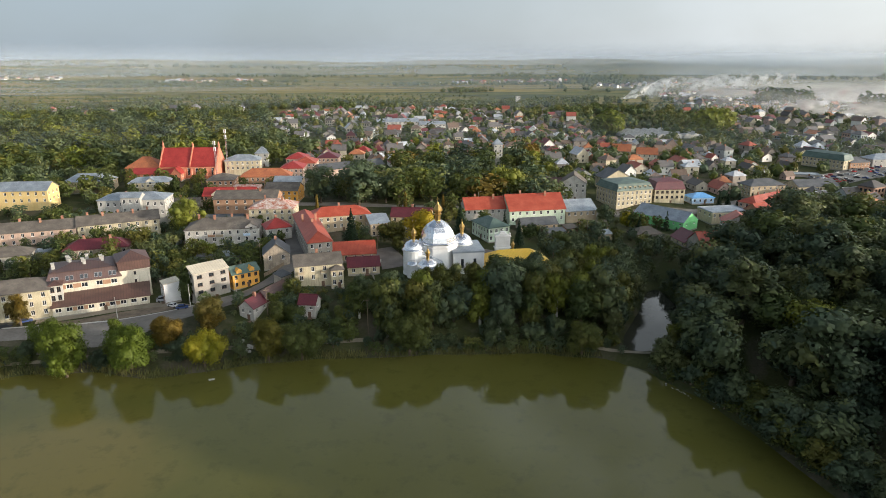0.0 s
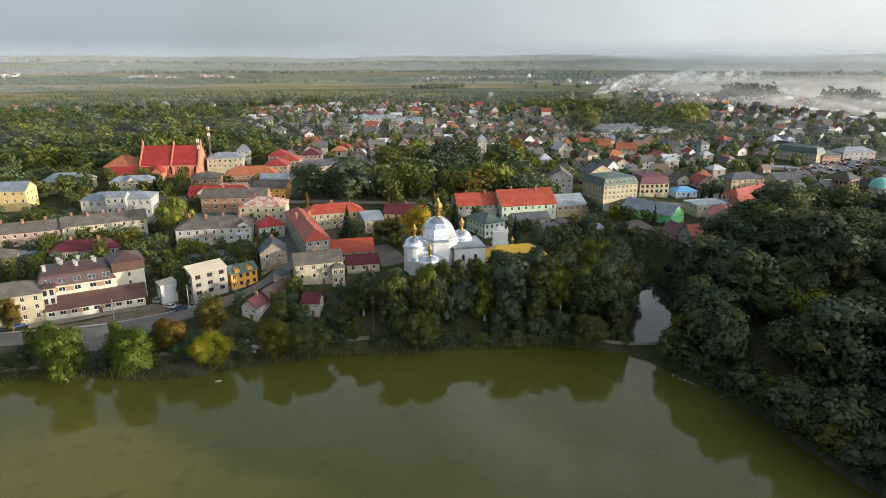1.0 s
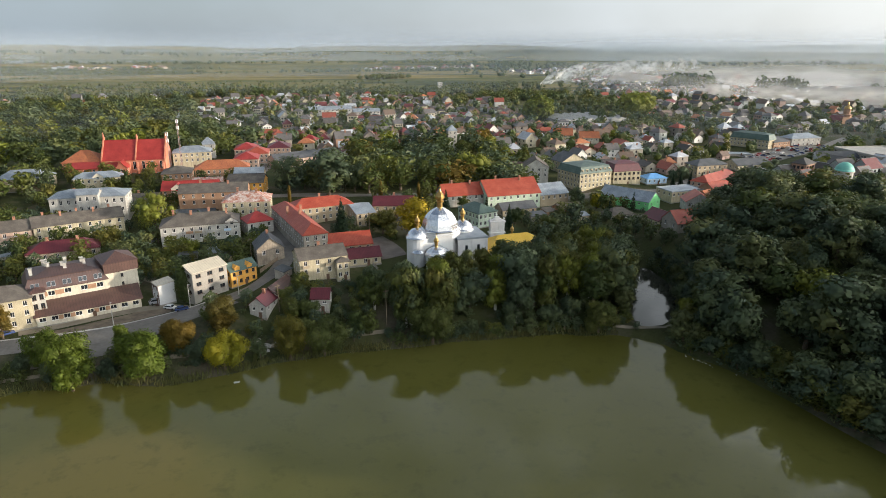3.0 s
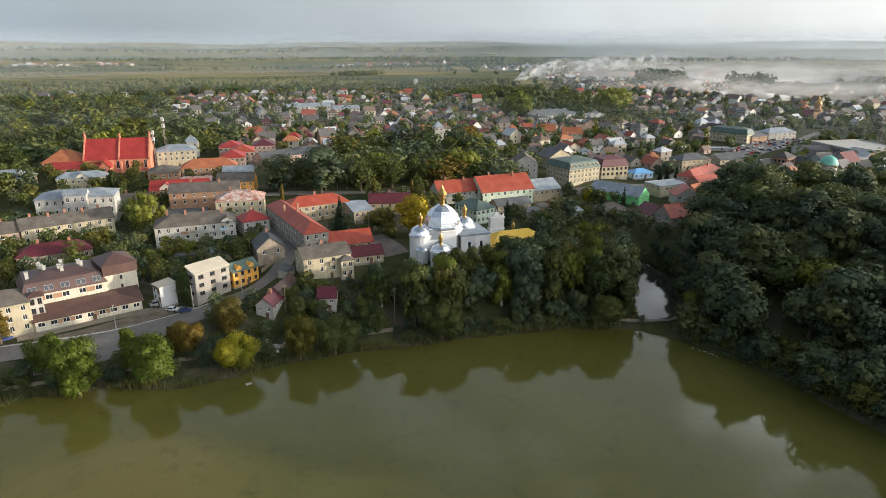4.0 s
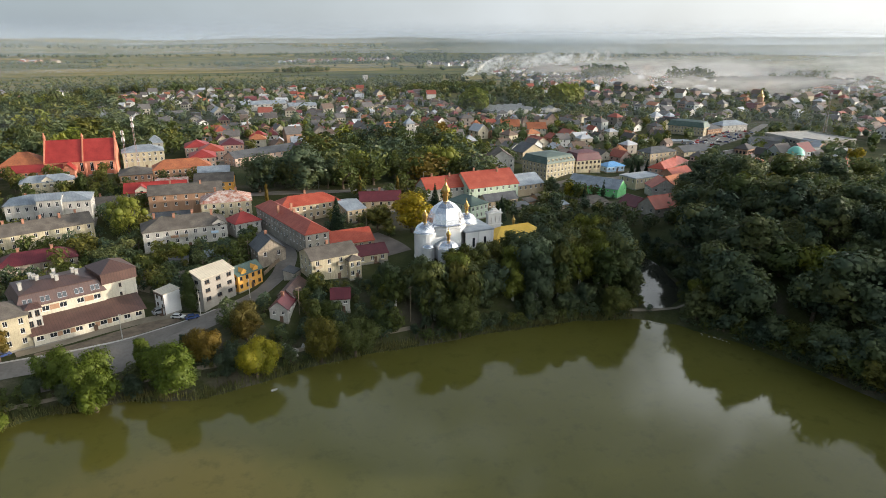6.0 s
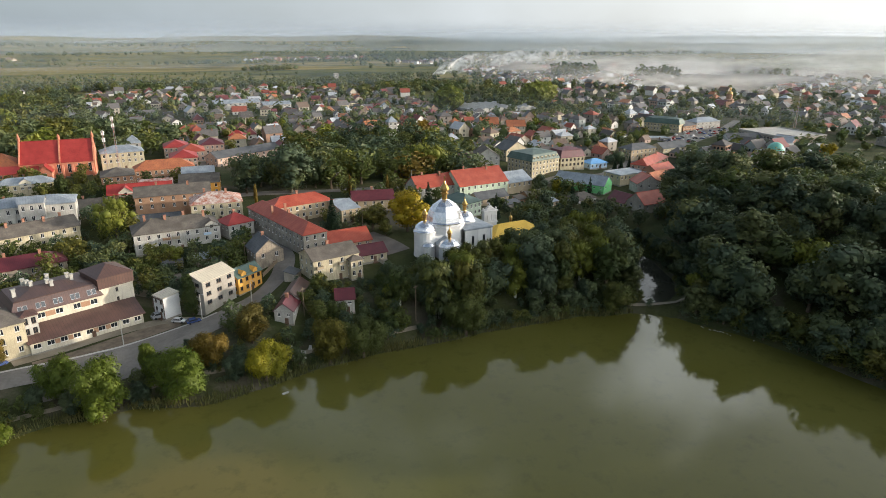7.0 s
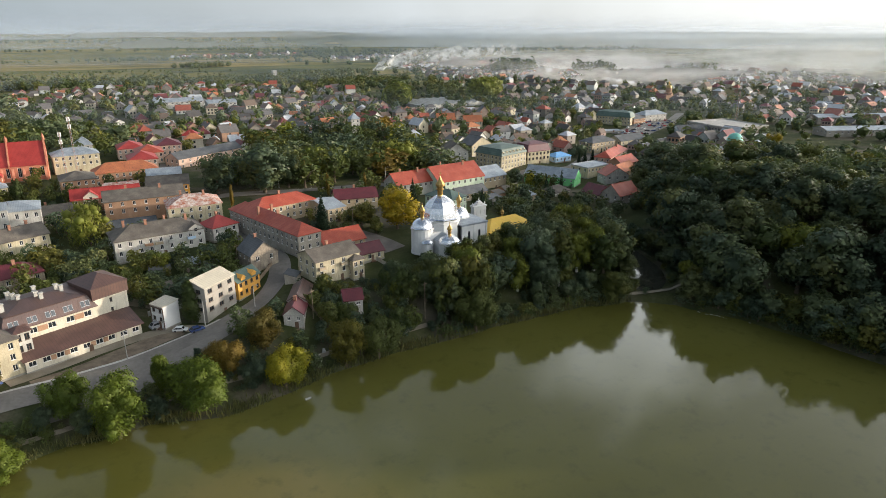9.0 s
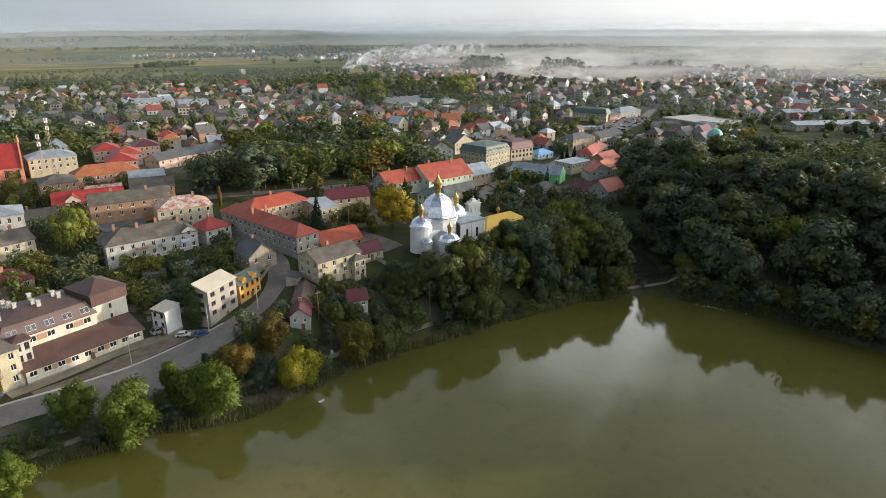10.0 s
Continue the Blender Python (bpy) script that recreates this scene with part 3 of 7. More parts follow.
def strip(name, pts, width, material, label, lift=0.2, kind="structure", category="road"):
    """A road laid over the land along a line of points."""
    s, dense = Shape(), []
    for (x0, y0), (x1, y1) in zip(pts, pts[1:]):
        k = max(1, int(math.hypot(x1 - x0, y1 - y0) / 3))
        dense += [(x0 + (x1 - x0) * i / k, y0 + (y1 - y0) * i / k) for i in range(k)]
    dense.append(pts[-1])
    for _ in range(6):
        dense = [dense[0]] + [((a[0] + 2 * b[0] + c[0]) / 4, (a[1] + 2 * b[1] + c[1]) / 4) for a, b, c in zip(dense, dense[1:], dense[2:])] + [dense[-1]]
    rows = []
    for i, (x, y) in enumerate(dense):
        a, b = dense[max(0, i - 1)], dense[min(len(dense) - 1, i + 1)]
        d = math.hypot(b[0] - a[0], b[1] - a[1]) or 1
        nx_, ny_ = -(b[1] - a[1]) / d, (b[0] - a[0]) / d
        rows.append([(x + nx_ * width * k, y + ny_ * width * k) for k in (-0.5, -0.25, 0, 0.25, 0.5)])
    flat = np.array(rows).reshape(-1, 2)
    z = land(flat[:, 0], flat[:, 1]) + lift
    s.v = [(x, y, h) for (x, y), h in zip(flat.tolist(), z.tolist())]
    n5 = len(rows)
    s.f = [(i * 5 + j + 1, i * 5 + j, i * 5 + 5 + j, i * 5 + 6 + j) for i in range(n5 - 1) for j in range(4)]
    me_ = s.mesh(name, material, True)
    return tagged(new(name, me_), label, category, kind=kind)


ROAD = [(-330, 128), (-230, 168), (-170, 187), (-135, 197), (-112, 200), (-97, 208), (-84, 213), (-73, 221), (-64, 234), (-60, 250), (-66, 275), (-76, 305), (-86, 345), (-93, 385), (-88, 440)]
strip("pavement", [(-131, 191.5), (-120, 194.5), (-108, 197), (-95, 204), (-86, 209.5), (-77, 216)], 11.0, MAT["asphalt"], "broad dusty asphalt apron beside the lake street", 0.2, category="pavement")
strip("road", ROAD, 7.5, MAT["asphalt"], "worn grey asphalt street climbing into town", 0.24)
strip("road", [(-134, 200), (-122, 204), (-108, 212), (-98, 217)], 7.0, MAT["dirt"], "bare dug-up dirt verge beside the street", 0.18, category="verge")
strip("pavement", [(-150, 197.2), (-135, 200.9), (-113, 204), (-99, 211.2), (-86, 216.6)], 0.9, MAT["concrete"], "pale kerb and footway beside the street", 0.34, category="kerb")
strip("pavement", [(-140, 204), (-125, 211), (-107, 219), (-98, 221), (-90, 213)], 4.5, MAT["path"], "dusty paved forecourt along the long building", 0.2, category="pavement")
strip("path", [(-190, 158), (-140, 180), (-115, 186), (-88, 186), (-66, 191), (-46, 195), (-24, 197)], 1.6, MAT["path"], "narrow trodden lakeside path", 0.22, category="path")
strip("path", [(48, 194), (55, 191.5), (62, 187.5), (70, 183.5)], 1.1, MAT["path"], "worn path across the dam", 0.25, category="path")
strip("road", [(-88, 350), (-60, 352), (-20, 348), (30, 350), (70, 350), (100, 362), (150, 362), (200, 400), (260, 430), (330, 470), (420, 540)], 8.0, MAT["asphalt"], "grey asphalt town street", 0.3)
strip("road", [(-140, 345), (-118, 335), (-112, 310), (-120, 290), (-128, 268), (-118, 250), (-100, 236)], 4.5, MAT["path"], "dusty lane between the houses", 0.25)
strip("pavement", [(-27, 266), (-21, 254), (-19, 242)], 10.0, MAT["paving"], "paved church courtyard", 0.22, category="pavement")
strip("pavement", [(12, 262), (26, 250), (34, 246)], 9.0, MAT["paving"], "paved yard beside the gate", 0.22, category="pavement")
strip("pavement", [(265, 440), (310, 469), (360, 502)], 30.0, MAT["asphalt"], "asphalt market square full of parked cars", 0.34, category="car park")


# ---- houses ----
_window_meshes = {}


def window_mesh(w, h, dark):
    key = (round(w, 1), round(h, 1), dark)
    if key not in _window_meshes:
        w, h, _ = key
        s, t = Shape(), 0.09
        for x0, x1, z0, z1 in ((-w / 2, w / 2, 0, t), (-w / 2, w / 2, h - t, h), (-w / 2, -w / 2 + t, t, h - t), (w / 2 - t, w / 2, t, h - t), (-t / 2, t / 2, t, h - t)):
            s.box(x0, x1, -0.05, 0.05, z0, z1)
        s.box(-w / 2 - 0.08, w / 2 + 0.08, -0.26, -0.14, -0.1, 0.0)
        g = Shape()
        g.box(-w / 2 + 0.02, w / 2 - 0.02, -0.012, 0.012, 0.02, h - 0.02)
        _window_meshes[key] = (s.mesh("window", MAT["dark_frame" if dark else "frame"]), g.mesh("pane", MAT["glass"]))
    return _window_meshes[key]


REVEAL = 0.16


def wall_side(s, m, length, z0, z1, holes):
    """One side in the local plane y = 0 (outside at -y), with openings (x, z, w, h) that have reveals."""
    xs = sorted({0.0, length, *[q for x, z, w, h in holes for q in (x - w / 2, x + w / 2)]})
    zs = sorted({z0, z1, *[q for x, z, w, h in holes for q in (z, z + h)]})
    for xa, xb in zip(xs, xs[1:]):
        for za, zb in zip(zs, zs[1:]):
            cx, cz = (xa + xb) / 2, (za + zb) / 2
            if any(abs(cx - x) < w / 2 and z < cz < z + h for x, z, w, h in holes):
                continue
            s.add([(xa, 0, za), (xb, 0, za), (xb, 0, zb), (xa, 0, zb)], [(0, 1, 2, 3)], m)
    for x, z, w, h in holes:
        a, b, c, d, r = x - w / 2, x + w / 2, z, z + h, REVEAL + 0.1
        s.add([(a, 0, c), (b, 0, c), (b, 0, d), (a, 0, d), (a, r, c), (b, r, c), (b, r, d), (a, r, d)],
              [(0, 4, 5, 1), (1, 5, 6, 2), (2, 6, 7, 3), (3, 7, 4, 0), (4, 7, 6, 5)], m)


def hip_roof(s, w, d, z, rise, over, kind):
    """Closed roof over a w by d plan that begins at (0, 0); ridge along the longer side or as kind says."""
    x0, x1, y0, y1, t = -over, w + over, -over, d + over, 0.22
    along = (x1 - x0) >= (y1 - y0)
    if kind == "pyramid":
        r = [((x0 + x1) / 2, (y0 + y1) / 2)] * 2
    elif along:
        k = (y1 - y0) / 2
        r = [(x0 + k, (y0 + y1) / 2), (x1 - k, (y0 + y1) / 2)]
    else:
        k = (x1 - x0) / 2
        r = [((x0 + x1) / 2, y0 + k), ((x0 + x1) / 2, y1 - k)]
    b = [(x0, y0), (x1, y0), (x1, y1), (x0, y1)]
    v = [(*p, z - 0.02) for p in b] + [(*p, z + t) for p in b] + [(*p, z + t + rise) for p in r]
    f = [(3, 2, 1, 0)] + [(i, (i + 1) % 4, 4 + (i + 1) % 4, 4 + i) for i in range(4)]
    f += [(4, 5, 9, 8), (5, 6, 9), (6, 7, 8, 9), (7, 4, 8)] if along else [(4, 5, 8), (5, 6, 9, 8), (6, 7, 9), (7, 4, 8, 9)]
    s.add(v, f)


def gable_roof(s, w, d, z, rise, over, across):
    """Two slabs; ridge along x, or along y when across."""
    L, W = (d, w) if across else (w, d)
    t = 0.2
    slope = rise / (W / 2)
    ye, ze = -over, z - over * slope
    prof = [(ye, ze), (W / 2, z + rise), (W - ye, ze), (W - ye, ze + t), (W / 2, z + rise + t), (ye, ze + t)]
    v = []
    for x in (-over, L + over):
        for y, h in prof:
            v.append((W - y, x, h) if across else (x, y, h))
    f = [(0, 1, 4, 5), (1, 2, 3, 4), (11, 10, 7, 6), (10, 9, 8, 7)] + [(i, 6 + i, 6 + (i + 1) % 6, (i + 1) % 6) for i in range(6)]
    if across:
        f = [tuple(reversed(q)) for q in f]
    s.add(v, f)
    c, h = W / 2, z + rise + t
    if across:
        s.box(W - c - 0.16, W - c + 0.16, -over, L + over, h - 0.08, h + 0.09)
    else:
        s.box(-over, L + over, c - 0.16, c + 0.16, h - 0.08, h + 0.09)


FOOTPRINTS = [(202, 281, 1, 0, 12, 12)]


def house(name, label, category, a, b, depth, eave, roof, rise, wall_mat, roof_mat, rows=2, cols=6, side=3, win=(1.2, 1.7), over=0.45, chimneys=0, base=None, dark=False,
          group="", trim=True, storey=3.1, roof_label="", back=False, plinth=True):
    """A house whose front runs from a to b (plan points) with the given depth behind it and the wall top at height eave."""
    (ax, ay), (bx, by) = a, b
    w, turn = math.hypot(bx - ax, by - ay), math.atan2(by - ay, bx - ax)
    ux, uy = math.cos(turn), math.sin(turn)
    corners = [(ax + ux * w * i - uy * depth * j, ay + uy * w * i + ux * depth * j) for i in (0, 1) for j in (0, 1)]
    zs = [ground(*c) for c in corners]
    z0 = min(zs) - 0.6 if base is None else base
    FOOTPRINTS.append((ax, ay, ux, uy, w, depth))
    top = eave - z0
    h = thing(name, label, category, Matrix.Translation((ax, ay, z0)) @ Matrix.Rotation(turn, 4, "Z"), group)
    s = Shape()
    sides = [(Matrix(), w, cols), (Matrix.Translation((w, 0, 0)) @ Matrix.Rotation(radians(90), 4, "Z"), depth, side),
             (Matrix.Translation((w, depth, 0)) @ Matrix.Rotation(radians(180), 4, "Z"), w, cols if back else 0),
             (Matrix.Translation((0, depth, 0)) @ Matrix.Rotation(radians(-90), 4, "Z"), depth, side)]
    placed = []
    for m, length, n in sides:
        holes = []
        if n and rows:
            n = max(1, min(n, int(length / (win[0] + 0.5))))
            pitch = length / n
            for r in range(rows):
                zz = top - (rows - r) * storey + (storey - win[1]) * 0.55
                if zz < 0.5:
                    continue
                holes += [(pitch * (i + 0.5), zz, win[0], win[1]) for i in range(n)]
        wall_side(s, m, length, 0.0, top, holes)
        placed += [(m @ Matrix.Translation((x, REVEAL, z)), ww, hh) for x, z, ww, hh in holes]
    if roof in ("gable", "across"):
        for e in (0, 1):
            if roof == "gable":
                x = (0.0, w)[e]
                tri = [(x, 0, top), (x, depth, top), (x, depth / 2, top + rise)]
            else:
                y = (0.0, depth)[e]
                tri = [(w, y, top), (0, y, top), (w / 2, y, top + rise)]
            s.poly(*(tri if e else reversed(tri)))
    if roof == "shed":
        s.poly((0, 0, top), (0, depth, top + rise), (0, depth, top))
        s.poly((w, 0, top), (w, depth, top), (w, depth, top + rise))
        s.poly((0, depth, top), (0, depth, top + rise), (w, depth, top + rise), (w, depth, top))
    part("wall", s, wall_mat, h)
    r = Shape()
    if roof in ("hip", "pyramid"):
        hip_roof(r, w, depth, top, rise, over, roof)
    elif roof in ("gable", "across"):
        gable_roof(r, w, depth, top, rise, over, roof == "across")
    elif roof == "shed":
        k = rise / depth
        v = [(x, y, top + y * k + t) for t in (0.0, 0.2) for x, y in ((-over, -over), (w + over, -over), (w + over, depth + over), (-over, depth + over))]
        r.add(v, [(3, 2, 1, 0), (4, 5, 6, 7), (0, 1, 5, 4), (1, 2, 6, 5), (2, 3, 7, 6), (3, 0, 4, 7)])
    elif roof == "mansard":
        i = 1.3
        lo = [(-over, -over), (w + over, -over), (w + over, depth + over), (-over, depth + over)]
        hi = [(i, i), (w - i, i), (w - i, depth - i), (i, depth - i)]
        v = [(*p, top) for p in lo] + [(*p, top + 0.2) for p in lo] + [(*p, top + rise) for p in hi]
        r.add(v, [(3, 2, 1, 0)] + [(a_, (a_ + 1) % 4, 4 + (a_ + 1) % 4, 4 + a_) for a_ in range(4)] + [(4 + a_, 4 + (a_ + 1) % 4, 8 + (a_ + 1) % 4, 8 + a_) for a_ in range(4)])
        hip_roof(r, w - 2 * i, depth - 2 * i, 0, rise * 0.35, 0.1, "hip")
        r.v[12:] = [(x + i, y + i, z + top + rise) for x, y, z in r.v[12:]]
    elif roof == "flat":
        r.box(-0.15, w + 0.15, -0.15, depth + 0.15, top, top + 0.25)
        for x0, x1, y0, y1 in ((-0.15, w + 0.15, -0.15, 0.15), (-0.15, w + 0.15, depth - 0.15, depth + 0.15), (-0.15, 0.15, 0.15, depth - 0.15), (w - 0.15, w + 0.15, 0.15, depth - 0.15)):
            r.box(x0, x1, y0, y1, top + 0.25, top + 0.25 + rise)
    part("roof", r, roof_mat, h, roof_label)
    if trim and roof != "flat":
        c = Shape()
        for m, length, n in sides:
            c.box(-0.12, length + 0.12, -0.14, -0.01, top - 0.35, top - 0.04, m)
        part("cornice", c, wall_mat, h)
    if plinth:
        c = Shape()
        for m, length, n in sides:
            c.box(-0.1, length + 0.1, -0.1, -0.01, 0.0, 1.3, m)
        part("plinth", c, MAT["stone"], h)
        c = Shape()
        x = w * 0.5 + 0.3 * (w / max(1, cols))
        c.box(x - 0.55, x + 0.55, -0.16, -0.02, 1.0, 3.2)
        c.box(x - 0.9, x + 0.9, -0.9, -0.02, 0.6, 1.0)
        part("door", c, MAT["door"], h)
    for m, ww, hh in placed:
        fm, gm = window_mesh(ww, hh, dark)
        part("pane", gm, None, part("window", fm, None, h, at=m))
    for i in range(chimneys):
        c = Shape()
        x, y = w * (i + 0.7) / (chimneys + 0.4), depth * (0.42 if i % 2 else 0.6)
        c.box(x - 0.45, x + 0.45, y - 0.35, y + 0.35, top + 0.2, top + rise + 1.3)
        c.box(x - 0.55, x + 0.55, y - 0.45, y + 0.45, top + rise + 1.3, top + rise + 1.5)
        part("chimney", c, MAT["chimney"], h)
    return h, w, top


M = MAT


# ---- the long cream building by the lake street ----
house("apartment_block", "cream rendered block with a grey hipped roof", "building", (-168, 194), (-136.4, 208.6), 14, 16.6, "hip", 3.0, M["cream"], M["grey_roof"], 3, 9, 4, chimneys=1)
main, main_w, main_top = house("guest_house", "long cream building with a brown mansard roof", "building", (-140.6, 213.8), (-119, 224.2), 17, 16.2, "mansard", 3.6, M["pale_cream"], M["brown_roof"], 3, 5, 3, win=(2.0, 1.6))
for i in range(10):
    x = 2.3 + (i // 2) * 4.6 + (i % 2) * 1.35
    for name_, half, y0, y1, z1, mat_ in (("skylight", 0.55, -0.06, 0.06, 0.85, "steel"), ("skylight_pane", 0.46, -0.1, -0.07, 0.72, "glass")):
        sky_win = Shape()
        sky_win.box(-half, half, y0, y1, -z1, z1)
        part(name_, sky_win, M[mat_], main, "tilted roof window", at=Matrix.Translation((x, 0.32, main_top + 1.6)) @ Matrix.Rotation(radians(-27), 4, "X"))
for i in range(9):
    stack = Shape()
    x, y = 2.5 + (i * 5.3) % 16.5, 5.5 + (i * 3.7) % 9
    stack.box(x - 0.5, x + 0.5, y - 0.4, y + 0.4, main_top + 3.4, main_top + 6.2)
    stack.box(x - 0.65, x + 0.65, y - 0.55, y + 0.55, main_top + 6.2, main_top + 6.45)
    part("chimney", stack, M["white"], main, "white ventilation chimney")
house("glazed_bay", "white bay with stacked windows between two blocks", "building", (-137.6, 210.4), (-134.0, 212.2), 4, 17.0, "hip", 1.2, M["white"], M["brown_roof"], 3, 2, 1, win=(1.2, 1.9), dark=True)
annex, annex_w, annex_top = house("annex", "single-storey cream annex with a brown lean-to roof", "building", (-136.0, 208.0), (-107.9, 220.8), 7.4, 10.1, "shed", 2.4, M["pale_cream"], M["brown_roof"], 1, 9, 2, win=(1.9, 1.4), over=0.7)
for host, width, top_, cols, gap, rows_, high in ((main, main_w, main_top, 5, 2.0, 2, 1.6), (annex, annex_w, annex_top, 9, 1.9, 1, 1.4)):
    pitch = width / cols
    for r in range(rows_):
        for i in (1, 2, 4) if cols == 5 else (2, 3, 5, 6):
            inset = Shape()
            inset.box(pitch * i - (pitch - gap) / 2 + 0.12, pitch * i + (pitch - gap) / 2 - 0.12, -0.04, 0.02, top_ - (r + 1) * 3.1 + (3.1 - high) * 0.55, top_ - (r + 1) * 3.1 + (3.1 - high) * 0.55 + high)
            part("wall_panel", inset, M["brick"], host, "brown panel between windows")
tower, tower_w, tower_top = house("stair_tower", "cream stair tower with brown sheet cladding under its roof", "building", (-119.4, 224.3), (-110.6, 229.6), 12, 18.0, "hip", 0.6, M["pale_cream"], M["brown_roof"], 3, 1, 2, win=(0.8, 1.3), dark=True)
clad = Shape()
clad.box(-0.35, tower_w + 0.35, -0.35, 12.35, tower_top + 0.05, tower_top + 3.2)
part("cladding", clad, M["brown_roof"], tower)
cap = Shape()
hip_roof(cap, tower_w, 12, tower_top + 3.2, 2.6, 0.6, "hip")
part("upper_roof", cap, M["brown_roof"], tower)
kiosk, kiosk_w, kiosk_top = house("kiosk_house", "small white two-storey house with dark roof trim", "house", (-104.8, 224.2), (-101.5, 219.5), 5.6, 14.2, "shed", 0.7, M["bright_white"], M["pale_roof"], 2, 2, 0, win=(1.3, 1.4), dark=True, storey=2.8, over=0.2)
band = Shape()
band.box(-0.12, kiosk_w + 0.12, -0.14, -0.02, kiosk_top - 0.75, kiosk_top + 0.1)
for x in (-0.1, kiosk_w - 0.25):
    band.box(x, x + 0.35, -0.14, -0.02, 1.2, kiosk_top - 0.75)
part("facade_trim", band, M["dark_frame"], kiosk, "dark trim round the front")

def balcony(host, x, z, width, material, rail="white"):
    """A slab with a parapet on the front wall of a house."""
    s_ = Shape()
    s_.box(x - width / 2, x + width / 2, -1.15, 0.0, z - 0.16, z)
    bal = part("balcony", s_, M["concrete"], host)
    p_ = Shape()
    p_.box(x - width / 2, x + width / 2, -1.15, -1.07, z, z + 1.0)
    p_.box(x - width / 2, x - width / 2 + 0.08, -1.07, 0.0, z, z + 1.0)
    p_.box(x + width / 2 - 0.08, x + width / 2, -1.07, 0.0, z, z + 1.0)
    part("parapet", p_, M[material], bal)


house("concrete_house", "bare three-storey house with a pale sheet roof", "house", (-89.4, 217.4), (-79.6, 226.2), 5.2, 18.9, "shed", 1.8, M["stone"], M["pale_roof"], 3, 3, 1, win=(1.9, 1.35), dark=True, storey=2.9, over=0.3)
orange, ow, otop = house("ochre_house", "orange two-storey house with dark green roof", "house", (-78.6, 227.0), (-70.6, 233.6), 6.5, 15.6, "gable", 2.2, M["ochre"], M["green_roof"], 2, 4, 2, win=(1.2, 1.4), dark=True, storey=2.8)
for x in (2.6, 7.6):
    dm = Shape()
    dm.box(x - 1.0, x + 1.0, -0.1, 2.5, otop - 0.1, otop + 1.0)
    dm.add([(x - 1.2, -0.3, otop + 1.0), (x + 1.2, -0.3, otop + 1.0), (x, -0.3, otop + 2.0), (x - 1.2, 3, otop + 1.0), (x + 1.2, 3, otop + 1.0), (x, 3, otop + 2.0)], [(0, 1, 2), (5, 4, 3), (0, 2, 5, 3), (1, 4, 5, 2), (0, 3, 4, 1)])
    part("dormer", dm, M["ochre"], orange)
house("farmhouse", "low white farmhouse with a maroon gable roof", "house", (-69.2, 203.6), (-63.8, 201.5), 8, 12.4, "across", 2.4, M["white"], M["maroon_roof"], 1, 2, 2, win=(0.9, 1.1), chimneys=1)
house("farm_shed", "long low farm shed with a brown sheet roof", "shed", (-66.2, 211.0), (-60.9, 208.9), 13, 13.4, "across", 2.0, M["white"], M["brown_roof"], 1, 1, 4, win=(0.9, 1.0))
house("cottage", "small white cottage with a maroon roof among bushes", "cottage", (-49.6, 206.4), (-43.8, 205.6), 6, 12.2, "gable", 2.4, M["white"], M["maroon_roof"], 1, 2, 1, win=(1.3, 0.8))
cream_house, cw, ctop = house("villa", "cream two-storey house with a weathered grey roof", "house", (-54, 222.6), (-37.4, 227.3), 12, 20.2, "gable", 2.6, M["cream"], M["grey_roof"], 2, 4, 3, chimneys=1)
house("villa_annex", "cream stepped annex with entrance door", "annex", (-41, 223.6), (-36.6, 224.8), 5, 18.4, "hip", 1.2, M["cream"], M["grey_roof"], 2, 2, 1)
house("courtyard_house", "low house with an orange-red sheet roof", "house", (-44.2, 247.6), (-27.4, 250.8), 12, 17.0, "gable", 3.6, M["tan"], M["red_roof"], 1, 5, 2)
house("outbuilding", "low outbuilding with a maroon sheet roof", "shed", (-36.5, 235.5), (-24.6, 237.8), 8, 15.8, "gable", 2.6, M["cream"], M["maroon_roof"], 1, 3, 1)
house("derelict_house", "derelict house with peeling plaster and dark roof", "house", (-71.5, 244), (-61.6, 246.6), 11, 18.2, "across", 4.2, M["ruin"], M["dark_roof"], 1, 2, 3, chimneys=1)

# ---- the red-roofed town school and its neighbours ----
house("school_wing", "long two-storey wing with a red sheet roof", "building", (-54.0, 246.6), (-44.8, 249.8), 52, 22.2, "hip", 3.3, M["grey"], M["red_roof"], 2, 3, 16, chimneys=3)
house("school_wing", "two-storey cross wing with a red sheet roof", "building", (-61, 288.5), (-34.5, 296.8), 11.5, 22.4, "hip", 3.4, M["tan"], M["red_roof"], 2, 9, 3, chimneys=1)
house("side_house", "narrow house with a pale metal roof", "house", (-33, 283), (-24.5, 285.6), 20, 20.8, "gable", 2.0, M["tan"], M["zinc"], 2, 3, 5)
house("shop", "low building with a dark red roof", "shop", (-25, 298), (-6, 296), 11, 20.8, "gable", 3.2, M["tan"], M["maroon_roof"], 1, 5, 2, chimneys=1)
town_row, town_w, town_top = house("town_house", "long whitewashed two-storey house with grey roof", "house", (-114.2, 273.4), (-83, 278.6), 14.5, 20.2, "hip", 3.8, M["white"], M["grey_roof"], 2, 9, 4, chimneys=4)
for x, mat_ in ((town_w * 0.36, "brick"), (town_w * 0.47, "tan"), (town_w * 0.62, "white"), (town_w * 0.84, "skyblue")):
    balcony(town_row, x, town_top - 3.0, 2.8, mat_)
for x in (cw * 0.12, cw * 0.6):
    balcony(cream_house, x, ctop - 3.0, 2.4, "tan")
house("red_cottage", "white house with a red hipped roof", "house", (-79.8, 279.8), (-69.6, 284.6), 10, 19.2, "hip", 3.4, M["white"], M["bright_red"], 1, 3, 3, chimneys=1)
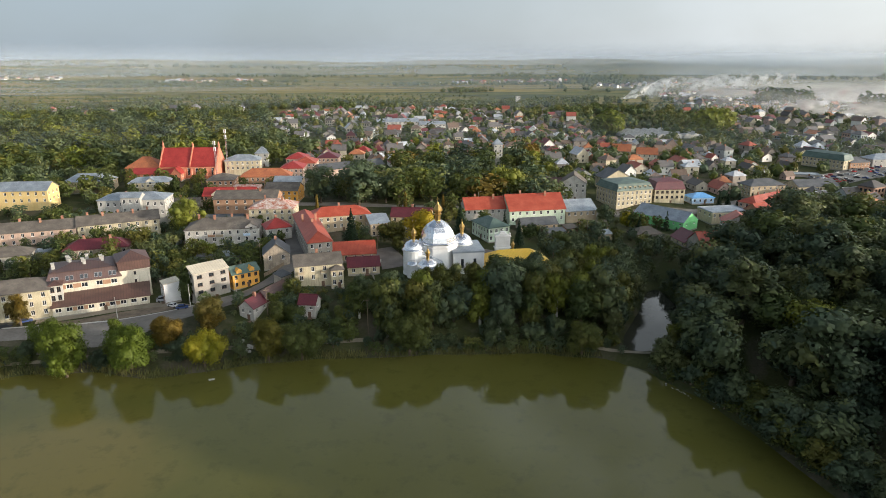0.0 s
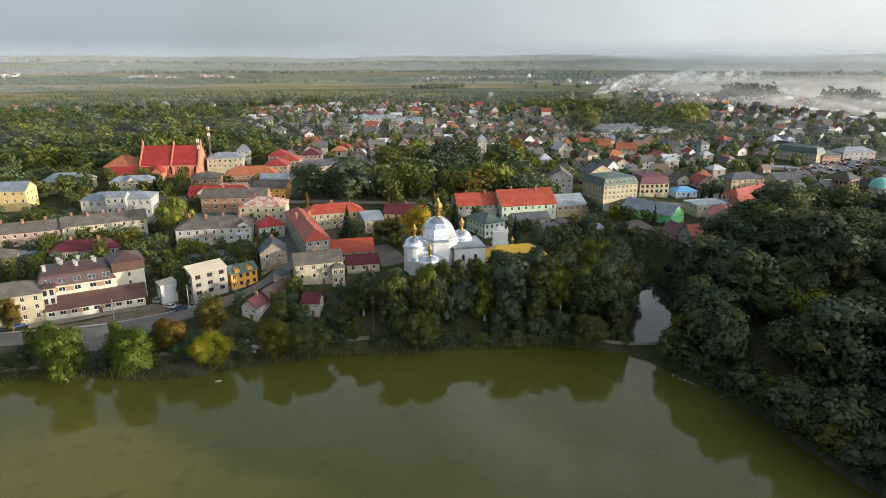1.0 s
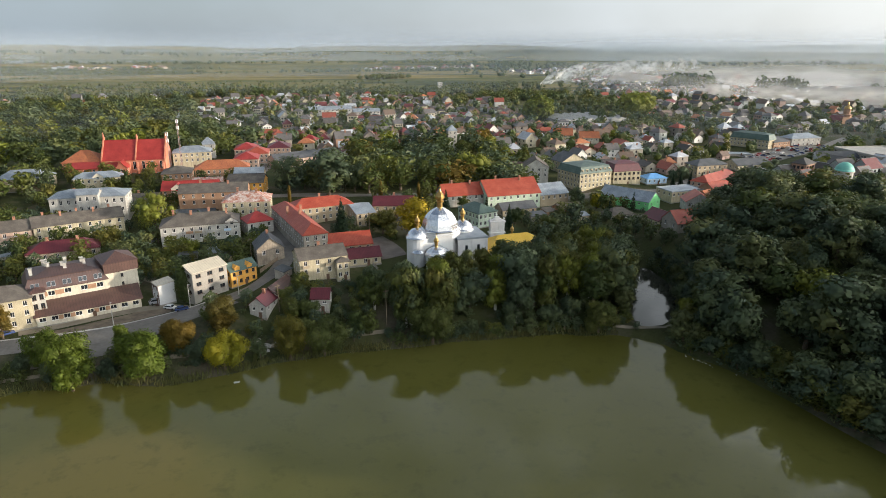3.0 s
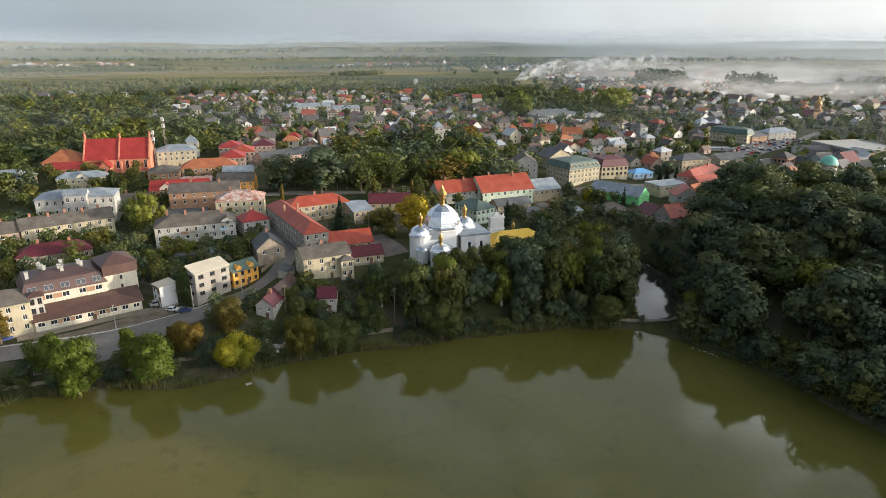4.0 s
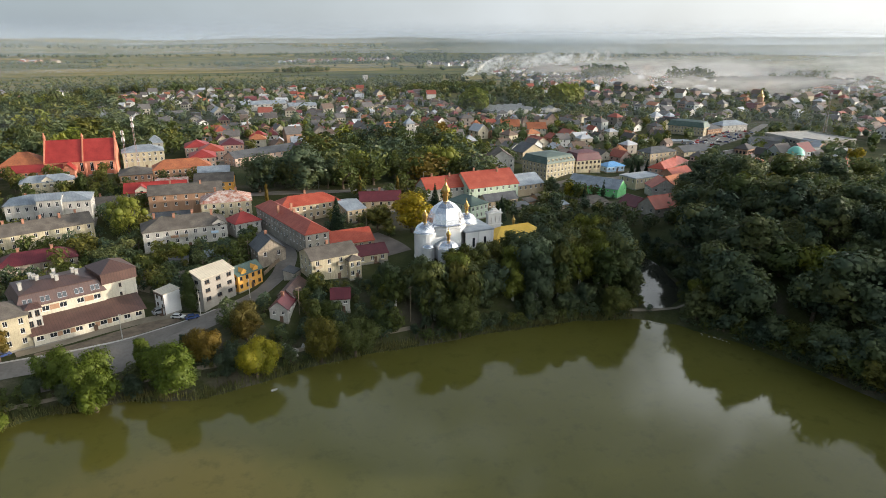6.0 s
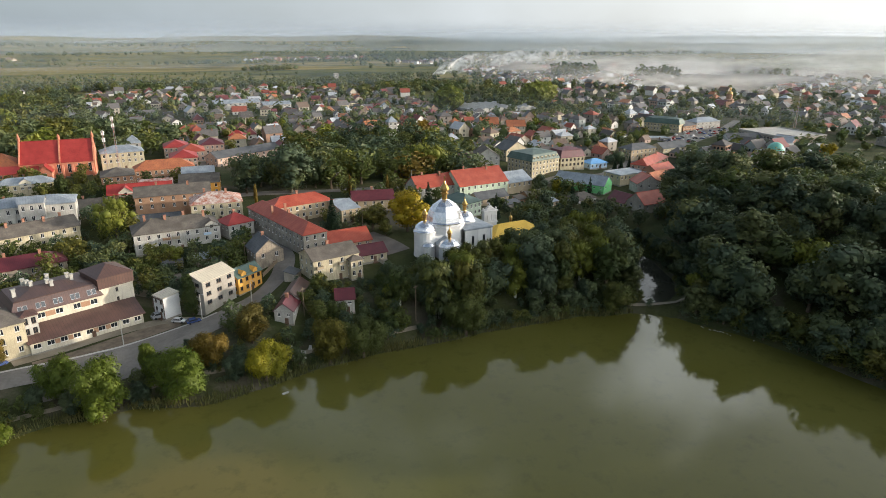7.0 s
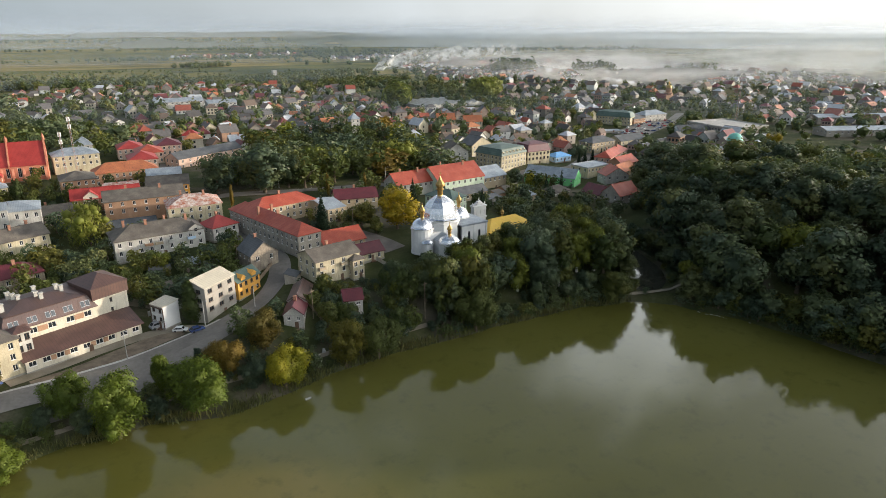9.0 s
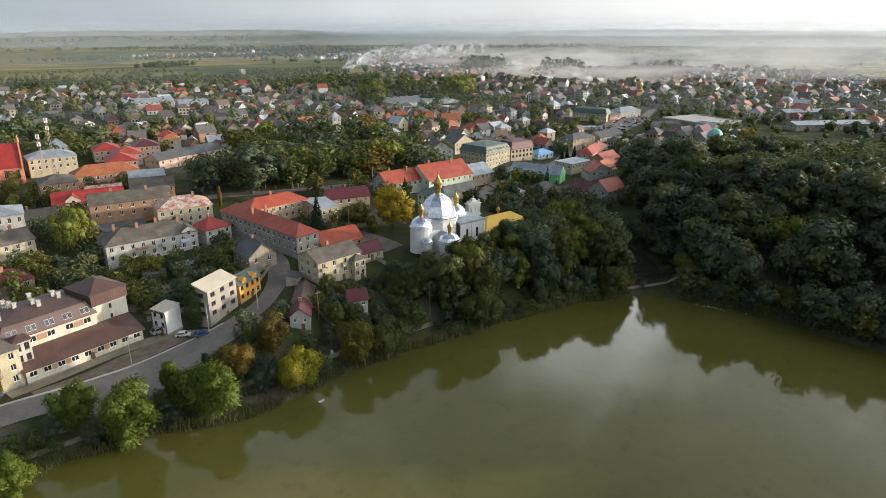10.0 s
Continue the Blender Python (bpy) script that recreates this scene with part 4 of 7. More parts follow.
house("patched_house", "two-storey house with a rusty patched roof", "house", (-94.2, 303), (-73, 303.8), 15, 23.2, "hip", 3.6, M["cream"], M["patch_roof"], 2, 6, 4, chimneys=2)
house("back_house", "old house under a brown rusty roof", "house", (-118, 322), (-86, 324), 16, 24.0, "gable", 3.0, M["brick"], M["grey_roof"], 2, 7, 3, chimneys=2)
house("yard_shed", "low shed with dark roofing felt", "shed", (-117, 305), (-99, 306), 9, 17.0, "gable", 2.0, M["ruin"], M["dark_roof"], 1, 4, 2)
house("tenement", "long grey two-storey tenement with slate roof", "building", (-168, 284.4), (-136.8, 300), 12.5, 19.4, "gable", 3.2, M["cream"], M["grey_roof"], 2, 9, 3, chimneys=5)
house("tenement", "pink plastered two-storey house with slate roof", "building", (-212, 268), (-168.6, 284.2), 12.5, 18.8, "gable", 3.2, M["pink"], M["grey_roof"], 2, 12, 3, chimneys=5)
house("barn", "old house with dark brown roof", "house", (-160, 258), (-136, 266), 11, 15.4, "hip", 3.2, M["ruin"], M["maroon_roof"], 1, 6, 3, chimneys=2)
house("barn", "low grey house with pale roof", "house", (-196, 246), (-172, 254), 11, 15.0, "hip", 3.0, M["grey"], M["grey_roof"], 1, 6, 3, chimneys=1)
house("manor", "white two-storey public building with pale roof", "building", (-172.2, 312), (-140.2, 315.6), 15, 25.4, "hip", 2.6, M["white"], M["zinc"], 2, 10, 4, win=(1.2, 2.0), storey=4.2)
house("manor_porch", "projecting white middle bay with a raised gable", "building", (-159.5, 310.2), (-150.5, 311.2), 8, 27.4, "gable", 1.8, M["white"], M["zinc"], 2, 3, 1, win=(1.2, 2.0), storey=4.4)
house("yellow_school", "yellow two-storey building with pale metal roof", "building", (-262, 331), (-211.5, 336), 13, 26.0, "gable", 3.6, M["yellow"], M["zinc"], 2, 13, 3, storey=3.6)
parish, pw_, ptop = house("parish_house", "long low cream house with pale blue roof", "house", (-181.4, 364), (-158.4, 369.4), 9, 24.2, "hip", 2.8, M["cream"], M["zinc"], 1, 8, 2)
house("arcade_house", "long brick house with an orange roof", "building", (-124, 386), (-94, 390), 13, 23.8, "hip", 4.2, M["brick"], M["orange_roof"], 2, 10, 3)
house("brick_house", "tan brick house with a grey hipped roof", "house", (-137, 366), (-122, 368), 16, 25.4, "hip", 3.0, M["brick"], M["grey_roof"], 2, 5, 4)
dormered, dw_, dtop = house("dormer_house", "long house with red roof and a white gable", "house", (-132, 345), (-104, 346), 11, 21.0, "gable", 3.6, M["brick"], M["bright_red"], 1, 8, 2)
def front_gable(host, x, wide, z, high, deep, wall_mat, roof_mat):
    """A gabled bay that stands up through the front slope of a roof, with one window."""
    g_ = Shape()
    g_.box(x - wide / 2, x + wide / 2, -0.25, deep, z - 1.2, z + 0.9)
    g_.add([(x - wide / 2, -0.25, z + 0.9), (x + wide / 2, -0.25, z + 0.9), (x, -0.25, z + high), (x - wide / 2, deep, z + 0.9), (x + wide / 2, deep, z + 0.9), (x, deep, z + high)], [(0, 1, 2), (5, 4, 3), (0, 3, 4, 1)])
    bay = part("gable_bay", g_, wall_mat, host)
    r_ = Shape()
    for e in (-1, 1):
        a_, b_ = (x + e * (wide / 2 + 0.3), z + 0.75), (x, z + high + 0.05)
        r_.add([(a_[0], y, a_[1] + t) for y in (-0.5, deep) for t in (0, 0.16)] + [(b_[0], y, b_[1] + t) for y in (-0.5, deep) for t in (0, 0.16)],
               [(0, 1, 3, 2), (4, 6, 7, 5), (0, 4, 5, 1), (2, 3, 7, 6), (1, 5, 7, 3), (0, 2, 6, 4)])
    part("gable_roof", r_, roof_mat, bay)
    part("pane", window_mesh(1.1, 1.2, True)[1], None, bay, at=Matrix.Translation((x, -0.27, z - 0.5)))


front_gable(dormered, dw_ * 0.28, 6.0, dtop, 3.2, 5.0, M["pale_cream"], M["bright_red"])
front_gable(parish, pw_ * 0.5, 5.0, ptop, 2.8, 4.0, M["pale_cream"], M["zinc"])
front_gable(town_row, town_w * 0.9, 5.0, town_top, 2.4, 5.0, M["white"], M["grey_roof"])
house("brown_house", "old house with rusty brown roof", "house", (-101, 355), (-82, 354), 14, 22.0, "gable", 3.4, M["ochre"], M["grey_roof"], 2, 6, 3)
house("zinc_house", "town house with a pale metal roof", "house", (-100, 372), (-84, 372), 12, 23.0, "gable", 3.0, M["tan"], M["zinc"], 2, 5, 3)
house("hall", "tan hall with a pale grey metal roof", "building", (-144, 420), (-122, 424), 14, 28.4, "hip", 3.2, M["cream"], M["zinc"], 2, 7, 4)
house("blue_house", "house with a pale blue hipped roof in trees", "house", (-224, 372), (-198, 376), 13, 23.4, "hip", 4.0, M["tan"], M["zinc"], 1, 6, 3)
for i, (x, y, hgt, k) in enumerate(((-108, 420, 25, "bright_red"), (-104, 442, 25, "red_roof"), (-114, 462, 25, "bright_red"), (-92, 466, 25, "maroon_roof"))):
    house("street_house", "pink street house with a red sheet roof", "house", (x, y), (x + 15, y + 1), 18, hgt - 1.5, "hip", 3.6, M["pink"], M[k], 2, 5, 5, group="street houses")
house("street_house", "long pale street house with dark roof", "house", (-82, 424), (-42, 452), 12, 21.5, "gable", 3.2, M["pink"], M["dark_roof"], 2, 9, 3)

house("yard_house", "old low house with a brown roof", "house", (-150, 330), (-130, 333), 10, 18.6, "gable", 3.0, M["ruin"], M["grey_roof"], 1, 5, 2, chimneys=1)
house("yard_house", "low stuccoed house with dark roof", "house", (-104, 338), (-88, 338), 9, 19.4, "gable", 3.0, M["tan"], M["dark_roof"], 1, 4, 2, chimneys=1)
house("yard_house", "narrow house with patched metal roof", "house", (-119, 356), (-104, 357), 10, 21.4, "gable", 2.6, M["pink"], M["patch_roof"], 1, 4, 2)
house("yard_house", "small house with a grey roof", "house", (-182, 338), (-164, 341), 10, 19.0, "hip", 3.0, M["cream"], M["grey_roof"], 1, 5, 2, chimneys=1)

# ---- right of the church ----
house("rectory", "white two-storey house with dark green roof", "house", (13.4, 286), (20.2, 272), 10.5, 21.6, "hip", 3.0, M["mint"], M["green_roof"], 2, 6, 4)
house("market_hall", "broad building with a large red sheet roof", "building", (33.5, 314), (62.4, 319.4), 19, 19.6, "gable", 6.4, M["mint"], M["red_roof"], 2, 8, 4, chimneys=2)
house("market_house", "low house with a red sheet roof", "house", (11.5, 316), (33, 320), 13, 19.8, "gable", 4.8, M["white"], M["red_roof"], 1, 7, 3, chimneys=2)
house("garage_row", "low garages with a dark roof", "shed", (38, 300), (56, 304), 9, 15.6, "gable", 2.6, M["tan"], M["dark_roof"], 1, 5, 2)
house("workshop", "workshop with a broad pale metal roof", "workshop", (63.5, 322), (80, 326), 17, 17.4, "gable", 4.2, M["tan"], M["zinc"], 1, 5, 3)
house("brick_shed", "small brick shed with a rusty roof", "shed", (70, 309), (83, 312), 8, 12.6, "gable", 2.0, M["brick"], M["grey_roof"], 1, 3, 2)
hotel, hw, htop = house("hotel", "cream three-storey hotel with dark green mansard roof", "hotel", (101.5, 368), (124.5, 376), 22, 18.4, "mansard", 3.8, M["cream"], M["green_roof"], 3, 8, 7, storey=3.0)
for i in range(7):
    dm = Shape()
    x = 1.8 + i * 3.45
    dm.box(x - 0.7, x + 0.7, 0.1, 2.2, htop + 0.5, htop + 2.4)
    dm.box(x - 0.85, x + 0.85, -0.05, 2.4, htop + 2.4, htop + 2.6)
    d_ = part("dormer", dm, M["cream"], hotel)
    part("pane", window_mesh(0.9, 1.3, False)[1], None, d_, at=Matrix.Translation((x, 0.06, htop + 0.8)))
house("tall_house", "narrow white gabled town house with dark roof", "house", (72, 388), (87, 385), 16, 20, "across", 5.0, M["white"], M["grey_roof"], 2, 4, 3)
house("balcony_house", "red-roofed house with cream balconies", "house", (126.5, 377), (145, 379), 14, 17.6, "mansard", 4.4, M["cream"], M["maroon_roof"], 2, 6, 4, win=(1.6, 1.6), dark=True)
house("blue_shop", "low pale shop with a bright blue roof", "shop", (150, 379), (164, 381), 10, 12.0, "hip", 2.4, M["skyblue"], M["blue_roof"], 1, 4, 2)
house("green_hall", "bright green hall with a pale blue metal roof", "hall", (106.6, 349), (125.2, 324.2), 13, 10.8, "gable", 4.4, M["lime"], M["zinc"], 1, 8, 2, win=(1.0, 0.9), over=0.3)
house("flat_shop", "low white shop with a pale flat roof", "shop", (146, 339), (168, 343.4), 14, 12.4, "flat", 0.4, M["cream"], M["zinc"], 1, 7, 3)
house("white_cottage", "low white house with a grey hipped roof", "house", (94, 300.5), (107.5, 304), 9, 10.4, "hip", 3.0, M["white"], M["grey_roof"], 1, 6, 3)
house("red_house", "house with steep maroon gable roof by the wood", "house", (111.5, 284.5), (121.5, 286.5), 12, 11.6, "across", 3.8, M["cream"], M["maroon_roof"], 1, 3, 3)
house("red_house", "house with a dull red roof by the wood", "house", (114.5, 272), (129, 274.4), 12, 13.6, "gable", 4.8, M["grey"], M["red_roof"], 1, 3, 2)
house("red_barn", "brown-red gabled house near the square", "house", (170, 336), (188, 342), 11, 13.4, "gable", 3.8, M["brick"], M["red_roof"], 1, 4, 3)

house("tan_shop", "two-storey tan shop with dark roof", "shop", (191, 393), (214.7, 397.4), 13, 16.5, "hip", 3.4, M["tan"], M["dark_roof"], 2, 6, 4)
house("terrace", "terraced houses with dull red roofs", "house", (178, 357), (212, 380), 11, 13.0, "hip", 3.4, M["pink"], M["red_roof"], 1, 7, 3, chimneys=2)
house("gabled_house", "white gabled house with an orange-red roof", "house", (144, 319), (158, 315.5), 12, 12.0, "across", 4.4, M["white"], M["red_roof"], 1, 3, 3)
house("gabled_house", "pale house with a dull orange roof", "house", (160, 323), (177, 331), 10, 12.0, "gable", 3.6, M["tan"], M["orange_roof"], 1, 4, 3)
house("canopy_shop", "low market shop with a pale flat roof", "shop", (252.5, 458), (269, 453.5), 9, 12.6, "flat", 0.3, M["grey"], M["zinc"], 1, 5, 2)
house("market_row", "market stalls with dark pitched roof", "shop", (228, 406), (256, 410), 14, 13.6, "gable", 3.4, M["cream"], M["dark_roof"], 1, 5, 3)
house("town_block", "long two-storey town house with green roof", "building", (284, 508), (301, 481), 13, 18.6, "mansard", 4.0, M["cream"], M["green_roof"], 2, 11, 3)
house("town_block", "brick two-storey town house with dark hipped roof", "building", (308, 484), (326, 489), 13, 16.5, "hip", 3.6, M["brick"], M["dark_roof"], 2, 7, 3)
house("town_block", "white two-storey town house with pale roof", "building", (334, 498), (363, 501), 14, 17.0, "hip", 3.6, M["white"], M["zinc"], 2, 6, 3)

house("red_cap_house", "white house with a bright red hipped roof", "house", (-73, 528), (-61.8, 525.4), 10, ground(-67, 528) + 5.4, "hip", 3.6, M["white"], M["bright_red"], 1, 3, 2)
house("long_hall", "long white hall with a pale blue metal roof", "hall", (-81, 786), (-31, 796), 15, ground(-55, 790) + 7.0, "gable", 3.4, M["white"], M["zinc"], 1, 10, 2, win=(2.0, 1.6))
house("long_hall", "shorter white hall with a pale blue metal roof", "hall", (-29, 772), (2, 777), 13, ground(-14, 774) + 6.4, "gable", 3.0, M["white"], M["zinc"], 1, 7, 2, win=(2.0, 1.6))
house("gable_house", "cream gabled town house behind the hotel", "house", (106, 416), (124, 421), 13, ground(115, 418) + 8.0, "across", 5.2, M["cream"], M["dark_roof"], 2, 4, 3)
house("brick_house", "dark red brick town house with brown roof", "house", (58, 396), (72, 392), 14, ground(64, 394) + 7.0, "gable", 4.4, M["salmon"], M["brown_roof"], 2, 4, 3)
house("twin_gable_house", "cream house with a steep orange roof", "house", (145, 557), (161, 553), 11, ground(153, 556) + 4.6, "gable", 5.2, M["cream"], M["orange_roof"], 1, 4, 2, chimneys=1)
house("twin_gable_house", "cream house with an orange tiled roof", "house", (161, 535), (177, 531), 11, ground(169, 534) + 5.4, "gable", 4.6, M["pale_cream"], M["orange_roof"], 1, 4, 2, chimneys=1)
house("steep_house", "pink house with a steep dark gable roof", "house", (198, 581), (212, 577), 11, ground(205, 580) + 5.0, "across", 8.0, M["pink"], M["dark_roof"], 1, 3, 2)
house("dormer_row", "white row house with dark roof beside the square", "house", (294, 414), (321, 407), 11, ground(307, 410) + 4.6, "gable", 3.6, M["bright_white"], M["dark_roof"], 1, 8, 2)
house("red_pavilion", "low dark red shop before the public building", "shop", (304, 374), (336, 360), 12, ground(318, 368) + 5.0, "flat", 0.4, M["salmon"], M["concrete"], 1, 8, 2, win=(2.0, 1.8))

# ---- brick parish church with a bright red roof ----
nave, nw, ntop = house("parish_church", "salmon brick church with a bright red steep roof", "church", (-180.4, 405.6), (-145.6, 408.4), 22, 27.2, "gable", 10.4, M["salmon"], M["bright_red"], 1, 7, 0, win=(1.6, 4.6), over=0.3, storey=7.0)
for gx_, tall in ((-0.7, 1.6), (18.0, 0.9), (nw - 0.5, 1.2)):
    g = Shape()
    g.add([(x, y, z) for x in (gx_, gx_ + 0.7) for y, z in ((-0.5, ntop - 1), (-0.5, ntop + 0.5), (10.5, ntop + 11.3), (11.5, ntop + 11.3), (22.5, ntop + 0.5), (22.5, ntop - 1))],
          [(0, 1, 2, 3, 4, 5), (11, 10, 9, 8, 7, 6)] + [(i, 6 + i, 6 + (i + 1) % 6, (i + 1) % 6) for i in range(6)])
    g.lathe([(0.75, ntop + 11.0), (0.65, ntop + 12.2), (0.8, ntop + 12.4), (0.05, ntop + 12.4 + 1.8 * tall)], 8, Matrix.Translation((gx_ + 0.35, 11, 0)))
    part("gable_parapet", g, M["salmon"], nave)
for i in range(8):
    bt = Shape()
    bt.add([(x, y, z) for x in (i * 4.75, i * 4.75 + 1.0) for y, z in ((-2.0, 0), (-2.0, ntop * 0.55), (0, ntop * 0.85), (0, 0))], [(0, 1, 2, 3), (7, 6, 5, 4)] + [(j, 4 + j, 4 + (j + 1) % 4, (j + 1) % 4) for j in range(4)])
    part("buttress", bt, M["salmon"], nave)
house("chancel", "lower salmon chancel with an orange tiled roof", "church", (-203, 405.8), (-181.2, 407.4), 17, 26.2, "hip", 6.0, M["salmon"], M["orange_roof"], 1, 4, 3, win=(1.4, 4.0), storey=6.0)
house("side_aisle", "low salmon aisle with a red lean-to roof", "church", (-196, 399.6), (-172, 401.4), 5.6, 23.6, "shed", 2.6, M["salmon"], M["bright_red"], 1, 5, 1)
house("side_porch", "gabled salmon porch with a red roof", "church", (-171, 398.4), (-165, 398.8), 7, 24.0, "across", 3.4, M["salmon"], M["bright_red"], 1, 1, 1)


# ---- domed church by the lake ----
def onion(s, r, z, m=None, sides=8):
    """Gilded lantern with an onion-shaped cap and a cross."""
    s.lathe([(r * 0.8, z), (r * 0.62, z + 0.25 * r), (r * 0.56, z + 0.4 * r), (r * 0.56, z + 1.35 * r), (r * 0.85, z + 1.5 * r), (r * 0.85, z + 1.65 * r), (r * 0.62, z + 1.75 * r), (r * 0.62, z + 2.0 * r),
             (r * 1.0, z + 2.3 * r), (r * 0.98, z + 2.65 * r), (r * 0.7, z + 3.1 * r), (r * 0.32, z + 3.6 * r), (r * 0.1, z + 4.2 * r)], sides, m)
    c = m or Matrix()
    s.box(-0.05 * r, 0.05 * r, -0.05 * r, 0.05 * r, z + 4.1 * r, z + 5.2 * r, c)
    s.box(-0.32 * r, 0.32 * r, -0.05 * r, 0.05 * r, z + 4.65 * r, z + 4.77 * r, c)


def dome_rings(r, z, h):
    return [(r * 1.08, z), (r * 1.08, z + 0.25), (r, z + 0.35), (r * 0.97, z + h * 0.28), (r * 0.86, z + h * 0.52), (r * 0.66, z + h * 0.75), (r * 0.4, z + h * 0.92), (r * 0.2, z + h)]


CHZ = 14.2
church = thing("domed_church", "white church with silver domes and gilded lanterns", "church", pose(-1.8, 237.6, CHZ, 0, 0, 8))
FOOTPRINTS.append((-14, 222, 1, 0, 30, 28))
core = Shape()
core.lathe([(7.6, 0), (7.6, 10.2), (7.9, 10.3), (7.9, 10.7), (7.1, 10.8), (7.1, 11.6)], 8, turn=math.pi / 8)
part("drum", core, M["bright_white"], church)
big = Shape()
big.lathe([(7.6, 11.5), (7.6, 11.8), (7.1, 12.2), (6.7, 14.0), (5.9, 16.0), (4.5, 17.9), (2.7, 19.2), (1.6, 19.8)], 8, turn=math.pi / 8)
part("dome", big, M["silver"], church, "faceted silver dome")
top_l = Shape()
onion(top_l, 1.85, 19.3)
part("lantern", top_l, M["gold"], church, "gilded lantern with cross")
# right arm
arm = Shape()
wall_side(arm, Matrix.Translation((5, -7.4, 0)), 11.6, 0, 8.6, [(3.4, 2.6, 1.1, 3.6), (8.2, 2.6, 1.1, 3.6)])
wall_side(arm, Matrix.Translation((16.6, -7.4, 0)) @ Matrix.Rotation(radians(90), 4, "Z"), 14.8, 0, 8.6, [(7.4, 3.0, 1.2, 3.4)])
wall_side(arm, Matrix.Translation((16.6, 7.4, 0)) @ Matrix.Rotation(radians(180), 4, "Z"), 11.6, 0, 8.6, [])
part("nave_wall", arm, M["bright_white"], church)
arm_roof = Shape()
arm_roof.box(4.6, 17.0, -7.8, 7.8, 8.6, 9.0)
hip_roof(arm_roof, 12, 15, 9.0, 0.7, 0.2, "hip")
arm_roof.v[8:] = [(x + 4.8, y - 7.5, z) for x, y, z in arm_roof.v[8:]]
part("nave_roof", arm_roof, M["zinc"], church, "pale metal roof")
for wx, wz in ((8.4, 2.6), (13.2, 2.6)):
    part("nave_window", window_mesh(1.1, 3.6, True)[1], None, church, at=Matrix.Translation((wx, -7.4 + REVEAL, wz)))
for x in (5.2, 10.8, 16.4):
    pil = Shape()
    pil.box(x - 0.35, x + 0.35, -7.65, -7.39, 0, 8.6)
    part("pilaster", pil, M["bright_white"], church)


def turret(x, y, r, wall_h, dome_h, sides, lantern, face=False):
    m = Matrix.Translation((x, y, 0))
    s = Shape()
    s.lathe([(r * 1.04, 0), (r * 1.04, 0.6), (r, 0.65), (r, wall_h - 0.5), (r * 1.07, wall_h - 0.4), (r * 1.07, wall_h)], sides, m)
    part("turret_wall", s, M["bright_white"], church)
    d = Shape()
    d.lathe(dome_rings(r, wall_h, dome_h), sides, m)
    dome_ = part("small_dome", d, M["silver"], church, "silver dome", smooth=sides > 10)
    g = Shape()
    onion(g, lantern, wall_h + dome_h - 0.1, m)
    part("lantern", g, M["gold"], dome_, "gilded lantern with cross")


turret(-9.55, -2.6, 4.1, 9.6, 3.6, 20, 1.15)
turret(9.61, 1.58, 4.0, 10.2, 3.6, 20, 1.15)
turret(-5.62, -14.86, 3.9, 6.4, 2.7, 8, 1.0)
link = Shape()
link.box(-7.2, 0.5, -13, -4, 0, 5.6)
link.box(-9, -3, -6.5, 4.5, 0, 8.0)
part("choir_wall", link, M["bright_white"], church)
link_roof = Shape()
link_roof.add([(-7.5, -13.2, 5.6), (0.8, -13.2, 5.6), (0.8, -6.0, 5.6), (-7.5, -6.0, 5.6), (-3.3, -13.2, 7.8), (-3.3, -6.0, 7.8)], [(0, 1, 4), (1, 2, 5, 4), (2, 3, 5), (3, 0, 4, 5), (3, 2, 1, 0)])
part("choir_roof", link_roof, M["zinc"], church)
turret(-10.4, -7.4, 2.2, 5.0, 1.5, 12, 0.01)

gate = thing("bell_gate", "white baroque bell gate with pierced openings", "gate tower", pose(24.9, 255, 14.6, 0, 0, 6) @ Matrix.Scale(0.95, 4))
gs = Shape()
wall_side(gs, Matrix.Translation((-3.2, 0, 0)), 6.4, 0, 8.2, [(1.2, 4.4, 0.9, 2.2), (3.2, 4.4, 1.1, 2.4), (5.2, 4.4, 0.9, 2.2)])
wall_side(gs, Matrix.Translation((3.2, 0, 0)) @ Matrix.Rotation(radians(90), 4, "Z"), 2.4, 0, 8.2, [])
wall_side(gs, Matrix.Translation((3.2, 2.4, 0)) @ Matrix.Rotation(radians(180), 4, "Z"), 6.4, 0, 8.2, [])
wall_side(gs, Matrix.Translation((-3.2, 2.4, 0)) @ Matrix.Rotation(radians(-90), 4, "Z"), 2.4, 0, 8.2, [])
part("wall", gs, M["bright_white"], gate)
gc = Shape()
gc.box(-3.7, 3.7, -0.4, 2.8, 3.2, 3.6)
gc.box(-3.6, 3.6, -0.35, 2.75, 8.2, 8.7)
gc.box(-1.8, 1.8, 0.2, 2.2, 8.7, 9.7)
gc.box(-1.0, 1.0, 0.4, 2.0, 9.7, 10.5)
gc.add([(-3.4, 0.5, 8.7), (3.4, 0.5, 8.7), (0, 0.5, 10.2), (-3.4, 1.9, 8.7), (3.4, 1.9, 8.7), (0, 1.9, 10.2)], [(0, 1, 2), (5, 4, 3), (0, 2, 5, 3), (1, 4, 5, 2), (0, 3, 4, 1)])
for x in (-3.2, 3.2):
    gc.lathe([(0.3, 8.7), (0.3, 9.3), (0.42, 9.4), (0.05, 10.1)], 8, Matrix.Translation((x, 1.2, 0)))
gc.box(-0.07, 0.07, 1.1, 1.3, 10.5, 12.0)
gc.box(-0.4, 0.4, 1.1, 1.3, 11.2, 11.4)
part("cornice", gc, M["bright_white"], gate)
house("parish_hall", "low hall with a bright yellow hipped roof", "hall", (16.5, 232), (41.5, 236.4), 13, 17.0, "hip", 4.4, M["white"], M["yellow_roof"], 1, 7, 3, over=1.0)
fin = Shape()
onion(fin, 0.8, 0)
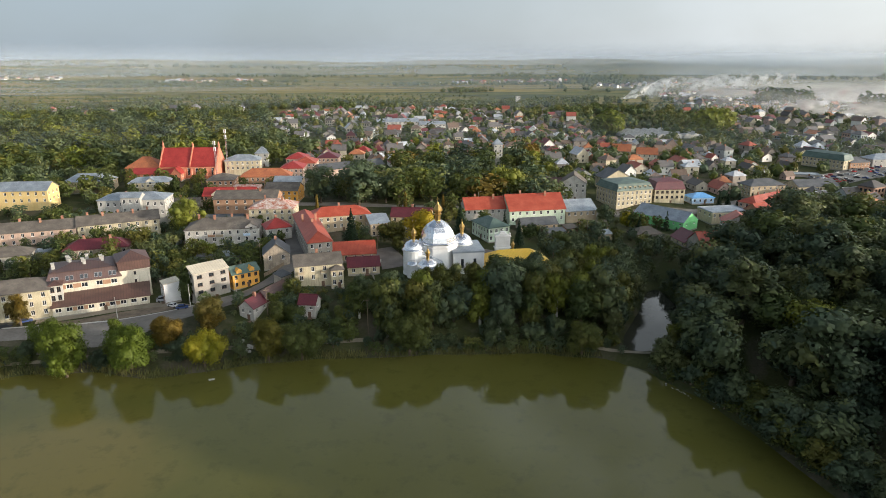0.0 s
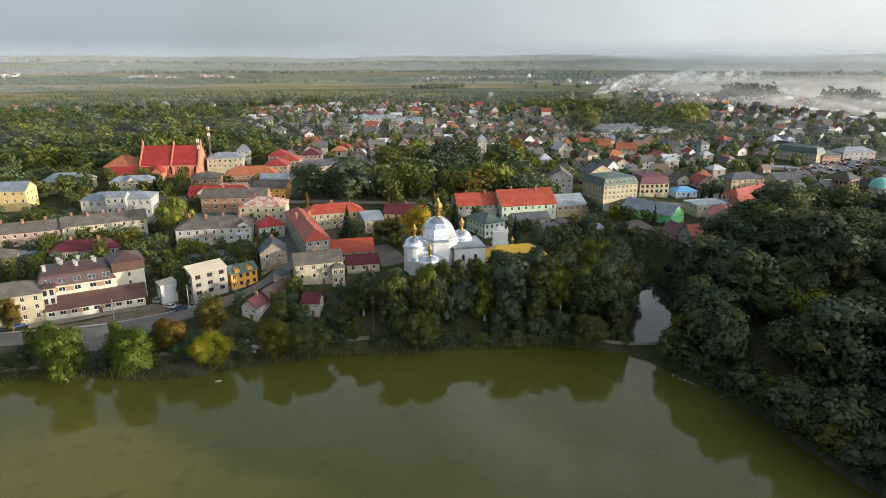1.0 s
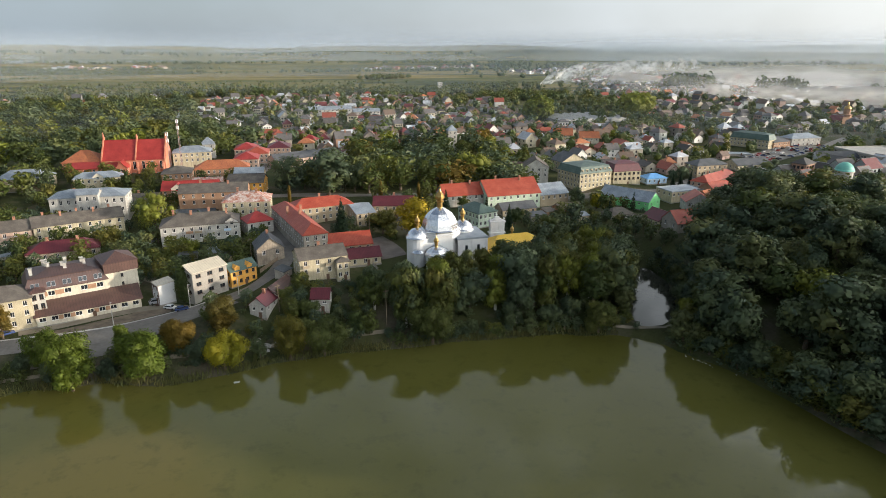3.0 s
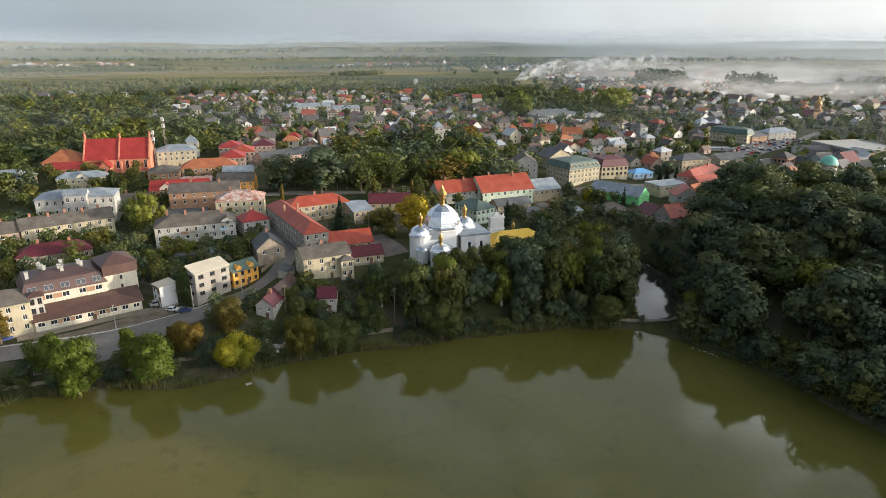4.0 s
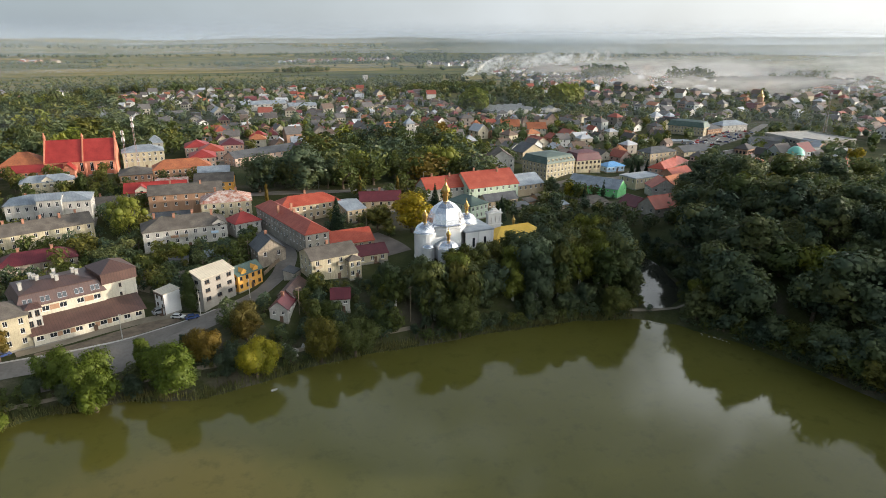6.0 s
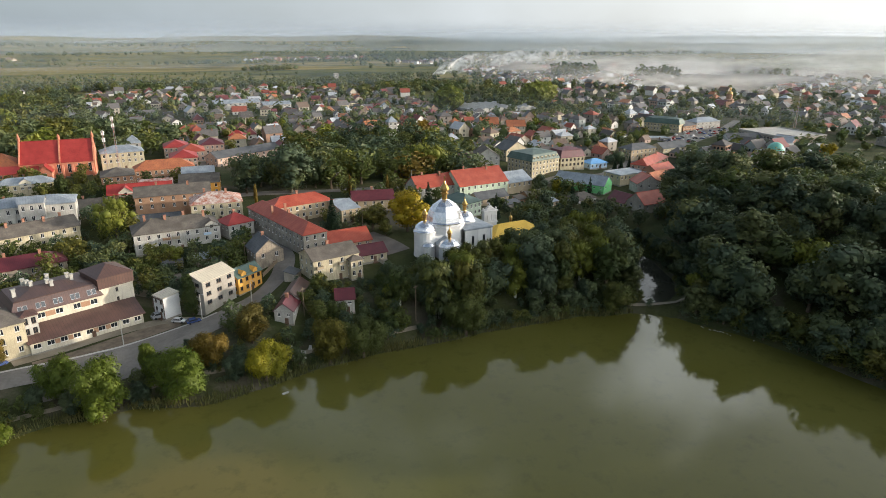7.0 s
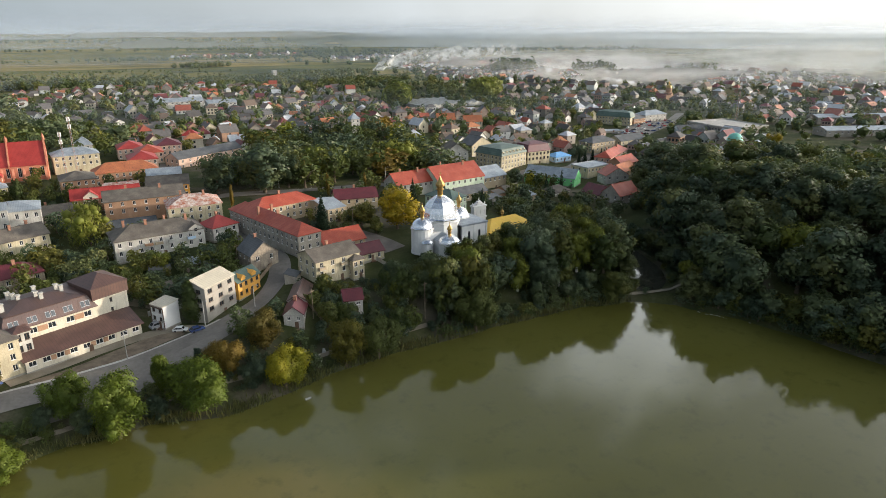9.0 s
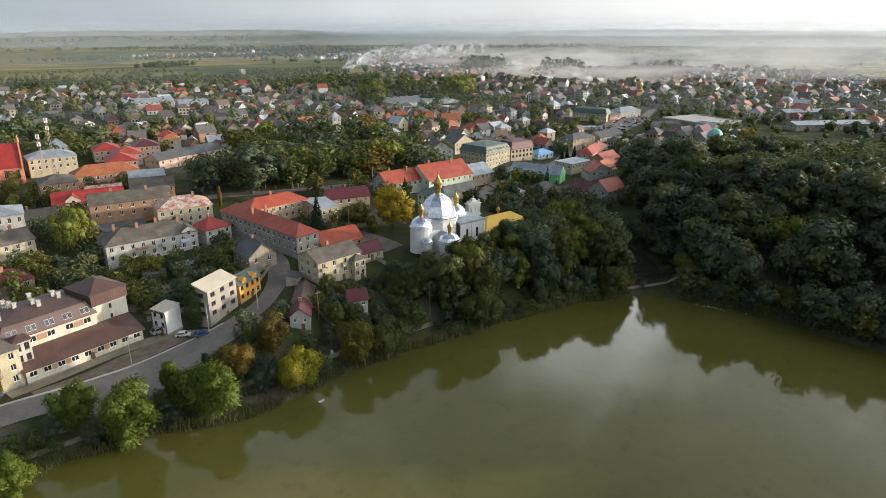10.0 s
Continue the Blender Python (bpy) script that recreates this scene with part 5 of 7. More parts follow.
spire = thing("gilded_cupola", "small gilded cupola on the yellow roof", "cupola", Matrix.Translation((27.5, 241, 21.4)))
part("lantern", fin, M["gold"], spire)


# ---- trees ----
def quads_mesh(name, pos, nor, size, rng, material, core=None, hang=0.0, slim=0.67, puff=None, even=0.75):
    """Many small leaf sprays as one mesh, with a few low core lumps behind them; hang turns the sprays outwards and down."""
    n = len(pos)
    if hang:
        t1 = nor * np.array([1.0, 1.0, 0.2]) + rng.normal(size=(n, 3)) * 0.45
        t1[:, 2] -= hang
    else:
        t1 = np.cross(nor, rng.normal(size=(n, 3)))
    t1 /= np.linalg.norm(t1, axis=1)[:, None] + 1e-9
    t2 = np.cross(nor, t1)
    t2 /= np.linalg.norm(t2, axis=1)[:, None] + 1e-9
    nor = np.cross(t1, t2)
    sz = (size * rng.uniform(0.65, 1.35, n))[:, None]
    a, b = t1 * sz * 0.75, t2 * sz * 0.75 * slim
    bend = nor * sz * 0.12
    v = np.stack([pos - a - bend, pos - b + bend, pos + a - bend, pos + b + bend], 1).reshape(-1, 3)
    f = np.arange(n * 4).reshape(n, 4).tolist()
    v = v.tolist()
    soft_n = None
    if puff is not None:
        soft_n = puff * even + nor * (1 - even)
        soft_n = np.repeat(soft_n / (np.linalg.norm(soft_n, axis=1)[:, None] + 1e-9), 4, axis=0).tolist()
    if core is not None:
        ico = bmesh.new()
        bmesh.ops.create_icosphere(ico, subdivisions=1, radius=1.0)
        iv = np.array([q.co[:] for q in ico.verts])
        ifc = [[q.index for q in face.verts] for face in ico.faces]
        ico.free()
        for c, r in core:
            k = len(v)
            v += (iv * r * rng.uniform(0.85, 1.1, (len(iv), 1)) + c).tolist()
            if soft_n is not None:
                soft_n += iv.tolist()
            f += [[i + k for i in q] for q in ifc]
    me_ = bpy.data.meshes.new(name)
    me_.from_pydata(v, [], f)
    me_.materials.append(material)
    me_.update()
    if soft_n is not None:  # leaves shade as part of their clump
        me_.polygons.foreach_set("use_smooth", [True] * len(me_.polygons))
        me_.normals_split_custom_set_from_vertices(soft_n)
    return me_


def lump_cloud(rng, lumps, count, droop=0.0):
    """Points and normals on the outside of a union of lumps (centre, radius)."""
    c = np.array([q[0] for q in lumps])
    r = np.array([q[1] for q in lumps])
    pick = rng.choice(len(lumps), size=int(count * 2.2), p=r * r / (r * r).sum())
    d = rng.normal(size=(len(pick), 3))
    d[:, 2] += 0.35
    d /= np.linalg.norm(d, axis=1)[:, None]
    out = np.where(rng.random(len(pick)) < 0.18, rng.uniform(1.1, 1.42, len(pick)), rng.uniform(0.74, 1.12, len(pick)))
    pos = c[pick] + d * (r[pick] * out)[:, None]
    gap = np.linalg.norm(pos[:, None, :] - c[None], axis=2) / r[None]
    gap[np.arange(len(pick)), pick] = 9
    keep = np.where(gap.min(1) > 0.8)[0][:count]
    pos, d = pos[keep], d[keep]
    nor = d + rng.normal(size=d.shape) * 0.45
    nor[:, 2] += 0.25
    nor /= np.linalg.norm(nor, axis=1)[:, None]
    if droop:
        nor[:, 2] *= 0.25
        nor /= np.linalg.norm(nor, axis=1)[:, None]
    return pos, nor, d


def tree_shape(seed, kind, leaf_count, leaf_size):
    """Trunk shape and crown mesh data for a tree 10 units high."""
    rng = np.random.default_rng(seed)
    trunk, lumps = Shape(), []
    if kind in ("broad", "tall", "bush", "willow", "birch"):
        rx, h0, h1 = dict(broad=(4.2, 0.9, 9.4), tall=(2.9, 0.7, 9.5), bush=(4.2, 0.2, 9.3), willow=(4.2, 2.0, 9.2), birch=(3.1, 0.7, 9.6))[kind]
        cz, rz = (h0 + h1) / 2, (h1 - h0) / 2
        for i in range(26):
            d = rng.normal(size=3)
            d /= np.linalg.norm(d)
            k = rng.uniform(0.5, 0.92)
            r = rng.uniform(0.75, 1.75) * (0.8 if kind in ("tall", "birch") else 1.0)
            p = np.array([d[0] * rx * k, d[1] * rx * k, cz + d[2] * rz * k])
            if kind == "broad" and d[2] < 0:
                p[:2] *= 0.85
            lumps.append((p, r))
        lumps.append((np.array([0, 0, cz]), rx * 0.62))
        lean = rng.uniform(-0.3, 0.3, 2)
        trunk.tube((0, 0, -0.6), (lean[0] * 0.5, lean[1] * 0.5, cz * 0.8), 0.34, 0.2, 8)
        for i in range(6):
            p = lumps[int(rng.integers(26))][0]
            trunk.tube((lean[0] * 0.4, lean[1] * 0.4, cz * 0.55), tuple(p), 0.13, 0.04, 5)
        pos, nor, out = lump_cloud(rng, lumps, leaf_count, 1.0 if kind == "willow" else 0.0)
        if kind == "willow":
            edge = np.hypot(pos[:, 0], pos[:, 1]) / rx
            pos[:, 2] -= edge ** 2 * rng.uniform(0, 2.6, len(pos))
        core = [(c, r * 0.66) for c, r in lumps]
    elif kind == "conifer":
        trunk.tube((0, 0, -0.5), (0, 0, 9.6), 0.22, 0.03, 7)
        z = 10 * (1 - np.sqrt(rng.uniform(0.0, 0.86, leaf_count)))
        z = 1.0 + (z - z.min()) / (z.max() - z.min()) * 8.9
        tier = 0.72 + 0.28 * (1 - (z * 1.15 % 1.0))
        rad = (10.1 - z) / 9.1 * 2.35 * tier * np.sqrt(rng.uniform(0.35, 1.0, leaf_count))
        an = rng.uniform(0, math.tau, leaf_count)
        pos = np.column_stack([rad * np.cos(an), rad * np.sin(an), z - rad * 0.18])
        nor = np.column_stack([np.cos(an) * 0.5, np.sin(an) * 0.5, np.full(leaf_count, 0.9)]) + rng.normal(size=(leaf_count, 3)) * 0.3
        nor /= np.linalg.norm(nor, axis=1)[:, None]
        out = nor
        core = [(np.array([0, 0, q]), (10.1 - q) / 9.1 * 1.2) for q in (2, 3.2, 4.4, 5.6, 6.8, 8)]
    else:  # columnar poplar or cypress
        trunk.tube((0, 0, -0.5), (0, 0, 7), 0.25, 0.08, 7)
        lumps = [(np.array([rng.normal() * 0.25, rng.normal() * 0.25, q]), 1.15 * math.sin(math.pi * min(1, (q + 1.2) / 11.0)) + 0.25) for q in np.linspace(1.0, 9.3, 14)]
        pos, nor, out = lump_cloud(rng, lumps, leaf_count)
        core = [(c, r * 0.72) for c, r in lumps]
    return trunk, pos, nor, leaf_size, rng, core, out


_templates = {}


def tree_template(kind, leaf, detail, seed):
    key = (kind, leaf, detail, seed)
    if key not in _templates:
        count, size = ((2200, 0.37), (220, 0.97), (135, 1.2), (6500, 0.31), (1700, 0.41), (230, 0.92))[detail]
        if kind in ("conifer", "column"):
            count, size = int(count * 0.7), size * 0.85
        hang, slim = dict(broad=(0.0, 0.6), bush=(0.25, 0.5), tall=(0.4, 0.5), birch=(0.9, 0.42), willow=(1.6, 0.3)).get(kind, (0.0, 0.6))
        if detail == 3:
            hang, slim = max(hang, 0.55), min(slim, 0.36)
        trunk, pos, nor, size, rng, core, out = tree_shape(seed * 7 + len(kind), kind, count, size)
        if detail in (1, 2, 5):
            core = core[-1:] + core[:2] if kind != "column" else core[::4]
        _templates[key] = (trunk.mesh("trunk", MAT["birch_bark" if kind == "birch" else "bark"]), quads_mesh("crown", pos, nor, size, rng, MAT[leaf], core, hang, slim, out, 0.6 if detail == 3 else 0.9))
    return _templates[key]


LABELS = {"leaf_olive": "green tree with a yellowing top", "leaf_gold": "tree with bright golden leaves beside the church", "leaf": "green broadleaf tree with an uneven crown", "leaf_dark": "dark green woodland tree in dense leaf", "leaf_bright": "bright green rounded tree on the bank", "leaf_yellow": "tree with yellow autumn leaves",
          "leaf_brown": "tree with rust-brown autumn leaves", "leaf_willow": "pale green weeping willow", "needle": "dark green spruce tree"}
tree_rng = random.Random(5)


CAPS = ((-7, 216, 7, 11.0), (96, 252, 22, 8.0), (112, 262, 13, 7.5), (100, 232, 9, 9.0), (86, 258, 10, 7.0))


def capped(x, y, height):
    """Low growth on the open ground behind the pond and before the red houses."""
    return min([height] + [top for cx, cy, r, top in CAPS if math.hypot(x - cx, y - cy) < r])


def tree(x, y, height, kind="broad", leaf="leaf", detail=0, width=1.0, group="", z=None):
    tm, cm = tree_template(kind, leaf, detail, tree_rng.randrange(3))
    z = ground(x, y) if z is None else z
    k = capped(x, y, height) / 10
    name = "bush" if kind == "bush" else "tree"
    ob = thing(name, "dense green bush with a rounded outline" if kind == "bush" and leaf in ("leaf", "leaf_dark") else LABELS[leaf], name, Matrix.Translation((x, y, z - 0.1)) @ Matrix.Rotation(tree_rng.uniform(0, 6.28), 4, "Z") @ Matrix.Diagonal((k * width, k * width, k, 1)), group)
    part("trunk", tm, None, ob)
    part("crown", cm, None, ob)
    return ob


_masses = {}


def mass_tree(x, y, height, kind, leaf, detail, width, group):
    """Adds a tree to a mass that is built as one mesh later."""
    _masses.setdefault((group, leaf), []).append((x, y, capped(x, y, height), kind, detail, width, tree_rng.randrange(3), tree_rng.uniform(0, 6.28)))


def mesh_arrays(me_):
    v = np.empty(len(me_.vertices) * 3)
    me_.vertices.foreach_get("co", v)
    counts = np.empty(len(me_.polygons), int)
    me_.polygons.foreach_get("loop_total", counts)
    loops = np.empty(len(me_.loops), int)
    me_.loops.foreach_get("vertex_index", loops)
    return v.reshape(-1, 3), counts, loops


def joined(name, label, pieces, category, smooth=False):
    """One mesh out of (mesh, matrix) pieces; keeps each mesh's first material."""
    mats, vs, cs, ls, ms, k, cache = [], [], [], [], [], 0, {}
    for me_, m in pieces:
        if me_.name not in cache:
            cache[me_.name] = mesh_arrays(me_)
        v, c, q = cache[me_.name]
        mat = me_.materials[0]
        if mat not in mats:
            mats.append(mat)
        a_ = np.array(m)
        vs.append(v @ a_[:3, :3].T + a_[:3, 3])
        cs.append(c)
        ls.append(q + k)
        ms.append(np.full(len(c), mats.index(mat)))
        k += len(v)
    v, c, q, mi = np.concatenate(vs), np.concatenate(cs), np.concatenate(ls), np.concatenate(ms)
    out = bpy.data.meshes.new(name)
    out.vertices.add(len(v))
    out.vertices.foreach_set("co", v.ravel())
    out.loops.add(len(q))
    out.loops.foreach_set("vertex_index", q)
    out.polygons.add(len(c))
    out.polygons.foreach_set("loop_start", np.concatenate([[0], np.cumsum(c)[:-1]]))
    for mat in mats:
        out.materials.append(mat)
    out.polygons.foreach_set("material_index", mi)
    out.polygons.foreach_set("use_smooth", [smooth] * len(c))
    out.update(calc_edges=True)
    out.validate()
    return tagged(new(name, out), label, category, kind="stuff")


def plant_masses():
    for (group, leaf), rows in _masses.items():
        zs = land([r[0] for r in rows], [r[1] for r in rows])
        pieces = []
        for (x, y, h, kind, detail, width, seed, turn), z in zip(rows, zs):
            tm, cm = tree_template(kind, leaf, detail, seed)
            m = Matrix.Translation((x, y, z - 0.1)) @ Matrix.Rotation(turn, 4, "Z") @ Matrix.Diagonal((h / 10 * width, h / 10 * width, h / 10, 1))
            pieces.append((cm, m))
            if detail in (1, 5):
                pieces.append((tm, m))
        joined("trees", "mass of " + group + ", " + LABELS[leaf], pieces, "trees")
    _masses.clear()


def blocked(x, y, margin=2.0):
    for ax, ay, ux, uy, w, d in FOOTPRINTS:
        px, py = (x - ax) * ux + (y - ay) * uy, -(x - ax) * uy + (y - ay) * ux
        if -margin < px < w + margin and -margin < py < d + margin:
            return True
    return False


def near_line(x, y, pts, reach):
    for (x0, y0), (x1, y1) in zip(pts, pts[1:]):
        dx, dy = x1 - x0, y1 - y0
        t = max(0, min(1, ((x - x0) * dx + (y - y0) * dy) / (dx * dx + dy * dy)))
        if math.hypot(x - x0 - t * dx, y - y0 - t * dy) < reach:
            return True
    return False


# trees along the bank
for x, y, top, w, kind, leaf in ((-74.0, 181.5, 13.6, 0.95, "broad", "leaf_yellow"), (-76.5, 195.5, 17.2, 1.1, "broad", "leaf_brown"), (-88, 188.5, 15.2, 0.95, "broad", "leaf_brown"), (-96.2, 180, 16.2, 1.2, "broad", "leaf_bright"),
                                 (-114.6, 176.6, 15.4, 0.98, "broad", "leaf_bright"), (-125.5, 186.5, 15.4, 0.85, "broad", "leaf_bright"), (-104, 188, 14.2, 0.7, "tall", "leaf_bright"), (-139, 171.5, 9.0, 1.25, "bush", "leaf_bright"),
                                 (-55.5, 186.6, 13.6, 0.95, "broad", "leaf_olive"), (-45, 188, 13.2, 1.05, "broad", "leaf"), (-81, 183.5, 10, 1.0, "bush", "leaf_dark"), (-143, 201, 17.5, 0.9, "tall", "leaf_brown"), (-106, 181, 6.5, 1.1, "bush", "leaf_dark"), (-122, 181, 7.0, 1.1, "bush", "leaf_dark"), (-131, 184, 8.0, 1.0, "bush", "leaf_dark"),
                                 (-94.5, 197, 9.5, 0.8, "bush", "leaf_dark"), (-10.6, 191.5, 15.6, 1.05, "broad", "leaf"), (45.5, 191, 11.5, 1.2, "bush", "leaf"), (-93.4, 221, 21.0, 1.1, "column", "leaf"), (-90.8, 223.6, 20.5, 1.1, "column", "leaf_dark")):
    tree(x, y, top + 0.8 - ground(x, y), kind, leaf, 3, w, "trees on the lake bank")
# landmark trees in town
for x, y, top, w, kind, leaf in ((-124, 302, 30.6, 1.05, "willow", "leaf_willow"), (-39.5, 268, 32.0, 1.0, "conifer", "needle"), (8, 288, 30.0, 1.0, "conifer", "needle"), (33, 268, 27.0, 1.0, "conifer", "needle"), (22.5, 219, 25.5, 1.0, "conifer", "needle"),
                                 (-8.5, 265, 31.0, 1.3, "broad", "leaf_gold"), (-22, 272, 27.5, 1.2, "broad", "leaf"), (-19, 262, 21.5, 1.0, "broad", "leaf"), (-125.5, 256, 17.5, 1.2, "broad", "leaf_dark"), (-100, 262, 19.5, 1.0, "broad", "leaf_willow"),
                                 (-154, 363, 30, 0.7, "tall", "leaf"), (-47, 350, 39.0, 1.3, "broad", "leaf_dark"), (-69, 354, 35.0, 1.15, "broad", "leaf_dark"), (-33, 360, 33, 1.0, "broad", "leaf_dark"), (-66, 328, 26, 0.5, "column", "leaf_brown"), (-20, 330, 27, 0.5, "column", "leaf_brown"), (0, 332, 25, 0.5, "column", "leaf_brown"),
                                 (37, 380, 34, 1.2, "willow", "leaf_willow"), (-14, 376, 33, 1.1, "willow", "leaf_willow"), (83, 322, 21, 1.0, "broad", "leaf_dark"), (96, 326, 18, 0.9, "broad", "leaf_yellow"), (52, 270, 20, 1.1, "broad", "leaf"), (40, 284, 22, 1.0, "broad", "leaf"),
                                 (63, 262, 16, 1.2, "broad", "leaf_dark"), (50, 226, 20.5, 1.0, "broad", "leaf_willow"), (-150, 236, 15, 1.0, "bush", "leaf_dark"), (162, 369, 18, 1.0, "conifer", "needle"), (168, 371, 18, 1.0, "conifer", "needle"), (175, 372, 18, 1.0, "conifer", "needle"), (183, 373, 17, 1.0, "conifer", "needle"), (318, 346, 24, 1.1, "broad", "leaf_gold"), (190, 284, 27, 1.1, "broad", "leaf_yellow")):
    tree(x, y, top - ground(x, y), kind, leaf, 0, w, "town trees")


CHAPEL_Z = 11.5


def scatter(poly, spacing, heights, choices, detail, group, seed, keep_off=(), margin=2.0, lake=2.5, width=(0.85, 1.2), mass=False):
    """Trees on a shaken grid inside an outline, off the houses, roads and water."""
    rng = random.Random(seed)
    xs, ys = [p[0] for p in poly], [p[1] for p in poly]
    cand = []
    y = min(ys)
    while y < max(ys):
        x = min(xs)
        while x < max(xs):
            cand.append((x + rng.uniform(-0.45, 0.45) * spacing, y + rng.uniform(-0.45, 0.45) * spacing))
            x += spacing
        y += spacing
    arr = np.array(cand)
    ok = (edge_distance(arr[:, 0], arr[:, 1], poly) < 0) & (edge_distance(arr[:, 0], arr[:, 1], SHORE) > lake) & (edge_distance(arr[:, 0], arr[:, 1], POND) > lake)
    n = 0
    for (x, y), good in zip(cand, ok):
        pick, h, w = rng.choices(choices, [c[2] for c in choices])[0], rng.uniform(*heights), rng.uniform(*width)
        off = math.hypot(x - 208, y - 287)
        ahead, aside = (208 - x) * 0.78 + (287 - y) * 0.626, abs((208 - x) * 0.626 - (287 - y) * 0.78)
        if off < 9 or (0 < ahead < 95 and aside < 5 + 0.05 * ahead):  # lower trees before the chapel
            h = max(4.0, min(h, CHAPEL_Z + 11.5 + 0.15 * off - ground(x, y)))
        if good and not blocked(x, y, margin) and not any(near_line(x, y, q, r) for q, r in keep_off):
            (mass_tree if mass else tree)(x, y, h * (0.55 if pick[0] == "bush" else 1.0), pick[0], pick[1], detail, w, group)
            n += 1
    return n


MIX = [("broad", "leaf_dark", 5), ("tall", "leaf_dark", 3), ("broad", "leaf", 2), ("bush", "leaf_dark", 1)]
# grove below the church
GROVE_MIX = [("birch", "leaf_dark"), ("birch", "leaf"), ("broad", "leaf_dark"), ("tall", "leaf"), ("birch", "leaf_willow")]


def grove(poly, spacing, top, seed, group):
    """Trees whose tops end at an even canopy height over sloping ground."""
    rng = random.Random(seed)
    xs, ys = [p[0] for p in poly], [p[1] for p in poly]
    for i in range(int((max(xs) - min(xs)) / spacing) + 1):
        for j in range(int((max(ys) - min(ys)) / spacing) + 1):
            x, y = min(xs) + (i + rng.uniform(-0.4, 0.4)) * spacing, min(ys) + (j + rng.uniform(-0.4, 0.4)) * spacing
            pick, t, w = rng.choices(GROVE_MIX, [4, 3, 3, 2, 2])[0], rng.uniform(*top) - max(0.0, -12 - x) * 0.24, rng.uniform(0.85, 1.1)
            p = np.array([x]), np.array([y])
            if edge_distance(*p, poly)[0] < 0 and edge_distance(*p, SHORE)[0] > 2 and edge_distance(*p, POND)[0] > 3 and not blocked(x, y, 1.5):
                tree(x, y, t - ground(x, y), pick[0], pick[1], 0, w, group)


grove([(-35, 197), (-32, 213), (-26, 223), (-16, 226), (12, 224), (30, 229), (48, 238), (70, 250), (66, 222), (56, 200), (40, 197), (10, 198)], 6.9, (19.5, 26.0), 11, "grove below the church")
scatter([(-38, 195), (58, 196), (66, 222), (30, 222), (-18, 222), (-36, 220)], 7.4, (5, 9), [("bush", "leaf_dark", 1)], 5, "undergrowth in the grove", 51, mass=True, lake=1.0)
scatter([(-62, 194), (-30, 194), (-24, 212), (-30, 224), (-48, 218), (-60, 214)], 5.4, (4.5, 8.5), [("bush", "leaf_dark", 3), ("broad", "leaf", 2)], 0, "garden shrubs", 12, [(ROAD, 5)], 1.5)
scatter([(-34, 193), (40, 196), (56, 191), (60, 196), (30, 200), (-30, 198)], 4.8, (5.5, 10), [("bush", "leaf_dark", 3), ("broad", "leaf_dark", 2)], 4, "lakeside bushes", 13, lake=1.0)
# wooded hill on the right
# unseen trees south of the view, added to cast shade over the lake
scatter([(108, 20), (112, -50), (106, -180), (300, -180), (330, 78), (140, 82), (104, 96), (104, 60)], 30, (12, 16), MIX, 2, "woodland on the hill", 19, mass=True, width=(1.1, 1.4))
scatter([(169, 92), (330, 80), (340, 230), (270, 290), (204, 300), (180, 200)], 13.5, (12, 19), MIX, 2, "woodland on the hill", 17, mass=True, width=(1.0, 1.3))
scatter([(72, 176), (82, 160), (92, 128), (100, 100), (140, 84), (168, 92), (178, 200), (200, 292), (184, 306), (150, 298), (133, 276), (119, 256), (102, 238), (93, 214), (84, 196)], 11.2, (11, 23), MIX + [("broad", "leaf_willow", 0.5)], 4, "wooded hill", 14, lake=2.0, width=(1.1, 1.45))
scatter([(70, 178), (96, 100), (104, 100), (96, 140), (88, 172), (90, 200), (98, 230), (96, 250), (90, 246), (80, 200)], 7.0, (6, 9), [("bush", "leaf_dark", 3), ("broad", "leaf", 2)], 5, "undergrowth at the water", 15, lake=0.6)
scatter([(66, 246), (90, 254), (118, 258), (122, 268), (104, 268), (98, 300), (84, 306), (62, 298), (44, 290), (40, 262), (52, 244)], 6.4, (5, 10), MIX, 5, "trees behind the pond", 16)
# a close fringe where the wood meets the water
fringe = random.Random(8)
EDGE = [(66, 180), (70, 173.5), (77, 163.5), (81, 151.5), (85, 140), (87, 130), (90.5, 121), (96.5, 104), (100, 84), (103, 60)]
for (x0, y0), (x1, y1) in zip(EDGE, EDGE[1:]):
    n = max(1, int(math.hypot(x1 - x0, y1 - y0) / 4.6))
    for i in range(n):
        t = (i + fringe.uniform(0.1, 0.9)) / n
        x, y = x0 + (x1 - x0) * t + fringe.uniform(-0.6, 1.6), y0 + (y1 - y0) * t + fringe.uniform(-0.5, 1.0)
        tree(x, y, fringe.uniform(7, 13), fringe.choice(("bush", "broad", "broad")), fringe.choice(("leaf_dark", "leaf_dark", "leaf")), 0, fringe.uniform(1.1, 1.45) * (1.0 if y > 150 else 1.1), "fringe of the wood")
scatter([(76, 190), (84, 206), (93, 230), (94, 250), (112, 268), (140, 292), (205, 290), (212, 200), (200, 100), (108, 92), (94, 140)], 19, (5, 8), MIX, 2, "undergrowth on the wooded hill", 18, mass=True, width=(1.3, 1.7))
RIM = [(55, 194), (60, 206), (71, 228), (79, 248)]
RIM2 = [(94, 250), (94, 231), (87, 207), (78, 195)]
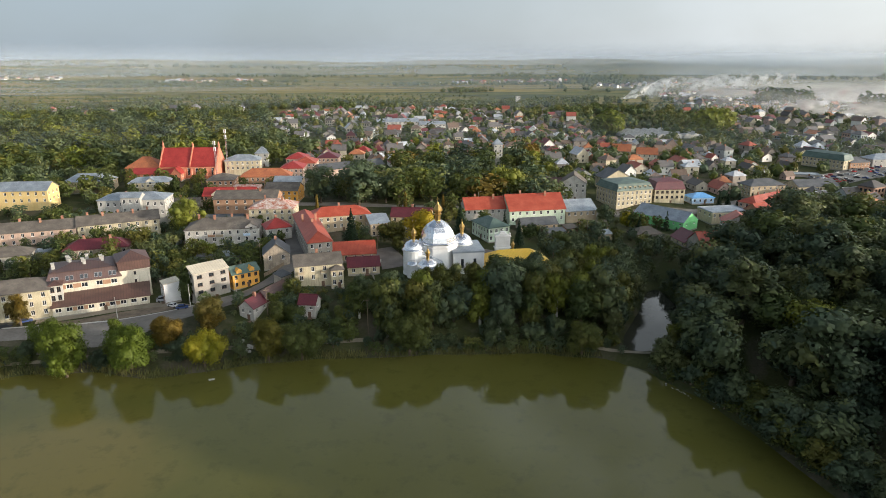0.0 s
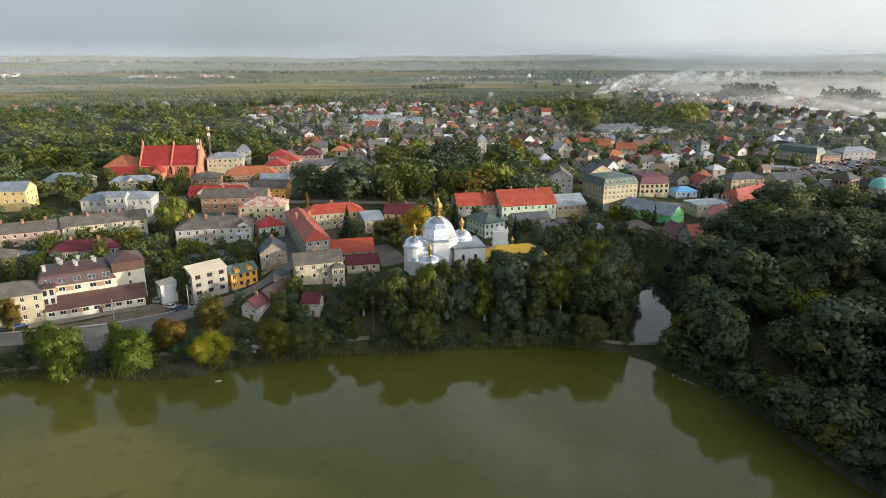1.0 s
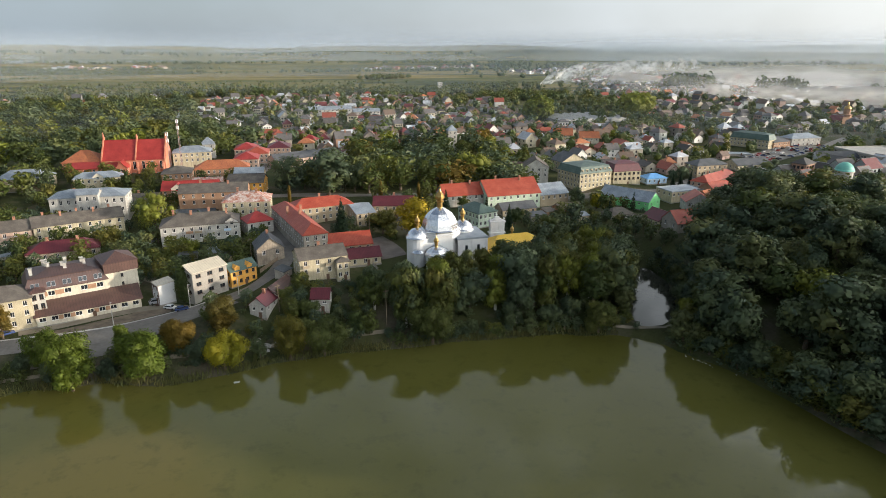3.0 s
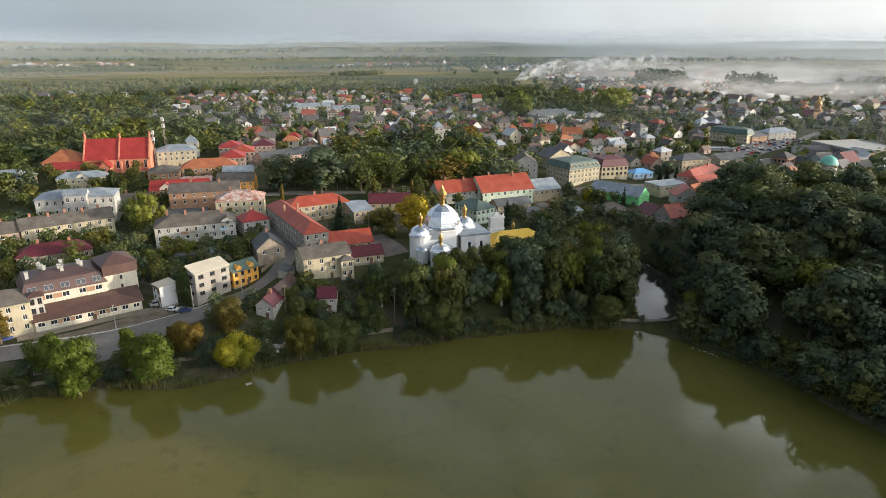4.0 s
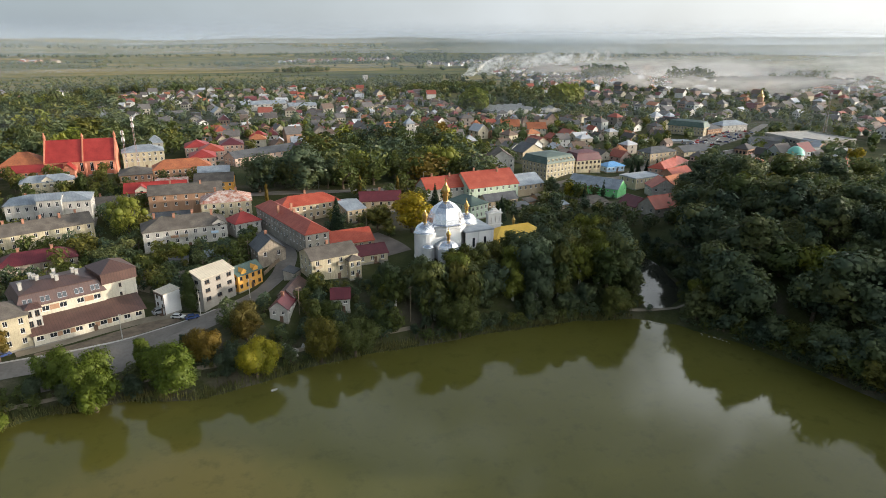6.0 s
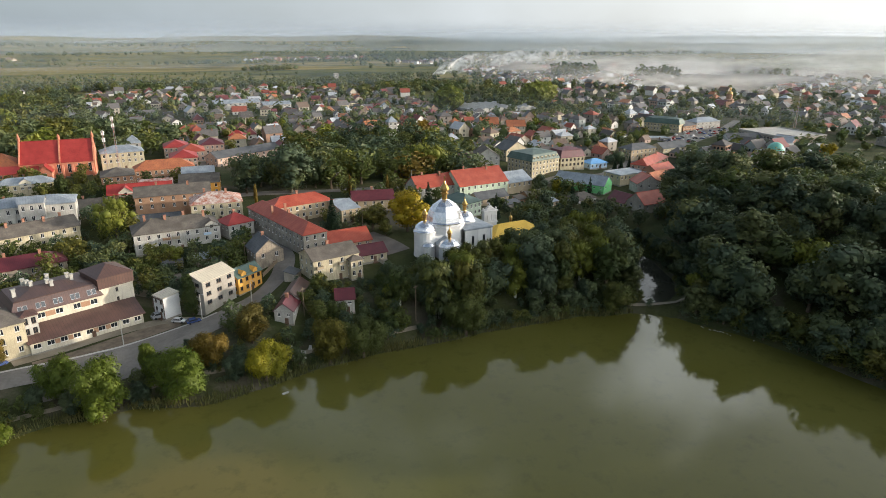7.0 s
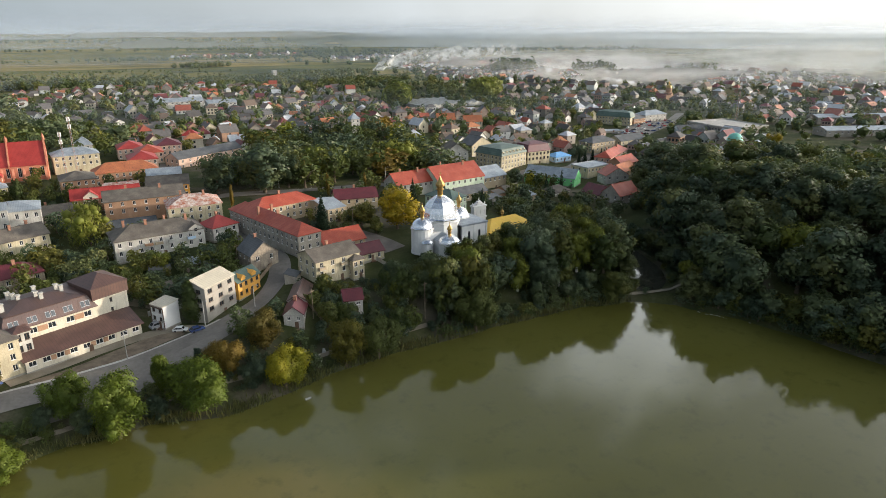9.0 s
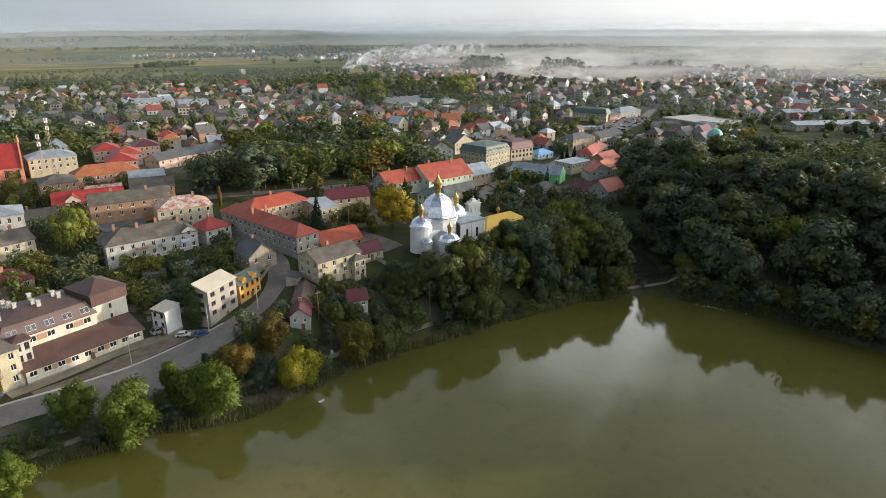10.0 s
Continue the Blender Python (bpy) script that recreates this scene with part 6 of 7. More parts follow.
for (x0, y0), (x1, y1) in list(zip(RIM, RIM[1:])) + list(zip(RIM2, RIM2[1:])):
    n = max(1, int(math.hypot(x1 - x0, y1 - y0) / 5.0))
    for i in range(n):
        t = (i + fringe.uniform(0.1, 0.9)) / n
        tree(x0 + (x1 - x0) * t, y0 + (y1 - y0) * t, fringe.uniform(8, 13), fringe.choice(("bush", "broad", "tall")), "leaf_dark", 4, fringe.uniform(0.9, 1.25), "trees round the pond")
# gardens on the slope, shrub by shrub too many to count
SHRUBS = [("bush", "leaf_dark", 4), ("broad", "leaf_dark", 2), ("broad", "leaf", 2), ("bush", "leaf", 2), ("tall", "leaf_dark", 1)]
for k, (outline, spacing, heights) in enumerate((([(-62, 193), (-30, 193), (-27, 214), (-36, 222), (-56, 219), (-61, 206)], 4.6, (4, 8)), ([(-94, 228), (-76, 240), (-66, 246), (-74, 264), (-86, 270), (-118, 264), (-124, 240), (-108, 236)], 4.6, (4, 9)),
                                             ([(-166, 238), (-128, 246), (-116, 268), (-136, 290), (-168, 280), (-205, 262)], 5.6, (5, 10)), ([(-82, 194), (-70, 199), (-70, 214), (-86, 206)], 4.6, (4, 8)), ([(-62, 198), (-56, 198), (-56, 224), (-62, 226)], 4.4, (4, 7)), ([(-128, 240), (-100, 236), (-100, 262), (-122, 268)], 5.0, (4, 9)), ([(-90, 284), (-66, 288), (-70, 302), (-92, 300)], 6.5, (4, 8)), ([(-200, 300), (-136, 302), (-136, 312), (-204, 328)], 6.0, (5, 10)), ([(-206, 340), (-120, 330), (-112, 342), (-150, 360), (-206, 370)], 8.0, (5, 11)), ([(-62, 204), (-57, 214), (-55, 222), (-62, 222)], 5.0, (3, 6)),
                                             ([(-43, 254), (-26, 260), (-26, 284), (-42, 288)], 5.4, (6, 11)), ([(-100, 262), (-70, 268), (-68, 282), (-98, 276)], 6.5, (3, 7)), ([(-140, 174), (-100, 180), (-72, 183), (-60, 188), (-62, 197), (-84, 194), (-104, 191), (-142, 184)], 3.0, (3, 6)))):
    scatter(outline, spacing, heights, SHRUBS, 5, "garden shrubs and trees", 40 + k, [(ROAD, 4.5)], 1.2, 1.5, mass=True)

# low scrub hanging over the waterline
scrub = random.Random(21)
for line, high in ((EDGE, (3.5, 6.5)), ([(-24, 191), (-13, 192), (-4, 193.5), (10, 193.5), (34, 194.5), (44, 192), (50, 191.5)], (3.0, 6.0)), ([(58, 189), (57, 196), (61, 206), (73, 229), (81, 249)], (3, 5)), ([(91.5, 252), (92.5, 232), (85.5, 207), (77.5, 195), (72, 190)], (3, 5.5))):
    for (x0, y0), (x1, y1) in zip(line, line[1:]):
        n = max(1, int(math.hypot(x1 - x0, y1 - y0) / 3.0))
        for i in range(n):
            t = (i + scrub.random()) / n
            mass_tree(x0 + (x1 - x0) * t + scrub.uniform(-1.6, 0.2) * (1 if x0 > 60 else 0.2), y0 + (y1 - y0) * t, scrub.uniform(*high), "bush", scrub.choice(("leaf_dark", "leaf_dark", "leaf")), 5, scrub.uniform(1.0, 1.4), "scrub along the water")
for x, y, h, kind, leaf, w in ((49.5, 193, 6.5, "bush", "leaf_dark", 1.0), (55.5, 193.5, 5.0, "bush", "leaf", 1.0), (46, 192.5, 8.0, "broad", "leaf_bright", 0.8), (71.5, 180, 7.5, "bush", "leaf", 1.1), (75, 175, 9.5, "bush", "leaf_dark", 1.1), (73, 185.5, 8.0, "broad", "leaf_willow", 0.8), (78, 190, 10, "broad", "leaf_dark", 1.0), (80, 170, 10, "bush", "leaf_dark", 1.1)):
    tree(x, y, h, kind, leaf, 0, w, "bushes beside the dam")


# park and gardens in town
PARK = [(-66, 356), (-62, 395), (-36, 412), (-30, 500), (60, 500), (95, 420), (92, 398), (68, 380), (70, 356)]
scatter([(-152, 325), (-86, 325), (-84, 380), (-150, 398), (-206, 396)], 8.5, (5, 11), [("broad", "leaf", 3), ("bush", "leaf_dark", 2), ("tall", "leaf", 1)], 5, "courtyard trees", 20, [(ROAD, 5)], 1.5, mass=True)
scatter(PARK, 12.5, (11, 20), MIX + [("broad", "leaf", 3), ("broad", "leaf_brown", 0.6), ("tall", "leaf_willow", 0.6)], 5, "town park", 21, margin=1.5, mass=True, width=(1.0, 1.5))
scatter([(-230, 230), (-120, 232), (-86, 240), (-66, 262), (-72, 300), (-90, 345), (-205, 330), (-260, 320)], 12, (5, 10), [("broad", "leaf_dark", 3), ("bush", "leaf", 3), ("broad", "leaf", 2)], 1, "garden trees", 22, [(ROAD, 6)], mass=True)
scatter([(-40, 256), (-26, 290), (60, 300), (92, 305), (140, 320), (100, 345), (60, 350), (10, 345), (-20, 340)], 11, (6, 11), [("broad", "leaf", 3), ("bush", "leaf_dark", 2), ("conifer", "needle", 1)], 1, "garden trees", 23, mass=True)
scatter([(-560, 440), (-215, 425), (-130, 440), (-110, 480), (-110, 540), (-190, 700), (-260, 960), (-780, 1010), (-700, 700)], 20, (11, 22), MIX + [("tall", "leaf_willow", 0.8), ("broad", "leaf", 3)], 2, "wood behind the town", 24, mass=True, width=(1.0, 1.4))
scatter([(-300, 300), (-262, 330), (-262, 350), (-205, 352), (-190, 362), (-212, 400), (-215, 425), (-560, 430)], 14, (10, 17), MIX, 2, "wood behind the town", 25, mass=True)


# ---- village houses ----
def village_template(seed):
    rng = random.Random(seed)
    w, d = rng.uniform(8, 13), rng.uniform(7, 10)
    top, rise = rng.choice((3.4, 3.6, 6.2)), rng.uniform(2.6, 4.2)
    ob = thing("village_house", "small village house with a pitched roof", "house", Matrix.Translation((0, 0, -500)), "village houses")
    s, r, c = Shape(), Shape(), Shape()
    wins = []
    hip = seed % 4 == 3
    rows = (0.9,) if top < 5 else (0.9, 3.8)
    for m, length in ((Matrix(), w), (Matrix.Translation((w, 0, 0)) @ Matrix.Rotation(radians(90), 4, "Z"), d), (Matrix.Translation((w, d, 0)) @ Matrix.Rotation(radians(180), 4, "Z"), w), (Matrix.Translation((0, d, 0)) @ Matrix.Rotation(radians(-90), 4, "Z"), d)):
        holes = [(length * q, z, 1.3, 1.5) for z in rows for q in ((0.28, 0.72) if length > 11 and m == Matrix() else (0.5,))]
        wall_side(s, m, length, -1.5, top, holes)
        wins += [m @ Matrix.Translation((x, REVEAL, z)) for x, z, a_, b_ in holes]
    if hip:
        hip_roof(r, w, d, top, rise, 0.5, "hip")
    else:
        gable_roof(r, w, d, top, rise, 0.5, False)
        s.poly((0, 0, top), (0, d / 2, top + rise), (0, d, top))
        s.poly((w, 0, top), (w, d, top), (w, d / 2, top + rise))
    c.box(w * 0.3, w * 0.3 + 0.8, d * 0.55, d * 0.55 + 0.6, top + rise * 0.4, top + rise + 1.0)
    part("wall", s, MAT["house_wall"], ob)
    part("roof", r, MAT["house_roof"], ob)
    part("chimney", c, MAT["chimney"], ob)
    for m in wins:
        part("window", window_mesh(1.3, 1.5, False)[1], None, ob, at=m)
    return ob, w, d


def far_template(seed):
    """The same house without openings, for the joined distance."""
    rng = random.Random(seed)
    w, d = rng.uniform(8, 13), rng.uniform(7, 10)
    top, rise = rng.choice((3.4, 3.6, 6.2)), rng.uniform(2.6, 4.2)
    s, r = Shape(), Shape()
    s.box(0, w, 0, d, -1.5, top)
    if seed % 4 == 3:
        hip_roof(r, w, d, top, rise, 0.5, "hip")
    else:
        s.add([(0, 0, top), (0, d / 2, top + rise), (0, d, top), (w, 0, top), (w, d / 2, top + rise), (w, d, top)], [(0, 1, 2), (5, 4, 3)])
        gable_roof(r, w, d, top, rise, 0.5, False)
    q = Shape()
    for k in (0.22, 0.5, 0.78):
        for z in (0.9, 3.7) if top > 5 else (0.9,):
            q.box(w * k - 0.65, w * k + 0.65, -0.05, 0.02, z, z + 1.5)
            q.box(w * k - 0.65, w * k + 0.65, d - 0.02, d + 0.05, z, z + 1.5)
            q.box(w - 0.02, w + 0.05, d * k - 0.6, d * k + 0.6, z, z + 1.5)
            q.box(-0.05, 0.02, d * k - 0.6, d * k + 0.6, z, z + 1.5)
    return s.mesh("far_wall", MAT["far_wall"]), r.mesh("far_roof", MAT["far_roof"]), q.mesh("far_window", MAT["glass"])


FAR_HOUSE = [far_template(i) for i in range(8)]
VILLAGE = [village_template(i) for i in range(8)]
used = [False] * len(VILLAGE)
house_spots = []
far_pieces = []


def settle(poly, spacing, seed, turn0=0.0, trees=0.6, detail=2, chance=0.85, size=1.0, tree_h=(5, 10)):
    """Houses on a shaken grid inside an outline, each with garden trees beside it."""
    rng = random.Random(seed)
    xs, ys = [p[0] for p in poly], [p[1] for p in poly]
    y = min(ys)
    while y < max(ys):
        x = min(xs)
        while x < max(xs):
            px, py = x + rng.uniform(-0.35, 0.35) * spacing, y + rng.uniform(-0.35, 0.35) * spacing
            turn = radians(turn0 + rng.choice((0, 90, 180, 270)) + rng.uniform(-14, 14))
            k, c, sc = rng.randrange(8), rng.random(), size * rng.uniform(0.85, 1.25)
            tx, ty, th, tw = px + rng.uniform(-0.5, 0.5) * spacing, py + rng.uniform(-0.55, -0.3) * spacing, rng.uniform(*tree_h), rng.random()
            x += spacing
            if float(edge_distance(np.array([px]), np.array([py]), poly)[0]) > 0 or blocked(px, py, 9):
                continue
            if c < chance:
                ob, w, d = VILLAGE[k]
                m = Matrix.Translation((px, py, ground(px, py))) @ Matrix.Rotation(turn, 4, "Z") @ Matrix.Diagonal((sc, sc, sc, 1)) @ Matrix.Translation((-w / 2, -d / 2, 0))
                if math.hypot(px, py) > 900 or len(house_spots) > 140:
                    far_pieces.append((FAR_HOUSE[k][0], m))
                    far_pieces.append((FAR_HOUSE[k][1], m))
                    if math.hypot(px, py) < 850:
                        far_pieces.append((FAR_HOUSE[k][2], m))
                else:
                    if used[k]:
                        copy_thing(ob, m)
                    else:
                        ob.matrix_basis, used[k] = m, True
                    house_spots.append((px, py))
            if rng.random() < trees * 0.1:
                mass_tree(tx + 9, ty + 4, th * 0.8, "broad", rng.choice(("leaf", "leaf_dark")), detail, 1.1, "village trees")
            if tw < trees * 0.3 and not blocked(tx, ty, 3):
                mass_tree(tx, ty, th, rng.choice(("broad", "tall", "broad", "bush")), rng.choice(("leaf", "leaf_dark", "leaf", "leaf_willow")), detail, 1.1, "village trees")
        y += spacing


settle([(-105, 480), (-36, 440), (-34, 505), (60, 505), (110, 420), (160, 400), (250, 440), (300, 540), (240, 640), (60, 640), (-110, 640)], 18.5, 31, 10, 0.95, size=0.95)
settle([(165, 300), (230, 300), (300, 330), (330, 400), (280, 400), (205, 392), (165, 370)], 15.5, 32, 20, 0.45, size=1.0)
settle([(-260, 700), (-110, 645), (240, 645), (170, 760), (200, 1000), (60, 1150), (-240, 1100)], 23, 33, 5, 1.0, chance=0.8, size=0.95)
settle([(310, 540), (420, 560), (700, 560), (1050, 760), (1250, 1300), (1250, 1750), (560, 1750), (420, 1200), (330, 800)], 31, 34, 15, 1.0, chance=0.88, size=1.05)
settle([(430, 300), (560, 300), (950, 500), (1050, 760), (700, 560), (500, 560), (440, 480)], 24, 35, 15, 0.9)
settle([(-640, 1010), (-330, 1040), (-330, 1120), (-700, 1120)], 40, 36, 0, 0.5)

joined("village_houses", "distant village houses with pitched roofs", far_pieces, "houses")
plant_masses()


# ---- distant woods, hedges and bushes, in single masses ----
def far_trees(name, label, spots, seed, leaf="leaf", per=46):
    rng = np.random.default_rng(seed)
    pos, nor, core = [], [], []
    z = land([q[0] for q in spots], [q[1] for q in spots])
    for (x, y, h), z0 in zip(spots, z):
        r = h * 0.5
        d = rng.normal(size=(per, 3))
        d /= np.linalg.norm(d, axis=1)[:, None]
        wob = rng.uniform(0.75, 1.12, (per, 1))
        pos.append(np.array([x, y, z0 + h * 0.52]) + d * np.array([r * 0.95, r * 0.95, h * 0.47]) * wob)
        nor.append(d + rng.normal(size=d.shape) * 0.4 + np.array([0, 0, 0.3]))
        core.append((np.array([x, y, z0 + h * 0.42]), r * 0.8))
    pos, nor = np.concatenate(pos), np.concatenate(nor)
    nor /= np.linalg.norm(nor, axis=1)[:, None]
    size = np.repeat(np.array([q[2] for q in spots]) * 0.2, per)
    ob = new(name, quads_mesh(name, pos, nor, size, rng, MAT[leaf], core))
    return tagged(ob, label, "trees", kind="stuff")


def belt(rng, x0, y0, x1, y1, n, deep, h):
    return [(x0 + (x1 - x0) * t + rng.gauss(0, deep), y0 + (y1 - y0) * t + rng.gauss(0, deep), rng.uniform(*h)) for t in (rng.random() for _ in range(n))]


fr = random.Random(77)
spots = belt(fr, -360, 1130, 60, 1215, 230, 26, (9, 16)) + belt(fr, 40, 1190, 320, 1320, 200, 45, (9, 16)) + belt(fr, 150, 1000, 330, 1140, 130, 32, (9, 15)) + belt(fr, -900, 1120, -340, 1140, 180, 30, (8, 15))
spots += belt(fr, 300, 760, 340, 1000, 60, 18, (8, 15)) + belt(fr, 250, 640, 330, 700, 26, 10, (7, 13))
far_trees("tree_belt", "belt of trees along the edge of town", spots, 1)
far_trees("poplar_clump", "tall yellow-green poplars above the gardens", belt(fr, 197, 803, 213, 815, 12, 5, (20, 29)), 8, "leaf_willow", 160)
far_trees("poplar_clump", "tall yellow-green poplars above the gardens", belt(fr, 328, 818, 350, 835, 14, 6, (20, 30)), 9, "leaf_willow", 160)
VILLAGE_LAND = [(-105, 500), (-30, 505), (60, 505), (110, 420), (165, 395), (205, 300), (300, 300), (430, 300), (600, 310), (950, 500), (1250, 1000), (1300, 1750), (560, 1800), (420, 1250), (200, 1050), (60, 1150), (-240, 1100), (-260, 700), (-110, 645)]
cloud_pts = [(fr.uniform(-260, 1300), fr.uniform(300, 1800)) for _ in range(8000)]
inside = edge_distance(np.array([p[0] for p in cloud_pts]), np.array([p[1] for p in cloud_pts]), VILLAGE_LAND) < 0
spots = []
for (x, y), k in zip(cloud_pts, inside):
    if k and fr.random() < min(1.0, 700 / math.hypot(x, y)) and not blocked(x, y, 2) and not near_line(x, y, [(200, 400), (260, 430), (330, 470), (420, 540)], 12) and not near_line(x, y, [(265, 440), (360, 502)], 20) and not (205 < x < 320 and 735 < y < 835):
        spots.append((x, y, fr.choice((fr.uniform(4, 7), fr.uniform(5, 9), fr.uniform(8, 13)))))
half = len(spots) // 2
far_trees("garden_trees", "garden trees crowded between the houses", spots[:half], 2, "leaf", 18)
far_trees("garden_trees", "dark garden trees crowded between the houses", spots[half:], 6, "leaf_dark", 20)
spots = [(fr.uniform(300, 900), fr.uniform(1700, 3000), fr.uniform(8, 15)) for _ in range(260)] + belt(fr, 604, 1262, 684, 1244, 17, 10, (22, 32)) + belt(fr, 724, 1136, 800, 1128, 13, 10, (19, 29)) + belt(fr, 862, 1106, 1018, 1045, 16, 14, (14, 23))
far_trees("distant_wood", "distant wooded hamlets in haze", spots, 3, "leaf_dark", 30)
spots = [(fr.gauss(-700, 700), fr.uniform(1250, 1500), fr.uniform(2.0, 6.5)) for _ in range(420)] + belt(fr, -800, 1420, 100, 1500, 150, 50, (3, 9)) + belt(fr, -1600, 2050, -300, 2120, 160, 40, (5, 11)) + belt(fr, -700, 1330, 60, 1380, 120, 24, (5, 11)) + belt(fr, -500, 1560, 0, 1600, 60, 12, (3, 6)) + belt(fr, -1300, 1800, -700, 1830, 80, 14, (4, 8)) + belt(fr, 10, 1700, 120, 1760, 60, 22, (8, 14))
far_trees("meadow_bushes", "scattered bushes on the meadow", spots, 4, "leaf", 20)
spots = belt(fr, -200, 2150, 700, 2300, 260, 60, (7, 13)) + belt(fr, -2600, 2900, 400, 3000, 330, 40, (9, 16)) + belt(fr, -1500, 2350, -500, 2450, 160, 25, (7, 12)) + belt(fr, 400, 2700, 3200, 2300, 330, 60, (10, 18)) + belt(fr, -3000, 3800, 3000, 3900, 420, 70, (12, 22))
far_trees("distant_wood", "dark woods and hedges on the far plain", spots, 5, "leaf_dark", 16)
far_pieces = []
for x0, y0, x1, y1, n in ((0, 2300, 500, 2450, 60), (-1100, 2500, -700, 2550, 26), (-1700, 2600, -1500, 2620, 14), (500, 2000, 900, 2200, 50)):
    for i in range(n):
        t, k = fr.random(), fr.randrange(8)
        x, y = x0 + (x1 - x0) * t + fr.gauss(0, 30), y0 + (y1 - y0) * t + fr.gauss(0, 40)
        m = Matrix.Translation((x, y, ground(x, y))) @ Matrix.Rotation(fr.uniform(0, 6.28), 4, "Z") @ Matrix.Scale(fr.uniform(1.0, 1.6), 4)
        far_pieces += [(FAR_HOUSE[k][0], m), (FAR_HOUSE[k][1], m)]
joined("village_houses", "tiny houses of a far village", far_pieces, "houses")


# glasshouses beyond the town
for i in range(3):
    gh = thing("glasshouse", "long white ribbed glasshouse", "greenhouse", Matrix.Translation((219 + i * 32, 752 + i * 5, ground(230, 760))) @ Matrix.Rotation(radians(9), 4, "Z"), "glasshouses")
    s = Shape()
    for j in range(3):
        x = j * 10
        s.add([(x, 0, 0), (x + 10, 0, 0), (x + 10, 0, 3.6), (x + 5, 0, 6), (x, 0, 3.6), (x, 70, 0), (x + 10, 70, 0), (x + 10, 70, 3.6), (x + 5, 70, 6), (x, 70, 3.6)], [(0, 1, 2, 3, 4), (9, 8, 7, 6, 5), (2, 7, 8, 3), (3, 8, 9, 4), (0, 4, 9, 5), (1, 6, 7, 2)])
    part("cover", s, MAT["white"], gh)
    rib = Shape()
    for j in range(4):
        rib.box(j * 10 - 0.2, j * 10 + 0.2, -0.1, 70, 3.5, 3.9)
    part("gutter", rib, MAT["frame"], gh)


# ---- sheets painted as evening haze over the plain, and smoke from a field fire ----
def veil_material(name, colour, density, top, scale, contrast, fade=None, side=False):
    """See-through sheet for painted haze or smoke: lets most light through, thinner towards its upper edge."""
    m = bpy.data.materials.new(name)
    m.use_nodes = True
    n, l = m.node_tree.nodes, m.node_tree.links
    n.remove(n["Principled BSDF"])
    geo = n.new("ShaderNodeNewGeometry").outputs["Position"]
    mp = n.new("ShaderNodeMapping")
    mp.inputs["Scale"].default_value = scale
    l.new(geo, mp.inputs[0])
    den = ramp(n, l, noise_at(n, l, mp.outputs[0], 1.0, 6.0, 0.6), ((contrast[0], (0, 0, 0)), (contrast[1], (1, 1, 1))))
    sep = n.new("ShaderNodeSeparateXYZ")
    l.new(geo, sep.inputs[0])
    up = n.new("ShaderNodeMapRange")
    up.interpolation_type = "SMOOTHSTEP"
    up.inputs[1].default_value, up.inputs[2].default_value, up.inputs[3].default_value, up.inputs[4].default_value = top[0], top[1], density, 0.0
    l.new(sep.outputs[2], up.inputs[0])
    mul = n.new("ShaderNodeMath")
    mul.operation = "MULTIPLY"
    l.new(up.outputs[0], mul.inputs[0])
    l.new(den, mul.inputs[1])
    fac = mul.outputs[0]
    if fade:
        uv = n.new("ShaderNodeTexCoord").outputs["UV"]
        su = n.new("ShaderNodeSeparateXYZ")
        l.new(uv, su.inputs[0])
        edge = ramp(n, l, su.outputs[1], ((0.0, (0, 0, 0)), (0.3, (1, 1, 1)), (0.7, (1, 1, 1)), (1.0, (0, 0, 0))))
        ends = ramp(n, l, su.outputs[0], ((0.0, (0.6, 0.6, 0.6)), (0.06, (1, 1, 1)), (0.75, (1, 1, 1)), (1.0, (0, 0, 0))) if fade == "plume" else ((0.0, (0, 0, 0)), (0.25, (1, 1, 1)), (0.85, (1, 1, 1)), (1.0, (0, 0, 0))))
        for more in (edge, ends):
            k = n.new("ShaderNodeMath")
            k.operation = "MULTIPLY"
            l.new(fac, k.inputs[0])
            l.new(more, k.inputs[1])
            fac = k.outputs[0]
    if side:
        # haze sheets are painted denser towards +x
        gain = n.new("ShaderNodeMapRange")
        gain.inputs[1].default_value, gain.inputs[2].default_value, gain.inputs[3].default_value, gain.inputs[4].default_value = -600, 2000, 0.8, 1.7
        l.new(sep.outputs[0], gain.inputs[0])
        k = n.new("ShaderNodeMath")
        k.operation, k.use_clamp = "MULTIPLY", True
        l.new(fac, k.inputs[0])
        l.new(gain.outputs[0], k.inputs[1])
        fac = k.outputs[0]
    # diffuse and translucent colour paints the haze or smoke onto the sheet
    clear, veil_diffuse, thru, dusty, mix = n.new("ShaderNodeBsdfTransparent"), n.new("ShaderNodeBsdfDiffuse"), n.new("ShaderNodeBsdfTranslucent"), n.new("ShaderNodeMixShader"), n.new("ShaderNodeMixShader")
    veil_diffuse.inputs[0].default_value = thru.inputs[0].default_value = (*colour, 1)
    l.new(veil_diffuse.outputs[0], dusty.inputs[1])
    l.new(thru.outputs[0], dusty.inputs[2])
    l.new(fac, mix.inputs[0])
    l.new(clear.outputs[0], mix.inputs[1])
    l.new(dusty.outputs[0], mix.inputs[2])
    l.new(mix.outputs[0], n["Material Output"].inputs[0])
    return m


